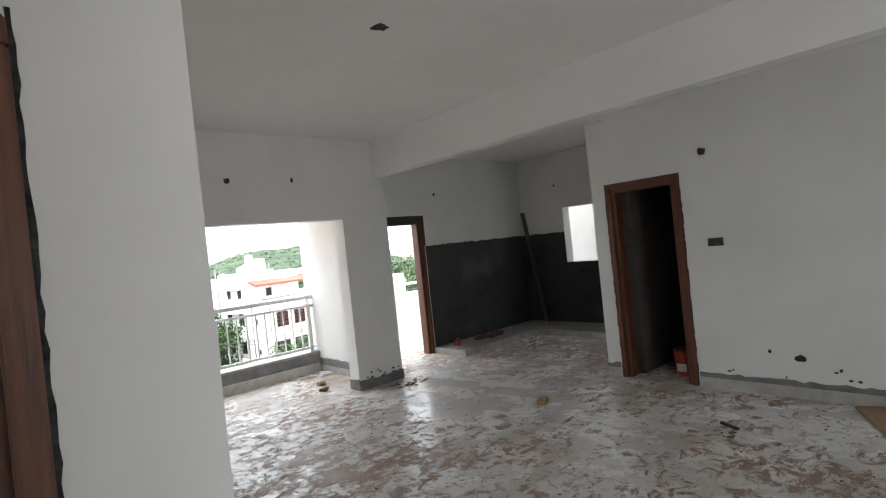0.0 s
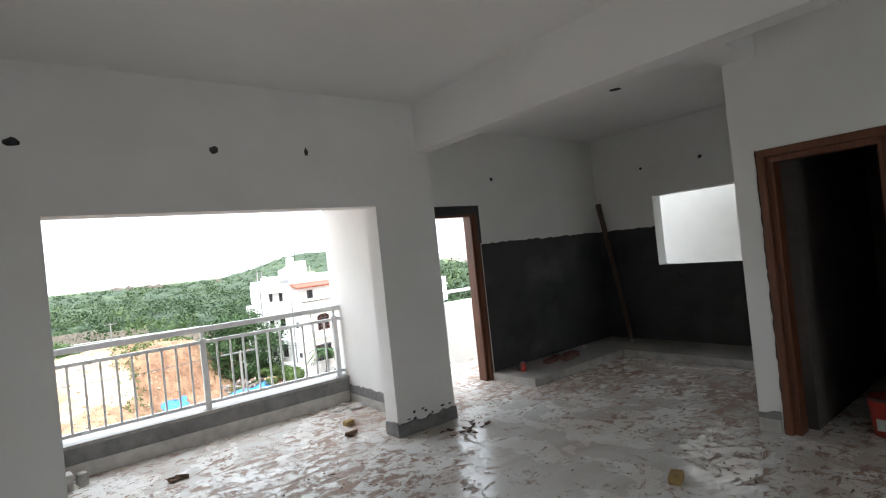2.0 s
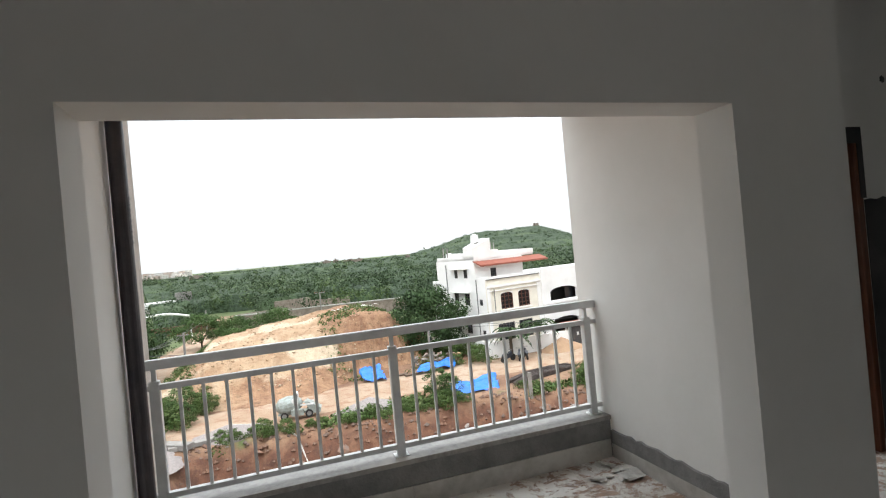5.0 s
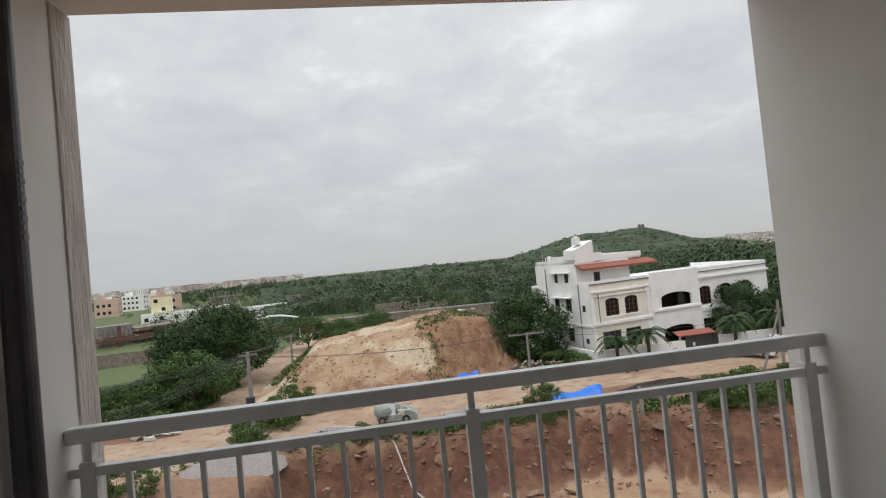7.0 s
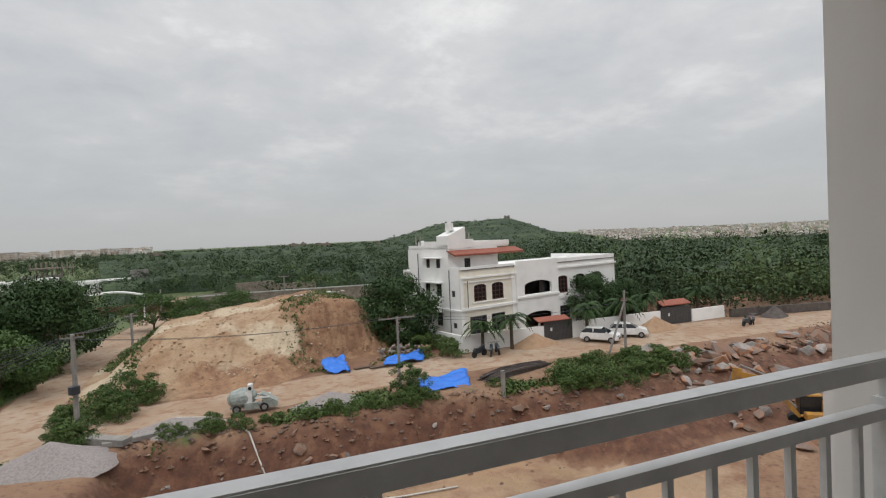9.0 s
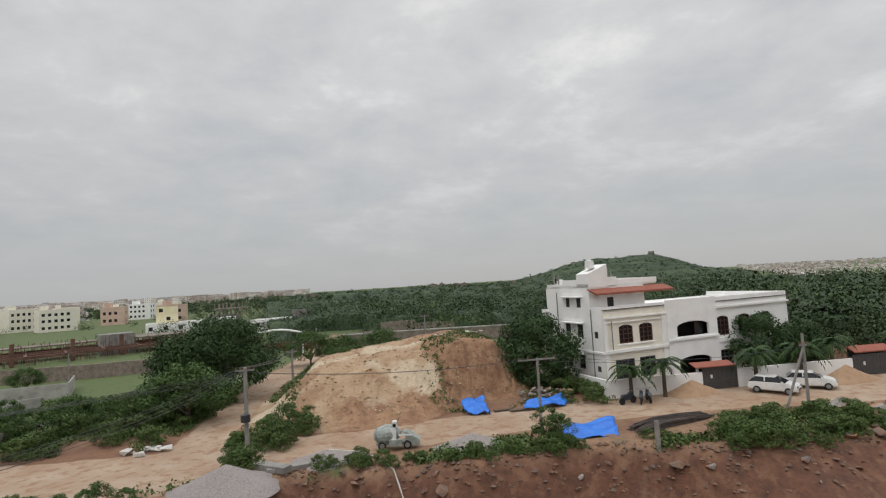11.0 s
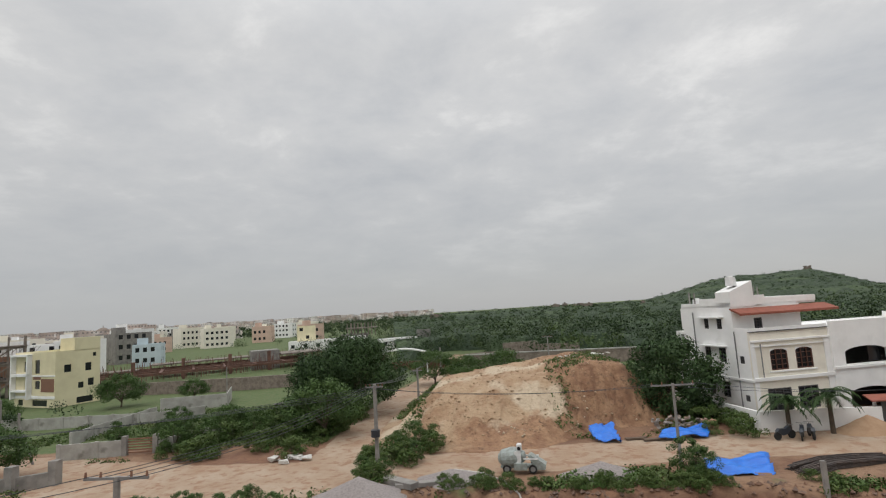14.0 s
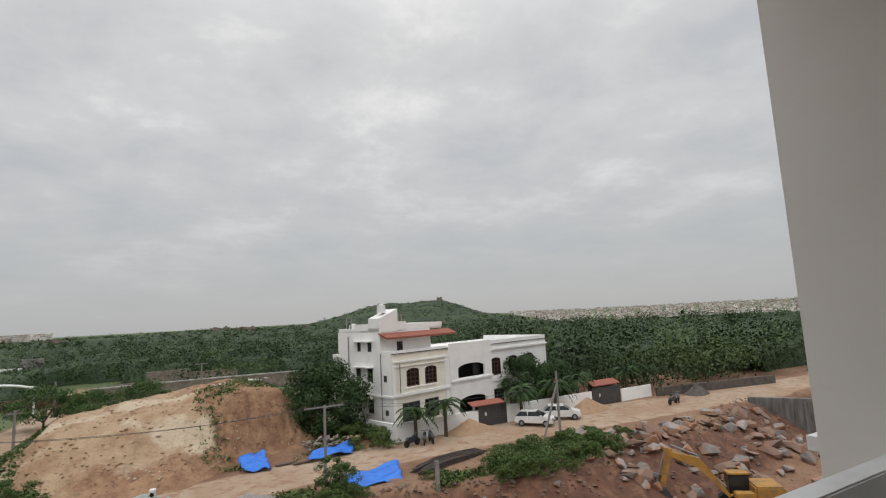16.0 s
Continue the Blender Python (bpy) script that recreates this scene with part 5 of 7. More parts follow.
hwall("wall", "y", 0.25, 10, 23.15, 23.4, 0, 7.1)
hwall("wall", "x", 0, 23.4, 10, 10.25, 0, 7.0)
hwall("floor_slab", "x", 0.25, 23.15, 0.25, 10, 3.2, 3.4)
hwall("roof_slab", "x", 0.25, 23.15, 0.25, 10, 6.7, 6.9)
# the dimness of the rooms is painted on this sheet
hwall("core", "x", 1.2, 22.0, 3.0, 3.1, 0, 6.7, material="villadark", label="near-black sheet standing in for the shade of the rooms")
# upper storey block
hwall("upper_wall", "y", 1.8, 8.9, 0, 0.25, 7.2, 9.6, [(3.2, 3.85, 7.35, 8.25), (5.0, 5.6, 7.35, 8.25)])
hwall("upper_wall", "x", 0.25, 6.4, 1.8, 2.05, 7.2, 9.2, [(2.0, 2.75, 7.2, 8.2)])
hwall("upper_wall", "y", 2.05, 8.9, 6.15, 6.4, 7.2, 9.2)
hwall("upper_wall", "x", 0, 6.4, 8.9, 9.1, 7.2, 9.2)
hwall("upper_roof", "x", 0, 8.2, 2.05, 8.9, 9.2, 9.35)
hwall("upper_parapet", "x", 2.1, 8.2, 1.95, 2.1, 9.35, 9.85)
hwall("upper_parapet", "y", 2.1, 8.8, 8.05, 8.2, 9.35, 9.85)
bm = bmesh.new()
prism(bm, [(0.0, 9.2), (0.0, 10.5), (2.2, 11.35), (2.2, 9.2)], "y", 1.75, 3.6)
part("stair_tower", bm, "villa", house, "white stair tower with a sloping top")
each("upper_step", "villa", house, (2.2, 3.2, 1.75, 3.0, 9.3, 10.1), (-0.0, 0.25, 3.6, 6.0, 9.6, 10.0))
bm = bmesh.new()
prism(bm, [(0.6, 8.68), (1.95, 9.12), (1.95, 9.0), (0.6, 8.5)], "x", -0.05, 9.0)
part("canopy", bm, "rooftile", house, "red tiled sloping canopy")
each("parapet", "villa", house, (0, 7.0, 0, 0.15, 7.2, 7.45), (7.0, 13.2, -0.25, -0.1, 7.3, 7.6), (13.2, 23.4, 0, 0.15, 7.1, 7.5), (0, 0.15, 0.15, 1.8, 7.2, 7.45), (23.25, 23.4, 0.15, 10, 7.1, 7.5))
each("parapet_coping", "gate", house, (-0.08, 7.0, -0.10, 0.05, 7.14, 7.2), (13.2, 23.55, -0.12, 0.0, 7.04, 7.1), label="thin grey coping line")
each("cornice", "villa", house, (-0.1, 7.05, -0.16, 0.0, 6.35, 6.5), (0.15, 7.0, -0.12, 0.0, 5.95, 6.05), (-0.1, 7.05, -0.2, 0.0, 3.3, 3.55), (13.2, 23.5, -0.2, 0.0, 6.4, 6.6), (13.2, 23.5, -0.12, 0.0, 3.1, 3.45), (7.0, 13.2, -0.4, -0.25, 3.75, 3.95), (1.4, 5.6, -0.10, 0.0, 3.9, 4.0), (-0.12, 0.0, 0.0, 8.9, 3.2, 3.4))
each("corner_pier", "villa", house, (-0.06, 0.3, -0.08, 0.0, 0, 6.3), (6.5, 7.0, -0.08, 0.0, 0, 6.3))
each("sunshade", "villa", house, (-0.5, 0.0, 2.9, 6.1, 8.3, 8.4), (-0.5, 0.0, 2.9, 6.1, 5.85, 5.95), (-0.5, 0.0, 2.9, 6.1, 3.0, 3.1))
tank = None
for tx, ty in ((0.9, 2.6), (0.9, 7.6)):
    bm = bmesh.new()
    tube(bm, (tx, ty, 11.0 if ty < 5 else 9.35), (tx, ty, 11.75 if ty < 5 else 10.0), 0.45, 0.40, n=16)
    tube(bm, (tx, ty, 11.75 if ty < 5 else 10.0), (tx, ty, 11.85 if ty < 5 else 10.1), 0.25, 0.2, n=12)
    part("water_tank", bm, "white", house, "white plastic water tank")
each("roof_post", "concrete", house, (0.1, 0.2, 7.6, 7.7, 9.6, 10.7), (0.1, 0.2, 6.8, 6.9, 9.6, 10.6), (2.6, 2.68, 2.2, 2.28, 9.85, 10.9), (3.0, 3.08, 2.2, 2.28, 9.85, 10.8), label="bare reinforcement stubs")


def arch_fill(s0, s1, z0, z1, y, material="villa"):
    """Spandrels that turn the top of an opening into a low arch."""
    c, w, h = (s0 + s1) / 2, (s1 - s0) / 2, z1 - z0
    for sg in (-1, 1):
        bm = bmesh.new()
        poly = [(c + sg * w, z1), (c + sg * w, z0)] + [(c + sg * w * math.cos(a), z0 + h * 0.96 * math.sin(a)) for a in [math.pi / 2 * k / 8 for k in range(1, 9)]] + [(c, z1)]
        prism(bm, poly[::sg], "y", y + 0.01, y + 0.14)
        part("arch", bm, material, house, "white arch over the opening")


arch_fill(8.1, 12.1, 4.95, 5.45, -0.25)
arch_fill(8.1, 12.1, 1.7, 2.2, -0.25)
boxes("balcony_glass", "glassdark", house, (10.9, 12.05, 0.4, 0.45, 4.1, 5.4), label="dark glazing in the balcony")


def h_window(s0, s1, z0, z1, axis="x", t=0.02, arched=True, mat_frame="brownwood", bars=2):
    ob = new("window")
    ob.parent = house
    w, h = s1 - s0, z1 - z0
    ob.matrix_basis = pose(s0, t, z0) if axis == "x" else pose(t, s1, z0, 0, 0, -90)
    tagged(ob, "arched window with a brown frame and grille" if arched else "plain window with a dark frame")
    boxes("pane", "glassdark", ob, (0.05, w - 0.05, 0.10, 0.12, 0.05, h - 0.05))
    f = 0.09
    boxes("frame", mat_frame, ob, (0, f, 0, 0.08, 0, h), (w - f, w, 0, 0.08, 0, h), (f, w - f, 0, 0.08, 0, f), (f, w - f, 0, 0.08, h - f, h))
    bs = []
    for k in range(1, bars + 1):
        c = w * k / (bars + 1)
        bs.append((c - 0.035, c + 0.035, 0.005, 0.07, f, h - f))
    for k in range(1, 4):
        bs.append((f, w - f, 0.02, 0.06, h * k / 4 - 0.025, h * k / 4 + 0.025))
    boxes("grille", mat_frame, ob, *bs)
    if arched:
        bm = bmesh.new()
        for sg in (-1, 1):
            poly = [(w / 2 + sg * w / 2, h), (w / 2 + sg * w / 2, h * 0.84)] + [(w / 2 + sg * w / 2 * math.cos(a), h * 0.84 + h * 0.155 * math.sin(a)) for a in [math.pi / 2 * k / 6 for k in range(1, 7)]] + [(w / 2, h)]
            prism(bm, poly[::sg], "y", -0.03, 0.085)
        part("arch_trim", bm, "villa", ob, "white arched surround")


for s0, s1, z0, z1 in W_front[:2] + [(13.4, 14.95, 3.7, 5.6), (16.3, 17.85, 3.7, 5.6), (19.3, 20.85, 3.7, 5.6)]:
    h_window(s0, s1, z0, z1)
for s0, s1, z0, z1 in W_front[2:] + [(13.6, 15.2, 0.8, 2.3), (2.0, 2.75, 7.2, 8.2)]:
    h_window(s0, s1, z0, z1, t=0.02 if z0 < 5 else 1.82, arched=False, mat_frame="gate")
for a0, a1, z0, z1 in ((0.9, 1.4, 4.6, 5.2), (0.8, 1.3, 1.6, 2.1), (3.1, 4.0, 4.55, 5.75), (5.1, 5.9, 4.55, 5.75), (3.1, 4.0, 1.6, 2.9), (5.1, 5.9, 1.6, 2.9), (3.2, 3.85, 7.35, 8.25), (5.0, 5.6, 7.35, 8.25)):
    h_window(a0, a1, z0, z1, axis="y", arched=False, mat_frame="gate", bars=1)
bm = bmesh.new()
for a, b in (((-0.06, 1.7, 7.2), (-0.06, 1.7, 0.5)), ((-0.06, 7.1, 8.8), (-0.06, 7.1, 3.5)), ((0.7, -0.2, 6.2), (0.7, -0.2, 3.6))):
    tube(bm, a, b, 0.05, n=6)
part("drain_pipe", bm, "steel", house, "thin drain pipes on the wall", kind="stuff")

# compound wall, gates, awning
cw = boxes("compound_wall", "villa", None, (20.8, 29.2, 50.9, 51.1, G - 0.2, G + 1.55), (32.5, 43.6, 51.0, 51.2, G - 0.2, G + 1.6), (48.0, 52.8, 51.0, 51.2, G - 0.2, G + 1.35), label="white plastered compound wall of the house")
tagged(cw, category="wall")
cw2 = wall("compound_wall", "white plastered side wall of the compound", "villa", "y", 0, 12.5, 0, 0.2, -0.3, 1.5)
cw2["kind"] = ""
cw2.matrix_world = pose(20.8, 51.0, G, 0, 0, 14)
tagged(cw2, category="wall")


def gate(x0, x1, y, h, label, n):
    ob = thing("gate", (x0 + x1) / 2, y, G, label=label, category="gate")
    w = (x1 - x0) / 2
    boxes("gate_frame", "gate", ob, (-w, w, -0.04, 0.04, 0.05, 0.15), (-w, w, -0.04, 0.04, h - 0.1, h), (-w, -w + 0.1, -0.04, 0.04, 0.15, h - 0.1), (w - 0.1, w, -0.04, 0.04, 0.15, h - 0.1), (-0.06, 0.06, -0.04, 0.04, 0.15, h - 0.1))
    each("gate_panel", "gate", ob, *[(-w + 0.1 + 2 * (w - 0.1) * k / n + 0.01, -w + 0.1 + 2 * (w - 0.1) * (k + 1) / n - 0.01, -0.015, 0.015, 0.15, h - 0.1) for k in range(n)])
    boxes("gate_plate", "white", ob, (-w * 0.5 - 0.1, -w * 0.5 + 0.1, -0.06, -0.045, h * 0.5, h * 0.5 + 0.3), label="small white plate")


gate(29.25, 32.45, 51.0, 1.95, "dark grey steel gate of the white house", 10)
gate(43.75, 47.9, 51.1, 1.85, "wide dark steel gate under a red tiled roof", 14)
aw = thing("gate_awning", 30.2, 51.2, G, label="small red tiled awning above the gate", category="awning")
bm = bmesh.new(); prism(bm, [(-0.5, 2.02), (0.45, 2.30), (0.45, 2.22), (-0.5, 1.94)], "x", -1.7, 1.9); part("tiles", bm, "rooftile", aw)
boxes("post", "villa", aw, (-1.15, -1.0, 0.2, 0.4, 0, 2.22), (1.6, 1.8, 0.2, 0.4, 0, 2.22))
aw = thing("gate_roof", 46.0, 51.6, G, label="red tiled roof above the second gate", category="awning")
bm = bmesh.new(); prism(bm, [(-0.5, 2.1), (0.5, 2.5), (0.5, 2.4), (-0.5, 2.0)], "x", -2.0, 2.0); part("tiles", bm, "rooftile", aw)
boxes("wall", "villadark", aw, (-1.8, 1.8, 0.3, 0.5, 0, 2.3))


# ---- other buildings ----
def building(name, x, y, rz, w, d, h, material, label, floors=3, win=(), z=G, parapet=0.4):
    """A plain block whose faces carry window recesses: win is (face, a, z, width, height)."""
    ob = thing(name, x, y, z, rz, label=label, category="building")
    faces = {"f": [], "r": [], "l": []}
    for f, a, zz, ww, hh in win:
        faces[f].append((a, a + ww, zz, zz + hh))
    boxes("wall", material, ob, *wall_boxes("x", 0, w, 0, 0.2, -0.4, h, faces["f"]), weld=True)
    boxes("wall", material, ob, *wall_boxes("y", 0.2, d, w - 0.2, w, -0.4, h, faces["r"]), *wall_boxes("y", 0.2, d, 0, 0.2, -0.4, h, faces["l"]), weld=True)
    boxes("wall", material, ob, (0.2, w - 0.2, d - 0.2, d, -0.4, h))
    boxes("roof", material, ob, (0.2, w - 0.2, 0.2, d - 0.2, h - parapet - 0.2, h - parapet))
    # near-black block painted as the shade behind the windows
    boxes("core", "villadark", ob, (0.5, w - 0.5, 0.5, d - 0.5, 0, h - parapet - 0.25))
    for f, a, zz, ww, hh in win:
        b = {"f": (a, a + ww, 0.12, 0.15, zz, zz + hh), "r": (w - 0.15, w - 0.12, a, a + ww, zz, zz + hh), "l": (0.12, 0.15, a, a + ww, zz, zz + hh)}[f]
        boxes("window", "glassdark", ob, b, label="dark window")
    return ob


yb = building("apartment_house", -73.8, 83.8, -20, 11.0, 6.4, 8.2, "yellow", "pale yellow three storey apartment house with a stair tower", win=[
    ("f", 2.6, 5.3, 2.0, 1.5), ("f", 5.6, 5.0, 1.3, 2.0), ("f", 2.8, 2.6, 1.5, 1.5), ("f", 5.6, 2.7, 1.4, 1.2), ("f", 1.0, 0.2, 1.5, 0.9), ("f", 5.0, 0.2, 4.0, 0.9),
    ("r", 1.2, 5.0, 1.0, 1.1), ("r", 4.2, 4.9, 0.9, 1.2), ("r", 5.3, 7.0, 0.5, 0.6), ("r", 3.2, 2.4, 0.8, 0.9), ("r", 4.6, 2.6, 0.9, 1.1), ("r", 3.0, 0.2, 2.4, 0.9)])
boxes("stair_tower", "yellow", yb, (7.2, 11.0, 2.6, 6.4, 8.0, 10.0))
boxes("white_bay", "villa", yb, (0, 4.8, -0.7, 0, 2.3, 2.6), (0, 4.8, -0.7, 0, 4.6, 5.0), (0, 0.3, -0.7, 0, 1.2, 7.8), (4.5, 4.8, -0.7, 0, 1.2, 7.8), (0, 4.8, -0.75, 0, 7.6, 7.9), label="white balcony frame")
each("cladding", "terracotta", yb, (7.4, 10.8, -0.05, 0, 2.3, 4.2), (5.3, 7.3, -0.05, 0, 4.1, 4.5), label="brown cladding panel")
each("band", "villa", yb, (0, 11.05, -0.12, 0, 1.3, 1.7), (0, 11.05, -0.1, 0, 4.55, 4.75), label="white band")

fb = thing("unfinished_building", -92.6, 87.4, G, 46, label="unfinished concrete frame building of three storeys with scaffolding", category="building")
cols, rnd = [], random.Random(6)
for i in range(6):
    for j in range(4):
        cols.append((i * 2.4 - 0.15, i * 2.4 + 0.15, j * 3.0 - 0.15, j * 3.0 + 0.15, -0.4, 10.6 + rnd.uniform(-0.6, 0.5)))
boxes("column", "frameconc", fb, *cols, kind="stuff")
sl = []
for z in (3.0, 6.0, 9.0):
    sl.append((-0.3, 12.3, -0.3, 9.3, z, z + 0.18))
    sl += [(-0.2, 12.2, j * 3.0 - 0.12, j * 3.0 + 0.12, z - 0.35, z) for j in range(4)]
each("slab", "frameconc", fb, *sl)
bm = bmesh.new()
for k in range(150):
    x0, y0 = rnd.uniform(0, 12), rnd.choice((0, 0, 3, 9))
    z0 = rnd.choice((0, 3, 6))
    tube(bm, (x0, y0, z0), (x0 + rnd.choice((0, 0, 2.4)), y0, z0 + 2.8), 0.05, n=4)
for i in range(3):
    tube(bm, (6 + i * 0.2, -0.3, i * 3.0), (10.5, -0.3, i * 3.0 + 3.0), 0.16, n=4)
part("scaffold", bm, "frameconc", fb, "timber props and stair flights", kind="stuff")
each("infill", "brick", fb, (9.9, 12.0, -0.1, 0.0, 0, 2.6), (-2.5, 0, 1.0, 6, 0, 6.5), label="brown block infill")

rs = thing("steel_foundations", -62, 112, G, 32, label="low building site of red steel bars and concrete columns", category="building site")
bm = bmesh.new()
rnd = random.Random(16)
for k in range(480):
    x0, y0 = rnd.uniform(-24, 28), rnd.choice((-2, 3, 8, 14)) + rnd.uniform(-0.5, 0.7)
    tube(bm, (x0, y0, 0.3), (x0 + rnd.uniform(-.3, .3), y0, rnd.uniform(2.0, 3.9)), 0.055, n=4)
part("rebar", bm, "rust", rs, "rusty starter bars", kind="stuff")
boxes("plinth_beam", "rust", rs, *[(-24, 28, y0, y0 + 0.5, 1.4, 1.9) for y0 in (-2, 3, 8, 14)], *[(x0, x0 + 0.5, -2, 14, 1.4, 1.9) for x0 in range(-24, 29, 6)])
each("pier", "rust", rs, *[(x0, x0 + 0.7, 1, 1.7, 0, 4.2) for x0 in (-20, -11, -2, 7, 15)])
each("deck", "frameconc", rs, (-8, 12, 8.6, 14, 2.7, 2.95), (-22, -10, 3.6, 8, 2.3, 2.5), (18.5, 27, 3.6, 13, 2.9, 3.15))
boxes("block_house", "concrete", rs, (12, 18, 4, 9, 0, 4.2), label="bare block building")

for x, y, rz, w, d, h, mt, lb in ((-67, 173, 20, 19, 9, 3.6, "villa", "white flat-roofed building in the town"), (-66, 178, 20, 6, 6, 8.4, "yellow", "cream tower building in the town"), (-52, 181, 15, 9, 8, 4.6, "concrete", "grey unfinished concrete building"), (-33, 158, 25, 12, 7, 3.4, "villa", "long white flat-roofed building among trees"), (-23, 162, 10, 4, 5, 5.4, "concrete", "grey block building among trees"), (-45, 168, 25, 5, 5, 4.4, "villa", "small white building among trees"), (-118, 130, 35, 10, 8, 8.5, "villa", "white apartment house in the town"), (-132, 118, 35, 9, 8, 9.0, "villacream", "cream apartment house in the town"), (-108, 112, 40, 8, 7, 6.5, "terracotta", "brown apartment house in the town")):
    ws = [("f", 0.8 + k * 2.0, zz, 1.1, 1.1) for k in range(int((w - 1) / 2.0)) for zz in ([1.2, 4.2, 6.8] if h > 7 else [1.3, 3.6] if h > 5 else [1.5])if zz + 1.3 < h]
    building("building", x, y, rz, w, d, h, mt, lb, win=ws[::2][:7])
# mid-distance blocks of the town: a few kinds, then copies of them
kinds = []
for k, (w, d, h, mt, lb) in enumerate(((11, 9, 9.0, "villa", "white three storey apartment block in the town"), (9, 8, 7.2, "peach", "peach painted apartment block in the town"), (13, 9, 9.6, "villacream", "cream apartment block in the town"), (8, 8, 6.2, "paleblue", "pale blue house in the town"), (10, 8, 8.4, "concrete", "unpainted grey apartment block in the town"))):
    ws = [("f", 0.9 + i * 2.1, zz, 1.1, 1.2) for i in range(int((w - 1.2) / 2.1)) for zz in (1.2, 4.1, 6.8) if zz + 1.5 < h] + [("r", 1.2 + i * 2.6, zz, 1.1, 1.2) for i in range(2) for zz in (1.2, 4.1, 6.8) if zz + 1.5 < h]
    b = building("apartment_block", -110 - 14 * k, 130 + 16 * k, 40, w, d, h, mt, lb, win=ws)
    boxes("stair_head", mt, b, (1.0, 3.6, 2.0, 5.0, h - 0.4, h + 1.7))
    kinds.append(b)
rnd = random.Random(23)
put = [(-110 - 14 * k, 130 + 16 * k) for k in range(5)]
for _ in range(900):
    if len(put) > 66:
        break
    a, d = math.radians(rnd.uniform(-66, -21)), 140 * 2.7 ** rnd.random()
    x, y = 3 + d * math.sin(a), 9 + d * math.cos(a)
    if any(math.hypot(x - q[0], y - q[1]) < 15 for q in put) or (-100 < x < -25 and y < 200 and x > -1.05 * y + 40) or (-45 < x and y < 230) or (a > math.radians(-36) and d < 260):
        continue
    put.append((x, y))
    s = rnd.uniform(0.85, 1.15)
    copy_thing(kinds[rnd.randrange(5)], pose(x, y, G, 0, 0, -math.degrees(a) + rnd.uniform(-28, 28)) @ Matrix.Diagonal((s, s, s * rnd.uniform(0.8, 1.15), 1)))
bm = bmesh.new()
for k in range(16):
    tube(bm, (-50 + (k % 8) * 1.2, 182 + (k // 8) * 5, G + 4), (-50 + (k % 8) * 1.2, 182 + (k // 8) * 5, G + 8.3), 0.15, n=4)
box(bm, -50.5, -41, 181.5, 188, G + 6.4, G + 6.7)
tagged(part("column_frame", bm, "frameconc", None, "half-built upper floor of bare columns"), category="building")
dome = thing("domed_tomb", -330, 415, G, label="old domed stone building far off in the town", category="building")
bm = bmesh.new()
box(bm, -11, 11, -8, 8, 0, 7)
part("body", bm, "stonewall", dome)
bm = bmesh.new()
bmesh.ops.create_uvsphere(bm, u_segments=16, v_segments=10, radius=5.5, matrix=Matrix.Translation((0, 0, 9.5)))
tube(bm, (0, 0, 6.9), (0, 0, 10), 5.2, n=16)
tube(bm, (0, 0, 14.5), (0, 0, 17), 0.35, 0.1, n=6)
part("dome", bm, "stonewall", dome)
ft = thing("fort_ruin", 3 + 915 * math.sin(radians(28.7)), 9 + 915 * math.cos(radians(28.7)), float(land(3 + 915 * math.sin(radians(28.7)), 9 + 915 * math.cos(radians(28.7)))), label="small stone watchtower on the hilltop", category="ruin")
boxes("tower", "stonewall", ft, (-3.5, 3.5, -3, 3, -1, 8.5), (-5.5, -3.5, -2, 2, 4, 6.5), (3.5, 5.0, -2, 2, 4, 6.5))
boxes("battlement", "stonewall", ft, (-4, -2.2, -3, 3, 8.5, 10), (2.2, 4, -3, 3, 8.5, 10))
for k, (az, d, w, h) in enumerate(((5.6, 600, 5, 3.4), (6.6, 606, 3, 4.6), (8.2, 610, 8, 3.6), (9.1, 605, 4, 4.4), (14.4, 700, 3, 4), (-7.3, 430, 5, 2.2))):
    x, y = 3 + d * math.sin(radians(az)), 9 + d * math.cos(radians(az))
    hr = thing("ridge_ruin", x, y, float(land(x, y)) + 3.6, -az, label="low broken stone wall among trees on the ridge", category="ruin")
    boxes("wall", "stonewall", hr, (-w, w, -1, 1, -4, h * 0.7), (-w * 0.4, w * 0.3, -1, 1, h * 0.7, h))
tw = thing("twin_tower_block", -1741 * 0.4, 3000 * 0.4, G, label="distant grey high-rise block", category="building")
boxes("tower", "concrete", tw, (-9, -4, -4, 4, 0, 17), (4, 9, -4, 4, 0, 17), (-4, 4, -4, 4, 0, 20), (-13, 13, -4, 4, 9, 11))


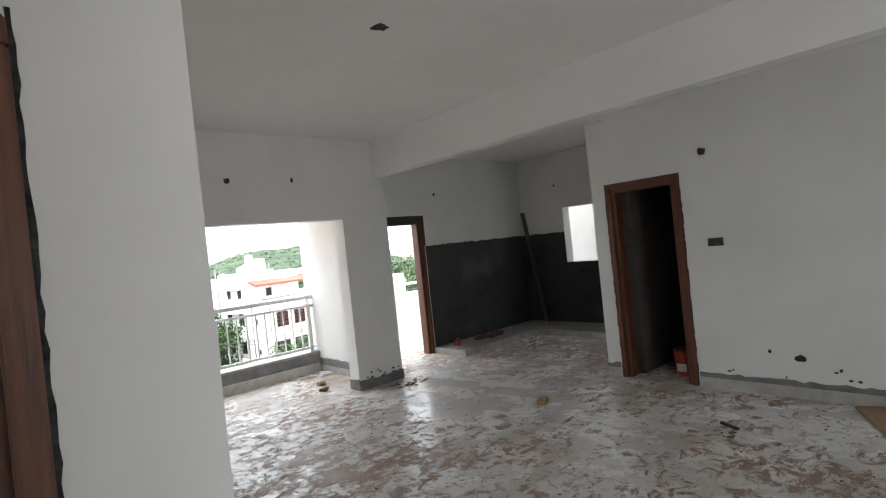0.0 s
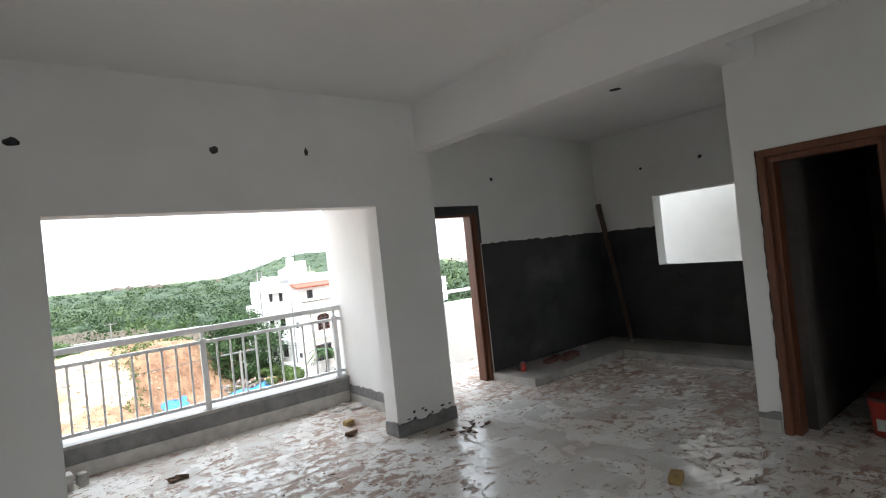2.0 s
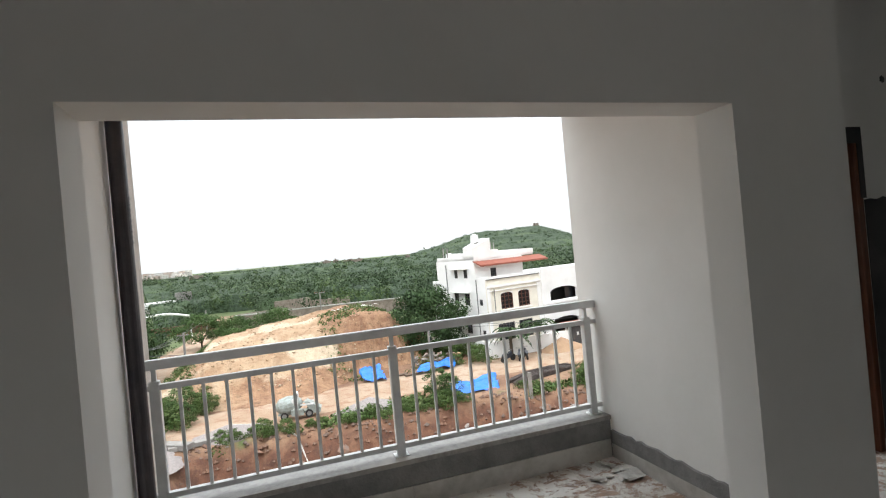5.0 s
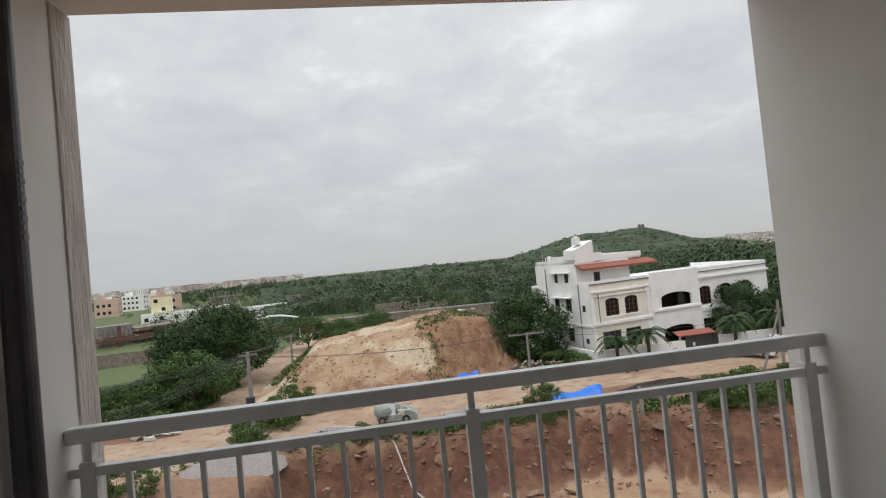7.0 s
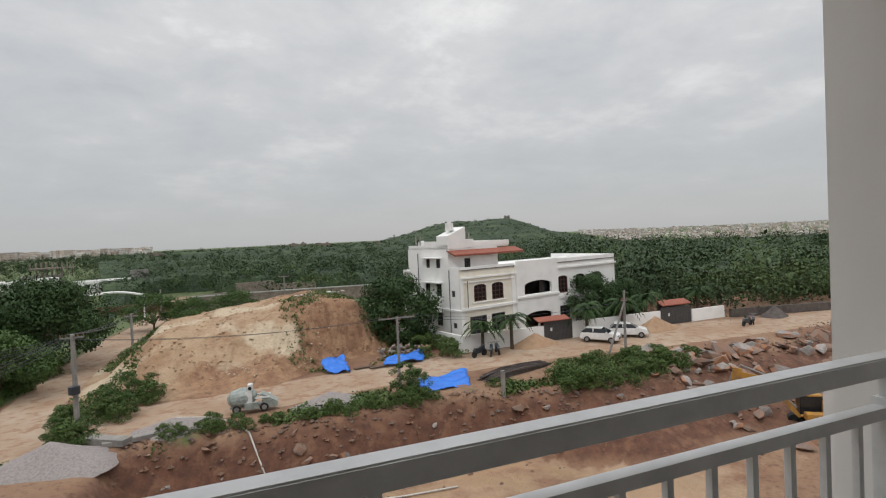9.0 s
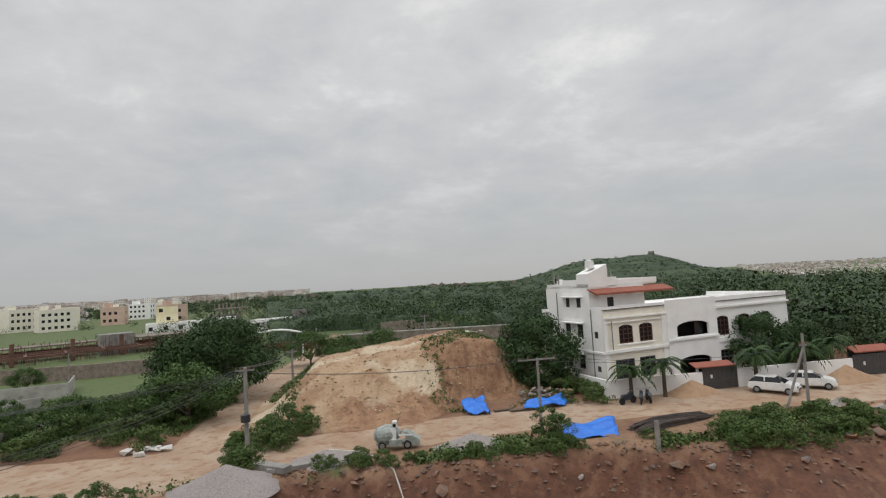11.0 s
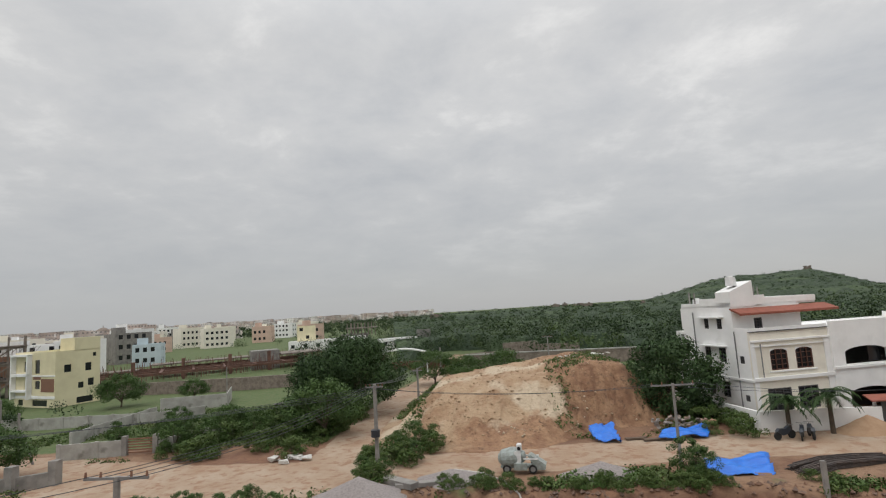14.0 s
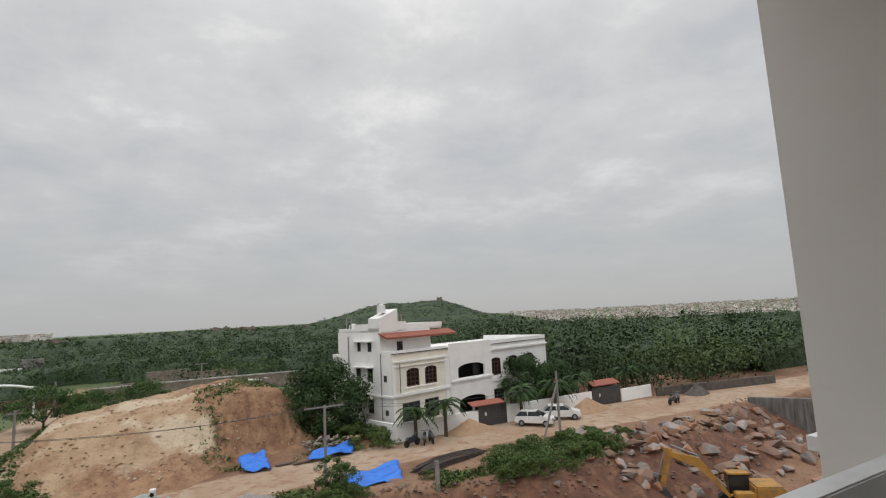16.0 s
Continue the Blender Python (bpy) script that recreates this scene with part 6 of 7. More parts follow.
def town_windows():
    """Rows of small dark windows on the walls of the far town."""
    nt = M["farcity"].node_tree
    N, L = nt.nodes.new, nt.links.new
    b = nt.nodes["Principled BSDF"]
    was = b.inputs["Base Color"].links[0].from_socket
    tc, sp = N("ShaderNodeTexCoord"), N("ShaderNodeSeparateXYZ")
    L(tc.outputs["Object"], sp.inputs[0])

    def op(kind, a, c):
        o = N("ShaderNodeMath"); o.operation = kind
        for k, v in enumerate((a, c)):
            if isinstance(v, float):
                o.inputs[k].default_value = v
            elif v is not None:
                L(v, o.inputs[k])
        return o.outputs[0]
    across = op("FRACT", op("ADD", op("MULTIPLY", sp.outputs[0], 0.31), op("MULTIPLY", sp.outputs[1], 0.24)), None)
    up = op("FRACT", op("MULTIPLY", sp.outputs[2], 0.32), None)
    dark = op("MULTIPLY", op("GREATER_THAN", across, 0.55), op("GREATER_THAN", up, 0.55))
    x = N("ShaderNodeMix"); x.data_type = "RGBA"; x.inputs[7].default_value = (0.16, 0.15, 0.15, 1)
    L(op("MULTIPLY", dark, 0.8), x.inputs[0]); L(was, x.inputs[6]); L(x.outputs[2], b.inputs["Base Color"])


town_windows()


def far_city():
    r = np.random.RandomState(5)
    bm = bmesh.new()
    vs, fs = [], []

    def add(a0, a1, d0, d1, n, hmin, hmax, wmin, wmax):
        for _ in range(n):
            a = math.radians(r.uniform(a0, a1)); d = d0 * (d1 / d0) ** r.uniform(0, 1)
            x, y = 3 + d * math.sin(a), 9 + d * math.cos(a)
            w, e, h = r.uniform(wmin, wmax), r.uniform(wmin, wmax), r.uniform(hmin, hmax) ** 1.0
            c, s = math.cos(r.uniform(0, 3)), 0
            s = math.sqrt(1 - c * c)
            n0 = len(vs)
            zb = float(land(x, y))
            for z in (zb - 3, zb + h):
                for u, v in ((-w, -e), (w, -e), (w, e), (-w, e)):
                    vs.append((x + (u * c - v * s) / 2, y + (u * s + v * c) / 2, z))
            fs.extend([(n0, n0 + 1, n0 + 5, n0 + 4), (n0 + 1, n0 + 2, n0 + 6, n0 + 5), (n0 + 2, n0 + 3, n0 + 7, n0 + 6), (n0 + 3, n0, n0 + 4, n0 + 7), (n0 + 4, n0 + 5, n0 + 6, n0 + 7)])
    add(-72, -38, 230, 420, 260, 4.0, 8.0, 6, 10)
    add(-72, -28, 420, 1100, 1500, 4, 11, 6, 13)
    add(-72, -8, 1100, 3200, 2600, 6, 17, 8, 20)
    add(-55, -35, 500, 900, 26, 12, 17, 12, 22)
    add(36.5, 78, 1500, 4000, 3600, 5, 13, 9, 20)
    ob = pydata("town", vs, fs, "farcity", None, "pale crowded low-rise town in the distance", "stuff")
    tagged(ob, category="town")
    bm.free()


far_city()

# ---- walls of the plots ----
def line_wall(name, pts, h, t, material, label, caps=0.0):
    ob = thing(name, pts[0][0], pts[0][1], G, label=label, category="wall")
    for (ax, ay), (bx, by) in zip(pts, pts[1:]):
        L0 = math.hypot(bx - ax, by - ay)
        seg = boxes("wall_run", material, ob, (0, L0, -t / 2, t / 2, -0.4, h))
        seg.matrix_basis = pose(ax - pts[0][0], ay - pts[0][1], 0, 0, 0, math.degrees(math.atan2(by - ay, bx - ax)))
        if caps:
            k = 0.0
            while k <= L0:
                p = boxes("pillar", material, seg, (k - 0.15, k + 0.15, -t / 2 - 0.06, t / 2 + 0.06, -0.4, h + caps))
                k += 3.0
    return ob


sw1 = line_wall("stone_wall", ((-4.8, 104), (10, 103.4), (25, 101), (34, 99)), 2.25, 0.5, "stonewall", "long rubble wall with a pale concrete top behind the mound")
for seg in [o for o in sw1.children]:
    boxes("coping", "palecon", seg, (0, max(v.co.x for v in seg.data.vertices), -0.32, 0.32, 2.25, 2.42), label="pale concrete coping")
line_wall("terrace_wall", ((-5.8, 118), (2.0, 121.5)), 1.35, 0.5, "stonewall", "low brown stone wall of a terrace")
line_wall("terrace_wall", ((2.0, 121.5), (9.5, 124)), 2.9, 0.5, "stonewall", "high brown stone wall of a terrace")
line_wall("terrace_wall", ((9.5, 124), (18, 123)), 2.1, 0.5, "stonewall", "brown stone wall of a terrace")
line_wall("stone_wall", ((-70, 88.5), (-53.6, 89.1), (-38.4, 89.7), (-24, 92)), 2.0, 0.4, "stonewall", "long grey rubble wall behind the plots")
line_wall("plot_wall", ((-62, 63.6), (-54.0, 64.2), (-36.9, 64.9), (-33.1, 68.2)), 1.25, 0.12, "palecon", "long pale concrete panel wall with posts", 0.06)
line_wall("plot_wall", ((-39.2, 55.8), (-39.9, 69.2)), 1.2, 0.12, "palecon", "pale concrete panel wall between two plots", 0.06)
line_wall("plot_wall", ((-41.5, 72.2), (-33.7, 74.2), (-36.8, 81.1)), 1.7, 0.12, "palecon", "pale concrete panel wall at the back of the plot")
line_wall("plot_wall", ((-58, 51.0), (-54.6, 52.8), (-51.0, 55.8)), 1.3, 0.12, "palecon", "pale concrete panel wall behind trees")
line_wall("plot_wall", ((-35.5, 50.3), (-30.4, 51.4)), 1.3, 0.12, "palecon", "pale concrete panel wall beside a small gate", 0.06)
line_wall("plot_wall", ((-27.7, 51.8), (-26.2, 52.0), (-24.0, 57.5)), 1.3, 0.12, "palecon", "pale concrete panel wall beside a small gate", 0.06)
pg = thing("plot_gate", -29.05, 51.6, G, 8, label="small rusty gate between two pillars of a plot wall", category="gate")
each("pillar", "concrete", pg, (-1.5, -1.1, -0.2, 0.2, -0.3, 1.6), (1.1, 1.5, -0.2, 0.2, -0.3, 1.6))
each("bar", "terracotta", pg, *[(-1.05, 1.05, -0.03, 0.03, 0.15 + k * 0.22, 0.27 + k * 0.22) for k in range(6)])
line_wall("plot_wall", ((-25, 69), (-19, 75)), 0.9, 0.15, "concrete", "pale concrete plot wall")
bw = line_wall("block_wall", ((-34.7, 33.0), (-34.0, 41.3), (-29.9, 43.9)), 0.95, 0.25, "concrete", "grey block wall with taller pillars")
for x, y in ((-34.0, 41.3), (-32.0, 42.6), (-29.9, 43.9)):
    boxes("pillar", "concrete", bw, (x + 34.7 - 0.3, x + 34.7 + 0.3, y - 33 - 0.3, y - 33 + 0.3, -0.4, 1.7))
gp = thing("plot_gate", -41.0, 43.6, G, 17, label="rusty barred gate between two block pillars", category="gate")
each("pillar", "concrete", gp, (-1.9, -1.4, -0.25, 0.25, -0.4, 1.9), (1.4, 1.9, -0.25, 0.25, -0.4, 1.9), (1.9, 4.6, -0.1, 0.1, -0.4, 1.4))
each("bar", "terracotta", gp, *[(-1.35, 1.35, -0.04, 0.04, 0.2 + k * 0.27, 0.3 + k * 0.27) for k in range(6)], *[(x, x + 0.08, -0.05, 0.05, 0.1, 1.75) for x in (-1.38, -0.05, 1.3)])
line_wall("stone_wall", ((53.2, 50.6), (62.0, 48.6), (70, 46.8)), 0.95, 0.4, "darkrubble", "low dark rubble wall at the end of the dirt road")
line_wall("block_wall", ((-52, 41), (-43, 42.9)), 1.0, 0.2, "concrete", "grey block wall")
bb = thing("blue_water_tank", -71, 76, G, label="blue tarpaulin shelter beside the unfinished building", category="shelter")
boxes("cover", "tarp", bb, (-2, 1.6, -1.2, 1.2, 0, 1.9), bevel=0.2)
tb = thing("steel_arch_gate", -15.6, 101.5, G, label="pale arched sign frame across the dirt track", category="arch")
bm = bmesh.new()
for k in range(12):
    f = lambda t: (-4.2 + 8.4 * t, 0, 3.5 + 0.7 * math.sin(math.pi * t))
    tube(bm, f(k / 12), f((k + 1) / 12), 0.18, n=6)
tube(bm, (-4.2, 0, 0), (-4.2, 0, 3.5), 0.13, n=6); tube(bm, (4.2, 0, 0), (4.2, 0, 3.5), 0.13, n=6)
part("frame", bm, "villa", tb)
line_wall("brick_parapet", ((-19, 107.5), (-6.5, 107)), 1.5, 0.3, "brick", "low red brick wall")

# concrete retaining wall at the end of the pit
rw = thing("retaining_wall", 56.8, 42.3, G, -58, label="ribbed grey concrete retaining wall at the edge of the pit", category="retaining wall")
boxes("wall", "ribcon", rw, (0, 22, 0, 0.5, -4.5, 0.35))
each("rib", "ribcon", rw, *[(k * 0.8, k * 0.8 + 0.22, -0.12, 0, -4.4, 0.28) for k in range(27)])


# ---- poles and wires ----
def utility_pole(x, y, h, r, label, arms=((0.35, 0.9),), strut=None, z=None):
    z = float(land(x, y)) if z is None else z
    ob = thing("utility_pole", x, y, z, label=label, category="utility pole")
    bm = bmesh.new(); tube(bm, (0, 0, -0.4), (0.03, 0, h), r, r * 0.75, n=8); part("pole", bm, "concrete", ob)
    for dz, w in arms:
        boxes("cross_arm", "steel", ob, (-w, w, -0.04, 0.04, h - dz, h - dz + 0.09))
        for k in (-1, -0.5, 0.5, 1):
            bm = bmesh.new(); tube(bm, (k * w * 0.95, 0, h - dz + 0.09), (k * w * 0.95, 0, h - dz + 0.26), 0.045, 0.03, n=6); part("insulator", bm, "terracotta", ob)
    if strut:
        bm = bmesh.new(); tube(bm, (strut, 0, -0.4), (0.0, 0, h * 0.8), r * 0.8, r * 0.7, n=8); part("strut", bm, "concrete", ob)
    return (x, y, z + h)


pA = utility_pole(-6.7, 44.6, 5.75, 0.16, "grey concrete utility pole with a coil of cable", ((0.25, 0.6),))
bm = bmesh.new(); tube(bm, (0, -0.2, 2.3), (0, -0.2, 2.75), 0.3, n=14); part("cable_coil", bm, "blackplastic", bpy.data.objects["utility_pole"], "black coil of cable")
pB = utility_pole(-6.7, 62.5, 4.8, 0.13, "slim concrete utility pole with wires", ((0.3, 0.5),))
pC = utility_pole(12.6, 43.4, 5.0, 0.11, "slim concrete utility pole with cross arm", ((0.15, 1.3),))
pD = utility_pole(32.7, 43.8, 5.2, 0.12, "leaning pair of concrete utility poles", ((0.9, 0.3),), strut=-1.9)
pE = utility_pole(-8.5, 97, 4.4, 0.16, "white concrete utility pole by the track", ())
pN = utility_pole(-10.6, 25.3, 5.7, 0.14, "concrete utility pole with two steel cross arms", ((0.1, 1.15), (1.1, 1.0)))
pF = utility_pole(-46, 55, 4.6, 0.12, "slim concrete utility pole with wires", ())
pG = utility_pole(-38.5, 49.5, 4.2, 0.12, "timber utility pole with a strut", (), strut=1.6)
pH = utility_pole(9, 92, 5.6, 0.12, "slim concrete utility pole with wires", ((0.2, 0.8),), z=G)
pI = utility_pole(-38, 82, 4.4, 0.11, "slim white pole beside the plot walls", ())


def wire(a, b, sag, r=0.012):
    cu = bpy.data.curves.new("wire", "CURVE")
    cu.dimensions, cu.bevel_depth, cu.bevel_resolution = "3D", r, 0
    sp = cu.splines.new("POLY")
    n = 14
    sp.points.add(n - 1)
    for k in range(n):
        t = k / (n - 1)
        sp.points[k].co = (*[a[i] + (b[i] - a[i]) * t - (sag * 4 * t * (1 - t) if i == 2 else 0) for i in range(3)], 1)
    cu.materials.append(M["blackplastic"])
    return tagged(new("wire", cu), "thin dark overhead wire between poles", "wire", "overhead wires")


for k in (-1, -0.4, 0.4, 1):
    wire((pA[0] + k * 0.5, pA[1], pA[2] - 0.1), (pN[0] + k, pN[1], pN[2]), 0.5)
    wire((pA[0] + k * 0.5, pA[1], pA[2]), (pB[0] + k * 0.4, pB[1], pB[2] - 0.1), 0.3)
    wire((pA[0] + k * 0.3, pA[1], pA[2] - 0.4 - k * 0.2), (-46, 36 + 2 * k, G + 4.6), 0.7)
for k in (-1, 1):
    wire((pC[0] + k * 1.2, pC[1], pC[2]), (-6.7, 44.6, pA[2] - 0.3), 0.5)
    wire((pC[0] + k * 1.2, pC[1], pC[2]), (32.7, 43.8, pD[2] - 0.9), 0.6)
    wire((pB[0], pB[1], pB[2] - 0.1), (pE[0] + k, pE[1], pE[2] - 0.1), 0.4)
    wire((pN[0] + k, pN[1], pN[2]), (-30, 8, G + 7), 0.5)


# ---- vehicles ----
def wheel(parent, x, y, r, w):
    bm = bmesh.new(); tube(bm, (x, y - w / 2, r), (x, y + w / 2, r), r, n=16); wh = part("wheel", bm, "tyre", parent)
    bm = bmesh.new(); tube(bm, (x, y - w / 2 - 0.01, r), (x, y + w / 2 + 0.01, r), r * 0.6, n=12); part("rim", bm, "steel", wh)


def car_base():
    ob = thing("car", 0, 0, 0, label="white hatchback parked beside the compound wall", category="car", group="parked cars")
    side = [(-1.95, 0.3), (-1.95, 0.75), (-1.85, 0.95), (-0.95, 1.0), (1.1, 1.0), (1.75, 0.88), (1.97, 0.7), (1.97, 0.3)]
    bm = bmesh.new(); prism(bm, side, "y", -0.83, 0.83)
    bmesh.ops.bevel(bm, geom=[e for e in bm.edges], offset=0.07, segments=2, affect="EDGES")
    part("body", bm, "white", ob)
    bm = bmesh.new()
    lo = [bm.verts.new(p) for p in ((-1.85, -0.76, 0.98), (1.05, -0.76, 0.98), (1.05, 0.76, 0.98), (-1.85, 0.76, 0.98))]
    hi = [bm.verts.new(p) for p in ((-1.35, -0.60, 1.42), (0.2, -0.60, 1.42), (0.2, 0.60, 1.42), (-1.35, 0.60, 1.42))]
    for k in range(4):
        bm.faces.new((lo[k], lo[(k + 1) % 4], hi[(k + 1) % 4], hi[k]))
    bm.faces.new(hi); bm.faces.new(lo[::-1])
    part("window", bm, "glassdark", ob, "dark glazing")
    boxes("roof", "white", ob, (-1.42, 0.26, -0.63, 0.63, 1.41, 1.47), (-0.62, -0.52, -0.73, -0.62, 1.0, 1.44), (-0.62, -0.52, 0.62, 0.73, 1.0, 1.44), bevel=0.02)
    for y in (-0.6, 0.6):
        boxes("headlight", "steel", ob, (1.88, 1.99, y - 0.17, y + 0.17, 0.66, 0.8))
        boxes("mirror", "white", ob, (0.75, 0.92, y * 1.5 - 0.06, y * 1.5 + 0.06, 1.0, 1.14))
    boxes("grille", "blackplastic", ob, (1.93, 2.0, -0.45, 0.45, 0.4, 0.58))
    for x in (-1.2, 1.25):
        for y in (-0.78, 0.78):
            wheel(ob, x, y, 0.31, 0.2)
    return ob


car = car_base()
copy_thing(car, pose(37.2, 48.6, float(land(37.2, 48.6)) + 0.02, 0, 0, -38) @ Matrix.Diagonal((0.9, 0.9, 0.9, 1)))["label"] = "white hatchback parked behind another car at the wall"
car.matrix_world = pose(33.6, 48.2, float(land(33.6, 48.2)) + 0.02, 0, 0, -52) @ Matrix.Diagonal((0.9, 0.9, 0.9, 1))

for k, (x, y, rz) in enumerate(((21.4, 48.9, 20), (22.5, 48.8, 60), (23.2, 49.0, 75), (50.2, 46.2, 10), (51.6, 46.6, 40))):
    mb = thing("motorcycle", x, y, float(land(x, y)), rz, label="dark motorcycle parked at the roadside", category="motorcycle", group="motorcycles")
    for wx in (-0.6, 0.6):
        bm = bmesh.new(); tube(bm, (wx, -0.05, 0.29), (wx, 0.05, 0.29), 0.29, n=14); part("wheel", bm, "tyre", mb)
    bm = bmesh.new(); prism(bm, [(-0.7, 0.6), (-0.5, 0.78), (0.05, 0.74), (0.35, 0.9), (0.5, 0.7), (0.2, 0.35), (-0.25, 0.3)], "y", -0.12, 0.12); part("body", bm, "blackplastic", mb)
    bm = bmesh.new(); tube(bm, (0.6, 0, 0.29), (0.42, 0, 0.95), 0.03, n=6); tube(bm, (0.42, -0.33, 1.0), (0.42, 0.33, 1.0), 0.02, n=6); part("handlebar", bm, "steel", mb)

# concrete mixer machine
mx = thing("concrete_mixer", 2.9, 43.4, float(land(2.9, 43.4)) + 0.05, -8, label="grey-green concrete mixer machine on wheels beside the road", category="concrete mixer")
bm = bmesh.new()
for (x0, r0), (x1, r1) in zip(((-2.1, 0.35), (-1.7, 0.78), (-0.9, 0.92), (-0.3, 0.85)), ((-1.7, 0.78), (-0.9, 0.92), (-0.3, 0.85), (0.4, 0.4))):
    tube(bm, (x0, 0, 1.15 + (x0 + 2) * 0.12), (x1, 0, 1.15 + (x1 + 2) * 0.12), r0, r1, n=16)
part("drum", bm, "mixgrey", mx)
boxes("chassis", "mixgrey", mx, (-1.9, 1.7, -0.5, 0.5, 0.42, 0.6), (-0.6, 0.6, -0.95, -0.55, 0.35, 0.95), bevel=0.02)
boxes("cabin_frame", "white", mx, (-0.5, 0.1, -0.8, -0.72, 0.6, 2.0), (-0.3, 0.15, -0.55, 0.1, 1.9, 2.55), bevel=0.05)
bm = bmesh.new(); tube(bm, (-0.08, -0.62, 2.2), (-0.08, -0.52, 2.2), 0.17, n=14); part("round_lamp", bm, "glassdark", mx)
bm = bmesh.new(); prism(bm, [(0.7, 1.5), (0.95, 1.6), (2.3, 0.75), (2.2, 0.3), (1.4, 0.3)], "y", -0.55, 0.55); part("loading_bucket", bm, "mixgrey", mx)
each("arm", "white", mx, (0.3, 1.6, -0.62, -0.56, 1.2, 1.36), (0.3, 1.6, 0.56, 0.62, 1.2, 1.36))
for x in (-1.3, 1.1):
    for y in (-0.55, 0.55):
        wheel(mx, x, y, 0.38, 0.24)

mx.matrix_world = mx.matrix_world @ Matrix.Diagonal((0.68, 0.68, 0.68, 1))
# excavator
EZ = float(land(37.4, 31.0))
ex = thing("excavator", 37.4, 31.0, EZ, 140, label="dusty yellow tracked excavator working among broken rocks in the pit", category="excavator")
ex.matrix_world = ex.matrix_world @ Matrix.Diagonal((0.85, 0.85, 0.85, 1))
for y in (-1.15, 1.15):
    bm = bmesh.new()
    prism(bm, [(-1.9, 0.25), (-1.6, 0.02), (1.6, 0.02), (1.9, 0.25), (1.9, 0.6), (1.6, 0.82), (-1.6, 0.82), (-1.9, 0.6)], "y", y - 0.28, y + 0.28)
    tr = part("track", bm, "tyre", ex)
    bm = bmesh.new()
    for k in range(7):
        tube(bm, (-1.5 + k * 0.5, y - 0.31, 0.3), (-1.5 + k * 0.5, y + 0.31, 0.3), 0.16, n=10)
    part("roller", bm, "gate", tr)
body = thing("upper_body", 0, 0, 0)
body.parent = ex
boxes("counterweight", "excyellow", body, (-2.3, -0.2, -1.2, 1.2, 0.95, 2.0), bevel=0.12)
boxes("turntable", "gate", body, (-0.9, 0.9, -0.8, 0.8, 0.8, 0.97))
boxes("cab", "glassdark", body, (-0.25, 1.25, -1.2, -0.25, 0.95, 2.5), bevel=0.06, label="dark glazed cab")
boxes("cab_frame", "excyellow", body, (-0.3, 1.3, -1.25, -0.2, 2.5, 2.62), (1.2, 1.3, -1.25, -1.15, 0.95, 2.5), (-0.3, -0.2, -1.25, -1.15, 0.95, 2.5), (-0.3, 1.3, -1.25, -1.2, 0.95, 1.4), bevel=0.02)
boxes("engine_side", "excyellow", body, (-0.2, 1.2, 0.3, 1.2, 0.95, 1.5), bevel=0.06)
bm = bmesh.new(); prism(bm, [(0.9, 1.2), (1.3, 1.1), (3.3, 3.9), (5.9, 4.5), (5.9, 4.15), (3.5, 3.2), (1.5, 0.95)], "y", -0.05, 0.3); part("boom", bm, "excyellow", ex)
bm = bmesh.new(); prism(bm, [(5.3, 4.6), (5.9, 4.7), (6.5, 1.6), (6.2, 1.5)], "y", -0.0, 0.25); part("stick", bm, "excyellow", ex)
bm = bmesh.new(); prism(bm, [(6.1, 1.7), (6.8, 1.6), (6.7, 0.6), (6.0, 0.35), (5.6, 0.9)], "y", -0.35, 0.6); part("bucket", bm, "gate", ex)
bm = bmesh.new()
tube(bm, (1.6, 0.12, 1.7), (3.2, 0.12, 3.3), 0.09, n=8); tube(bm, (3.5, 0.12, 4.1), (5.4, 0.12, 4.9), 0.08, n=8); tube(bm, (5.9, 0.12, 4.4), (6.7, 0.12, 2.1), 0.07, n=8)
part("hydraulic_ram", bm, "steel", ex)


# ---- tarpaulins, rocks, rubble ----
def tarp(name, corners, seed, label, n=14):
    rnd = np.random.RandomState(seed)
    c = [Vector(p) for p in corners]
    vs, fs = [], []
    nz = rnd.uniform(-1, 1, (n + 1, n + 1))
    for j in range(n + 1):
        for i in range(n + 1):
            u, v = i / n, j / n
            p = (c[0] * (1 - u) + c[1] * u) * (1 - v) + (c[3] * (1 - u) + c[2] * u) * v
            fold = 0.10 * math.sin(9 * u + 4 * v + seed) + 0.06 * math.sin(17 * v + 3 * u)
            edge = 0.12 * nz[j, i] if i in (0, n) or j in (0, n) else 0
            vs.append((p.x + edge, p.y + edge * 0.6, p.z + 0.15 + fold + 0.05 * nz[j, i]))
    for j in range(n):
        for i in range(n):
            a = j * (n + 1) + i
            fs.append((a, a + 1, a + n + 2, a + n + 1))
    ob = pydata(name, vs, fs, "tarp", None, label, smooth=True)
    s = ob.modifiers.new("thick", "SOLIDIFY"); s.thickness = 0.02
    return tagged(ob, category="tarpaulin")


tarp("tarpaulin", ((8.6, 49.8, G + 0.05), (10.4, 49.4, G + 0.05), (10.3, 52.0, G + 0.75), (8.5, 52.3, G + 0.7)), 1, "bright blue tarpaulin spread at the foot of the mound")
tarp("tarpaulin", ((13.0, 49.4, G + 0.15), (16.6, 49.8, G + 0.15), (17.3, 51.6, G + 0.5), (13.6, 50.6, G + 0.5)), 2, "crumpled blue tarpaulin beside the dirt road")
tarp("tarpaulin", ((13.5, 41.0, G + 0.0), (17.0, 41.3, G + 0.0), (18.0, 44.0, G + 0.35), (14.0, 43.6, G + 0.3)), 3, "blue tarpaulin hanging over the edge of the pit")
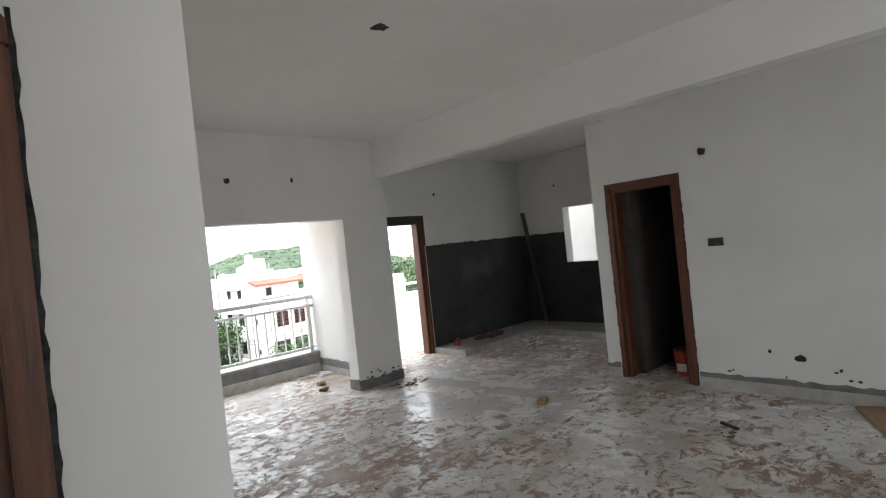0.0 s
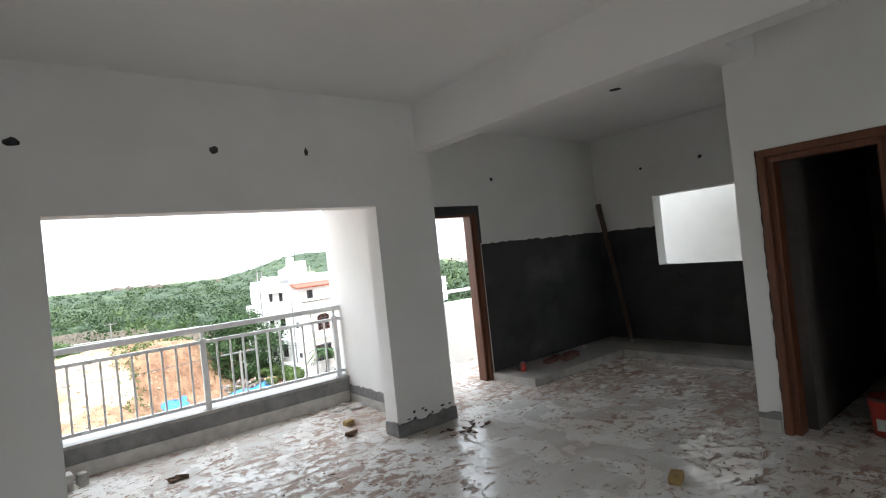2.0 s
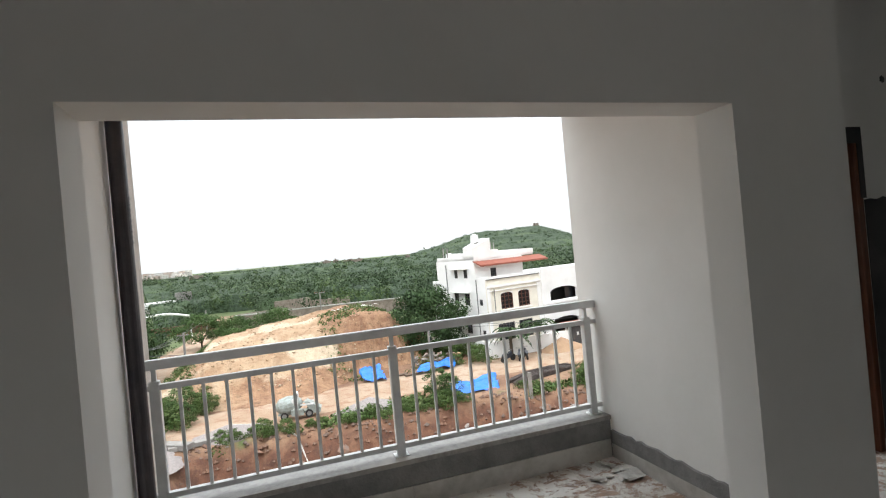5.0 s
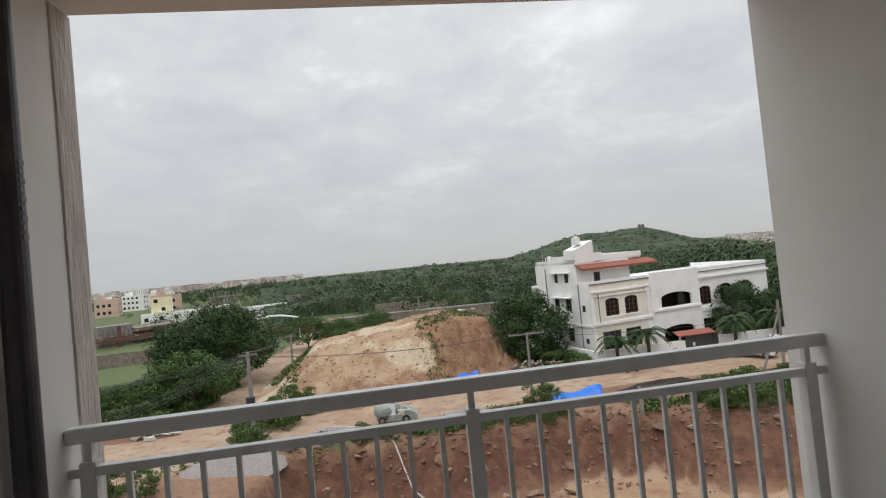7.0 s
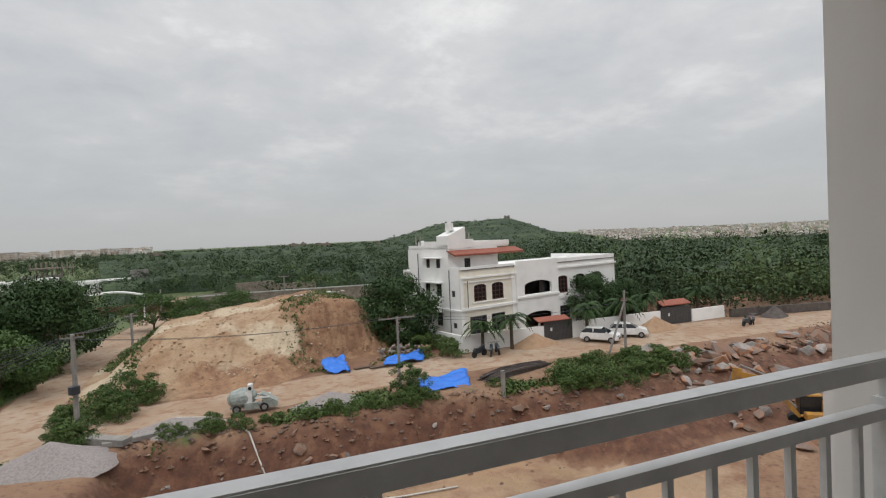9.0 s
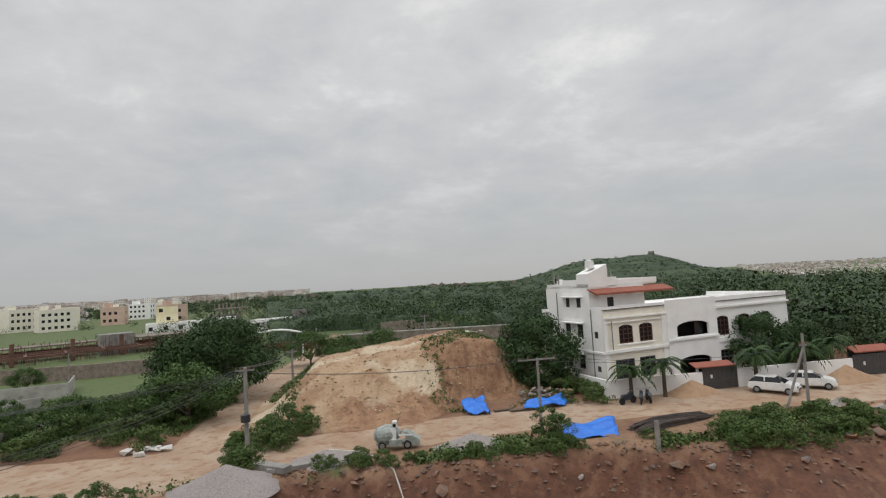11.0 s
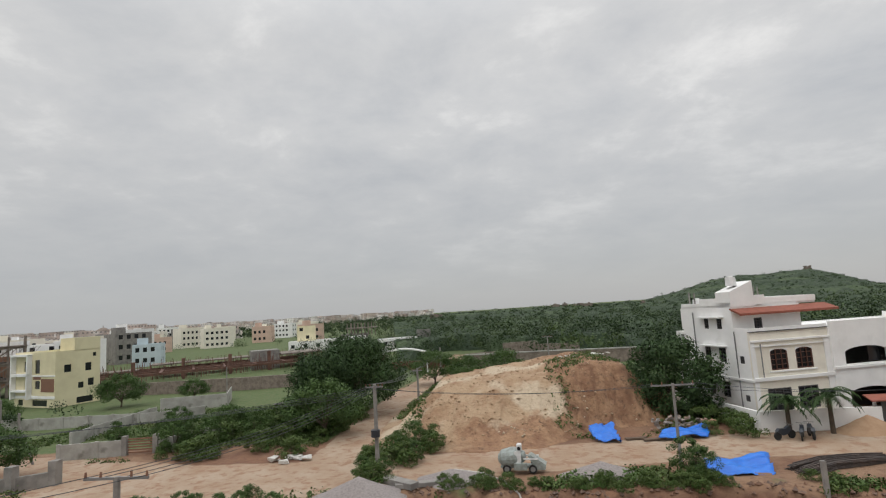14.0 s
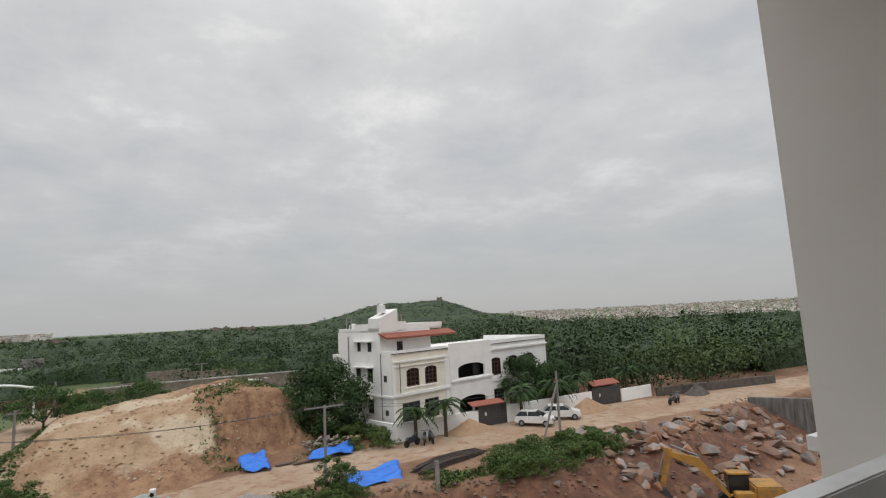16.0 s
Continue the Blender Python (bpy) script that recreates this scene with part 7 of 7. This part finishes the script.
rb = thing("bar_bundle", 21.6, 43.0, G, 12, label="bundle of dark reinforcement bars lying at the roadside", category="steel bars")
rnd = random.Random(71)
bm = bmesh.new()
for k in range(90):
    y0, z0 = rnd.uniform(-0.75, 0.75), rnd.uniform(0.05, 0.42)
    xs = [-3.1 + rnd.uniform(-0.5, 0.4), -1.0, 1.1, 3.1 + rnd.uniform(-0.5, 0.5)]
    ys = [y0 * rnd.uniform(0.8, 1.3) - 0.5, y0, y0 + rnd.uniform(-0.15, 0.15), y0 * 0.6 + rnd.uniform(-0.2, 0.4)]
    for j in range(3):
        tube(bm, (xs[j], ys[j], z0 - 0.12 * (j == 0)), (xs[j + 1], ys[j + 1], z0 - 0.2 * (j == 2)), 0.035, n=4)
part("bar", bm, "darksteel", rb, kind="stuff")
for dx in (0, 1.2):
    block("plank", 11.6 + dx, 50.3 - dx * 0.4, G + 0.08, 8, 1.6, 0.4, 0.1, "pole", "dark planks lying beside the road", "plank")
bits("rubble_sack", -14.0, 48.0, float(land(-14.0, 48.0)), 12, 0.7, 0.5, "paper", 31, "white sacks dumped at the roadside", "sacks", 0.8)
bits("rubble_pile", 11.0, 63.5, mound_z(11.0, 63.5), 14, 0.8, 0.35, "paper", 32, "pale rubble on top of the mound", "rubble", 0.7)
bits("rubble_pile", 9.0, 62.0, mound_z(9.0, 62.0), 12, 0.6, 0.3, "paper", 33, "pale rubble on top of the mound", "rubble", 0.7)
sw = thing("stone_stack", 15.6, 52.6, G, 5, label="low dry wall of grey stones beside the tarpaulin", category="stone wall")
rnd = random.Random(44)
bm = bmesh.new()
for k in range(60):
    s = rnd.uniform(0.16, 0.3)
    c = (rnd.uniform(-2.2, 2.4), rnd.uniform(-0.2, 0.2), 0.15 + rnd.uniform(0, 0.9))
    pts = [bm.verts.new((c[0] + rnd.uniform(-s, s), c[1] + rnd.uniform(-s, s), c[2] + rnd.uniform(-s, s) * 0.6)) for _ in range(9)]
    h = bmesh.ops.convex_hull(bm, input=pts)
    bmesh.ops.delete(bm, geom=[g for g in h["geom_interior"] if isinstance(g, bmesh.types.BMVert)], context="VERTS")
part("stones", bm, "rock", sw, kind="stuff")

hose = bpy.data.curves.new("hose", "CURVE")
hose.dimensions, hose.bevel_depth = "3D", 0.05
sp = hose.splines.new("POLY")
hp = [(-1.5, 44.2), (0.5, 43.2), (1.8, 41.5), (2.6, 39.8), (3.4, 38.2), (4.8, 36.6), (7.0, 35.6), (10, 34.8), (13, 34.5)]
sp.points.add(len(hp) - 1)
for k, (x, y) in enumerate(hp):
    sp.points[k].co = (x, y, float(land(x, y)) + 0.08, 1)
hose.materials.append(M["skirt"])
tagged(new("hose", hose), "pale hose lying down the bank of the pit", "hose")
block("marker_post", 18.2, 38.6, float(land(18.2, 38.6)) - 0.4, 0, 0.22, 0.2, 2.0, "concrete", "pale concrete stub post on the bank", "post")
block("broken_slab", -4.6, 41.6, float(land(-4.6, 41.6)), -35, 2.6, 0.7, 0.35, "concrete", "broken concrete slab at the edge of the pit", "slab")
block("broken_slab", -3.0, 41.4, float(land(-3.0, 41.4)), 10, 3.6, 0.5, 0.25, "concrete", "broken concrete kerb at the edge of the pit", "slab")

# boulders: a few base shapes, then copies that share the meshes
rocks = [blob("boulder", 0, 0, 0, 1.0, "rock" if k % 2 else "redrock", 200 + k, label="angular granite boulder in the pit" if k % 2 else "boulder stained by red earth", category="boulder", group="boulders", squash=(0.6, 0.75, 0.5, 0.65)[k % 4]) for k in range(8)]
rnd = random.Random(99)
spots = []
for _ in range(200):
    spots.append((rnd.uniform(31, 56), rnd.uniform(32.5, 41), rnd.uniform(0.35, 1.15)))
for _ in range(85):
    x = rnd.uniform(-3, 34)
    e = float(np.interp(x, [p[0] for p in PIT], [p[1] for p in PIT]))
    spots.append((x, e - rnd.uniform(0.4, 3.6), 0.16 + 0.42 * rnd.random() ** 2))
spots += [(33.0, 41.4, 1.3), (33.3, 39.3, 1.25), (35.6, 40.2, 1.1), (31.5, 37.0, 1.1), (29.5, 37.2, 0.9), (34.5, 38.6, 1.2), (30.8, 30.3, 0.9), (33.5, 29.6, 0.8), (38, 27, 0.9), (42, 27.5, 1.2), (45, 30, 1.3), (5.5, 38.0, 0.75), (8.6, 36.9, 0.5), (9.2, 36.4, 0.45)]
for k, (x, y, s) in enumerate(spots):
    if math.hypot(x - 37.4, y - 31.0) < 2.9 or (27 < x < 36 and y < 29):
        continue
    m = pose(x, y, float(land(x, y)) + s * 0.25, rnd.uniform(-25, 25), rnd.uniform(-25, 25), rnd.uniform(0, 360)) @ Matrix.Diagonal((s, s * rnd.uniform(0.7, 1.1), s * rnd.uniform(0.7, 1.1), 1))
    if k < len(rocks):
        rocks[k].matrix_world = m
    else:
        copy_thing(rocks[k % len(rocks)], m)

r = np.random.RandomState(51)
n = 1100
x, y = r.uniform(-7, 17.5, n), r.uniform(48, 66, n)
z = mound_many(x, y)
k = z > G + 0.4
x, y, z, n = x[k], y[k], z[k], int(k.sum())
s = r.uniform(0.04, 0.17, n)
oc = np.array([(1, 0, 0), (0, 1, 0), (-1, 0, 0), (0, -1, 0), (0, 0, 0.8), (0, 0, -0.8)])
V = (np.stack([x, y, z], 1)[:, None] + oc[None] * s[:, None, None] * r.uniform(0.6, 1.3, (n, 6, 1))).reshape(-1, 3)
F = (np.array([(0, 1, 4), (1, 2, 4), (2, 3, 4), (3, 0, 4), (1, 0, 5), (2, 1, 5), (3, 2, 5), (0, 3, 5)])[None] + (np.arange(n) * 6)[:, None, None]).reshape(-1, 3)
tagged(pydata("clods", V, F, "mound", None, "clods of earth lying on the mound", "stuff"), category="earth")

# small stones over the slopes of the pit
r = np.random.RandomState(50)
n = 1300
x = r.uniform(-4, 58, n)
e = np.interp(x, [p[0] for p in PIT], [p[1] for p in PIT])
y = e - np.abs(r.normal(0, 1, n)) * np.where(x > 34, 5.0, 2.2) + 0.5
z = land(x, y)
s = r.uniform(0.05, 0.2, n)
c = np.stack([x, y, z], 1)
oc = np.array([(1, 0, 0), (0, 1, 0), (-1, 0, 0), (0, -1, 0), (0, 0, 0.8), (0, 0, -0.8)])
V = (c[:, None] + oc[None] * s[:, None, None] * r.uniform(0.6, 1.3, (n, 6, 1))).reshape(-1, 3)
F = (np.array([(0, 1, 4), (1, 2, 4), (2, 3, 4), (3, 0, 4), (1, 0, 5), (2, 1, 5), (3, 2, 5), (0, 3, 5)])[None] + (np.arange(n) * 6)[:, None, None]).reshape(-1, 3)
tagged(pydata("rubble", V.tolist(), F.tolist(), "redrock", None, "small stones and rubble on the slopes of the pit", "stuff"), category="rubble")
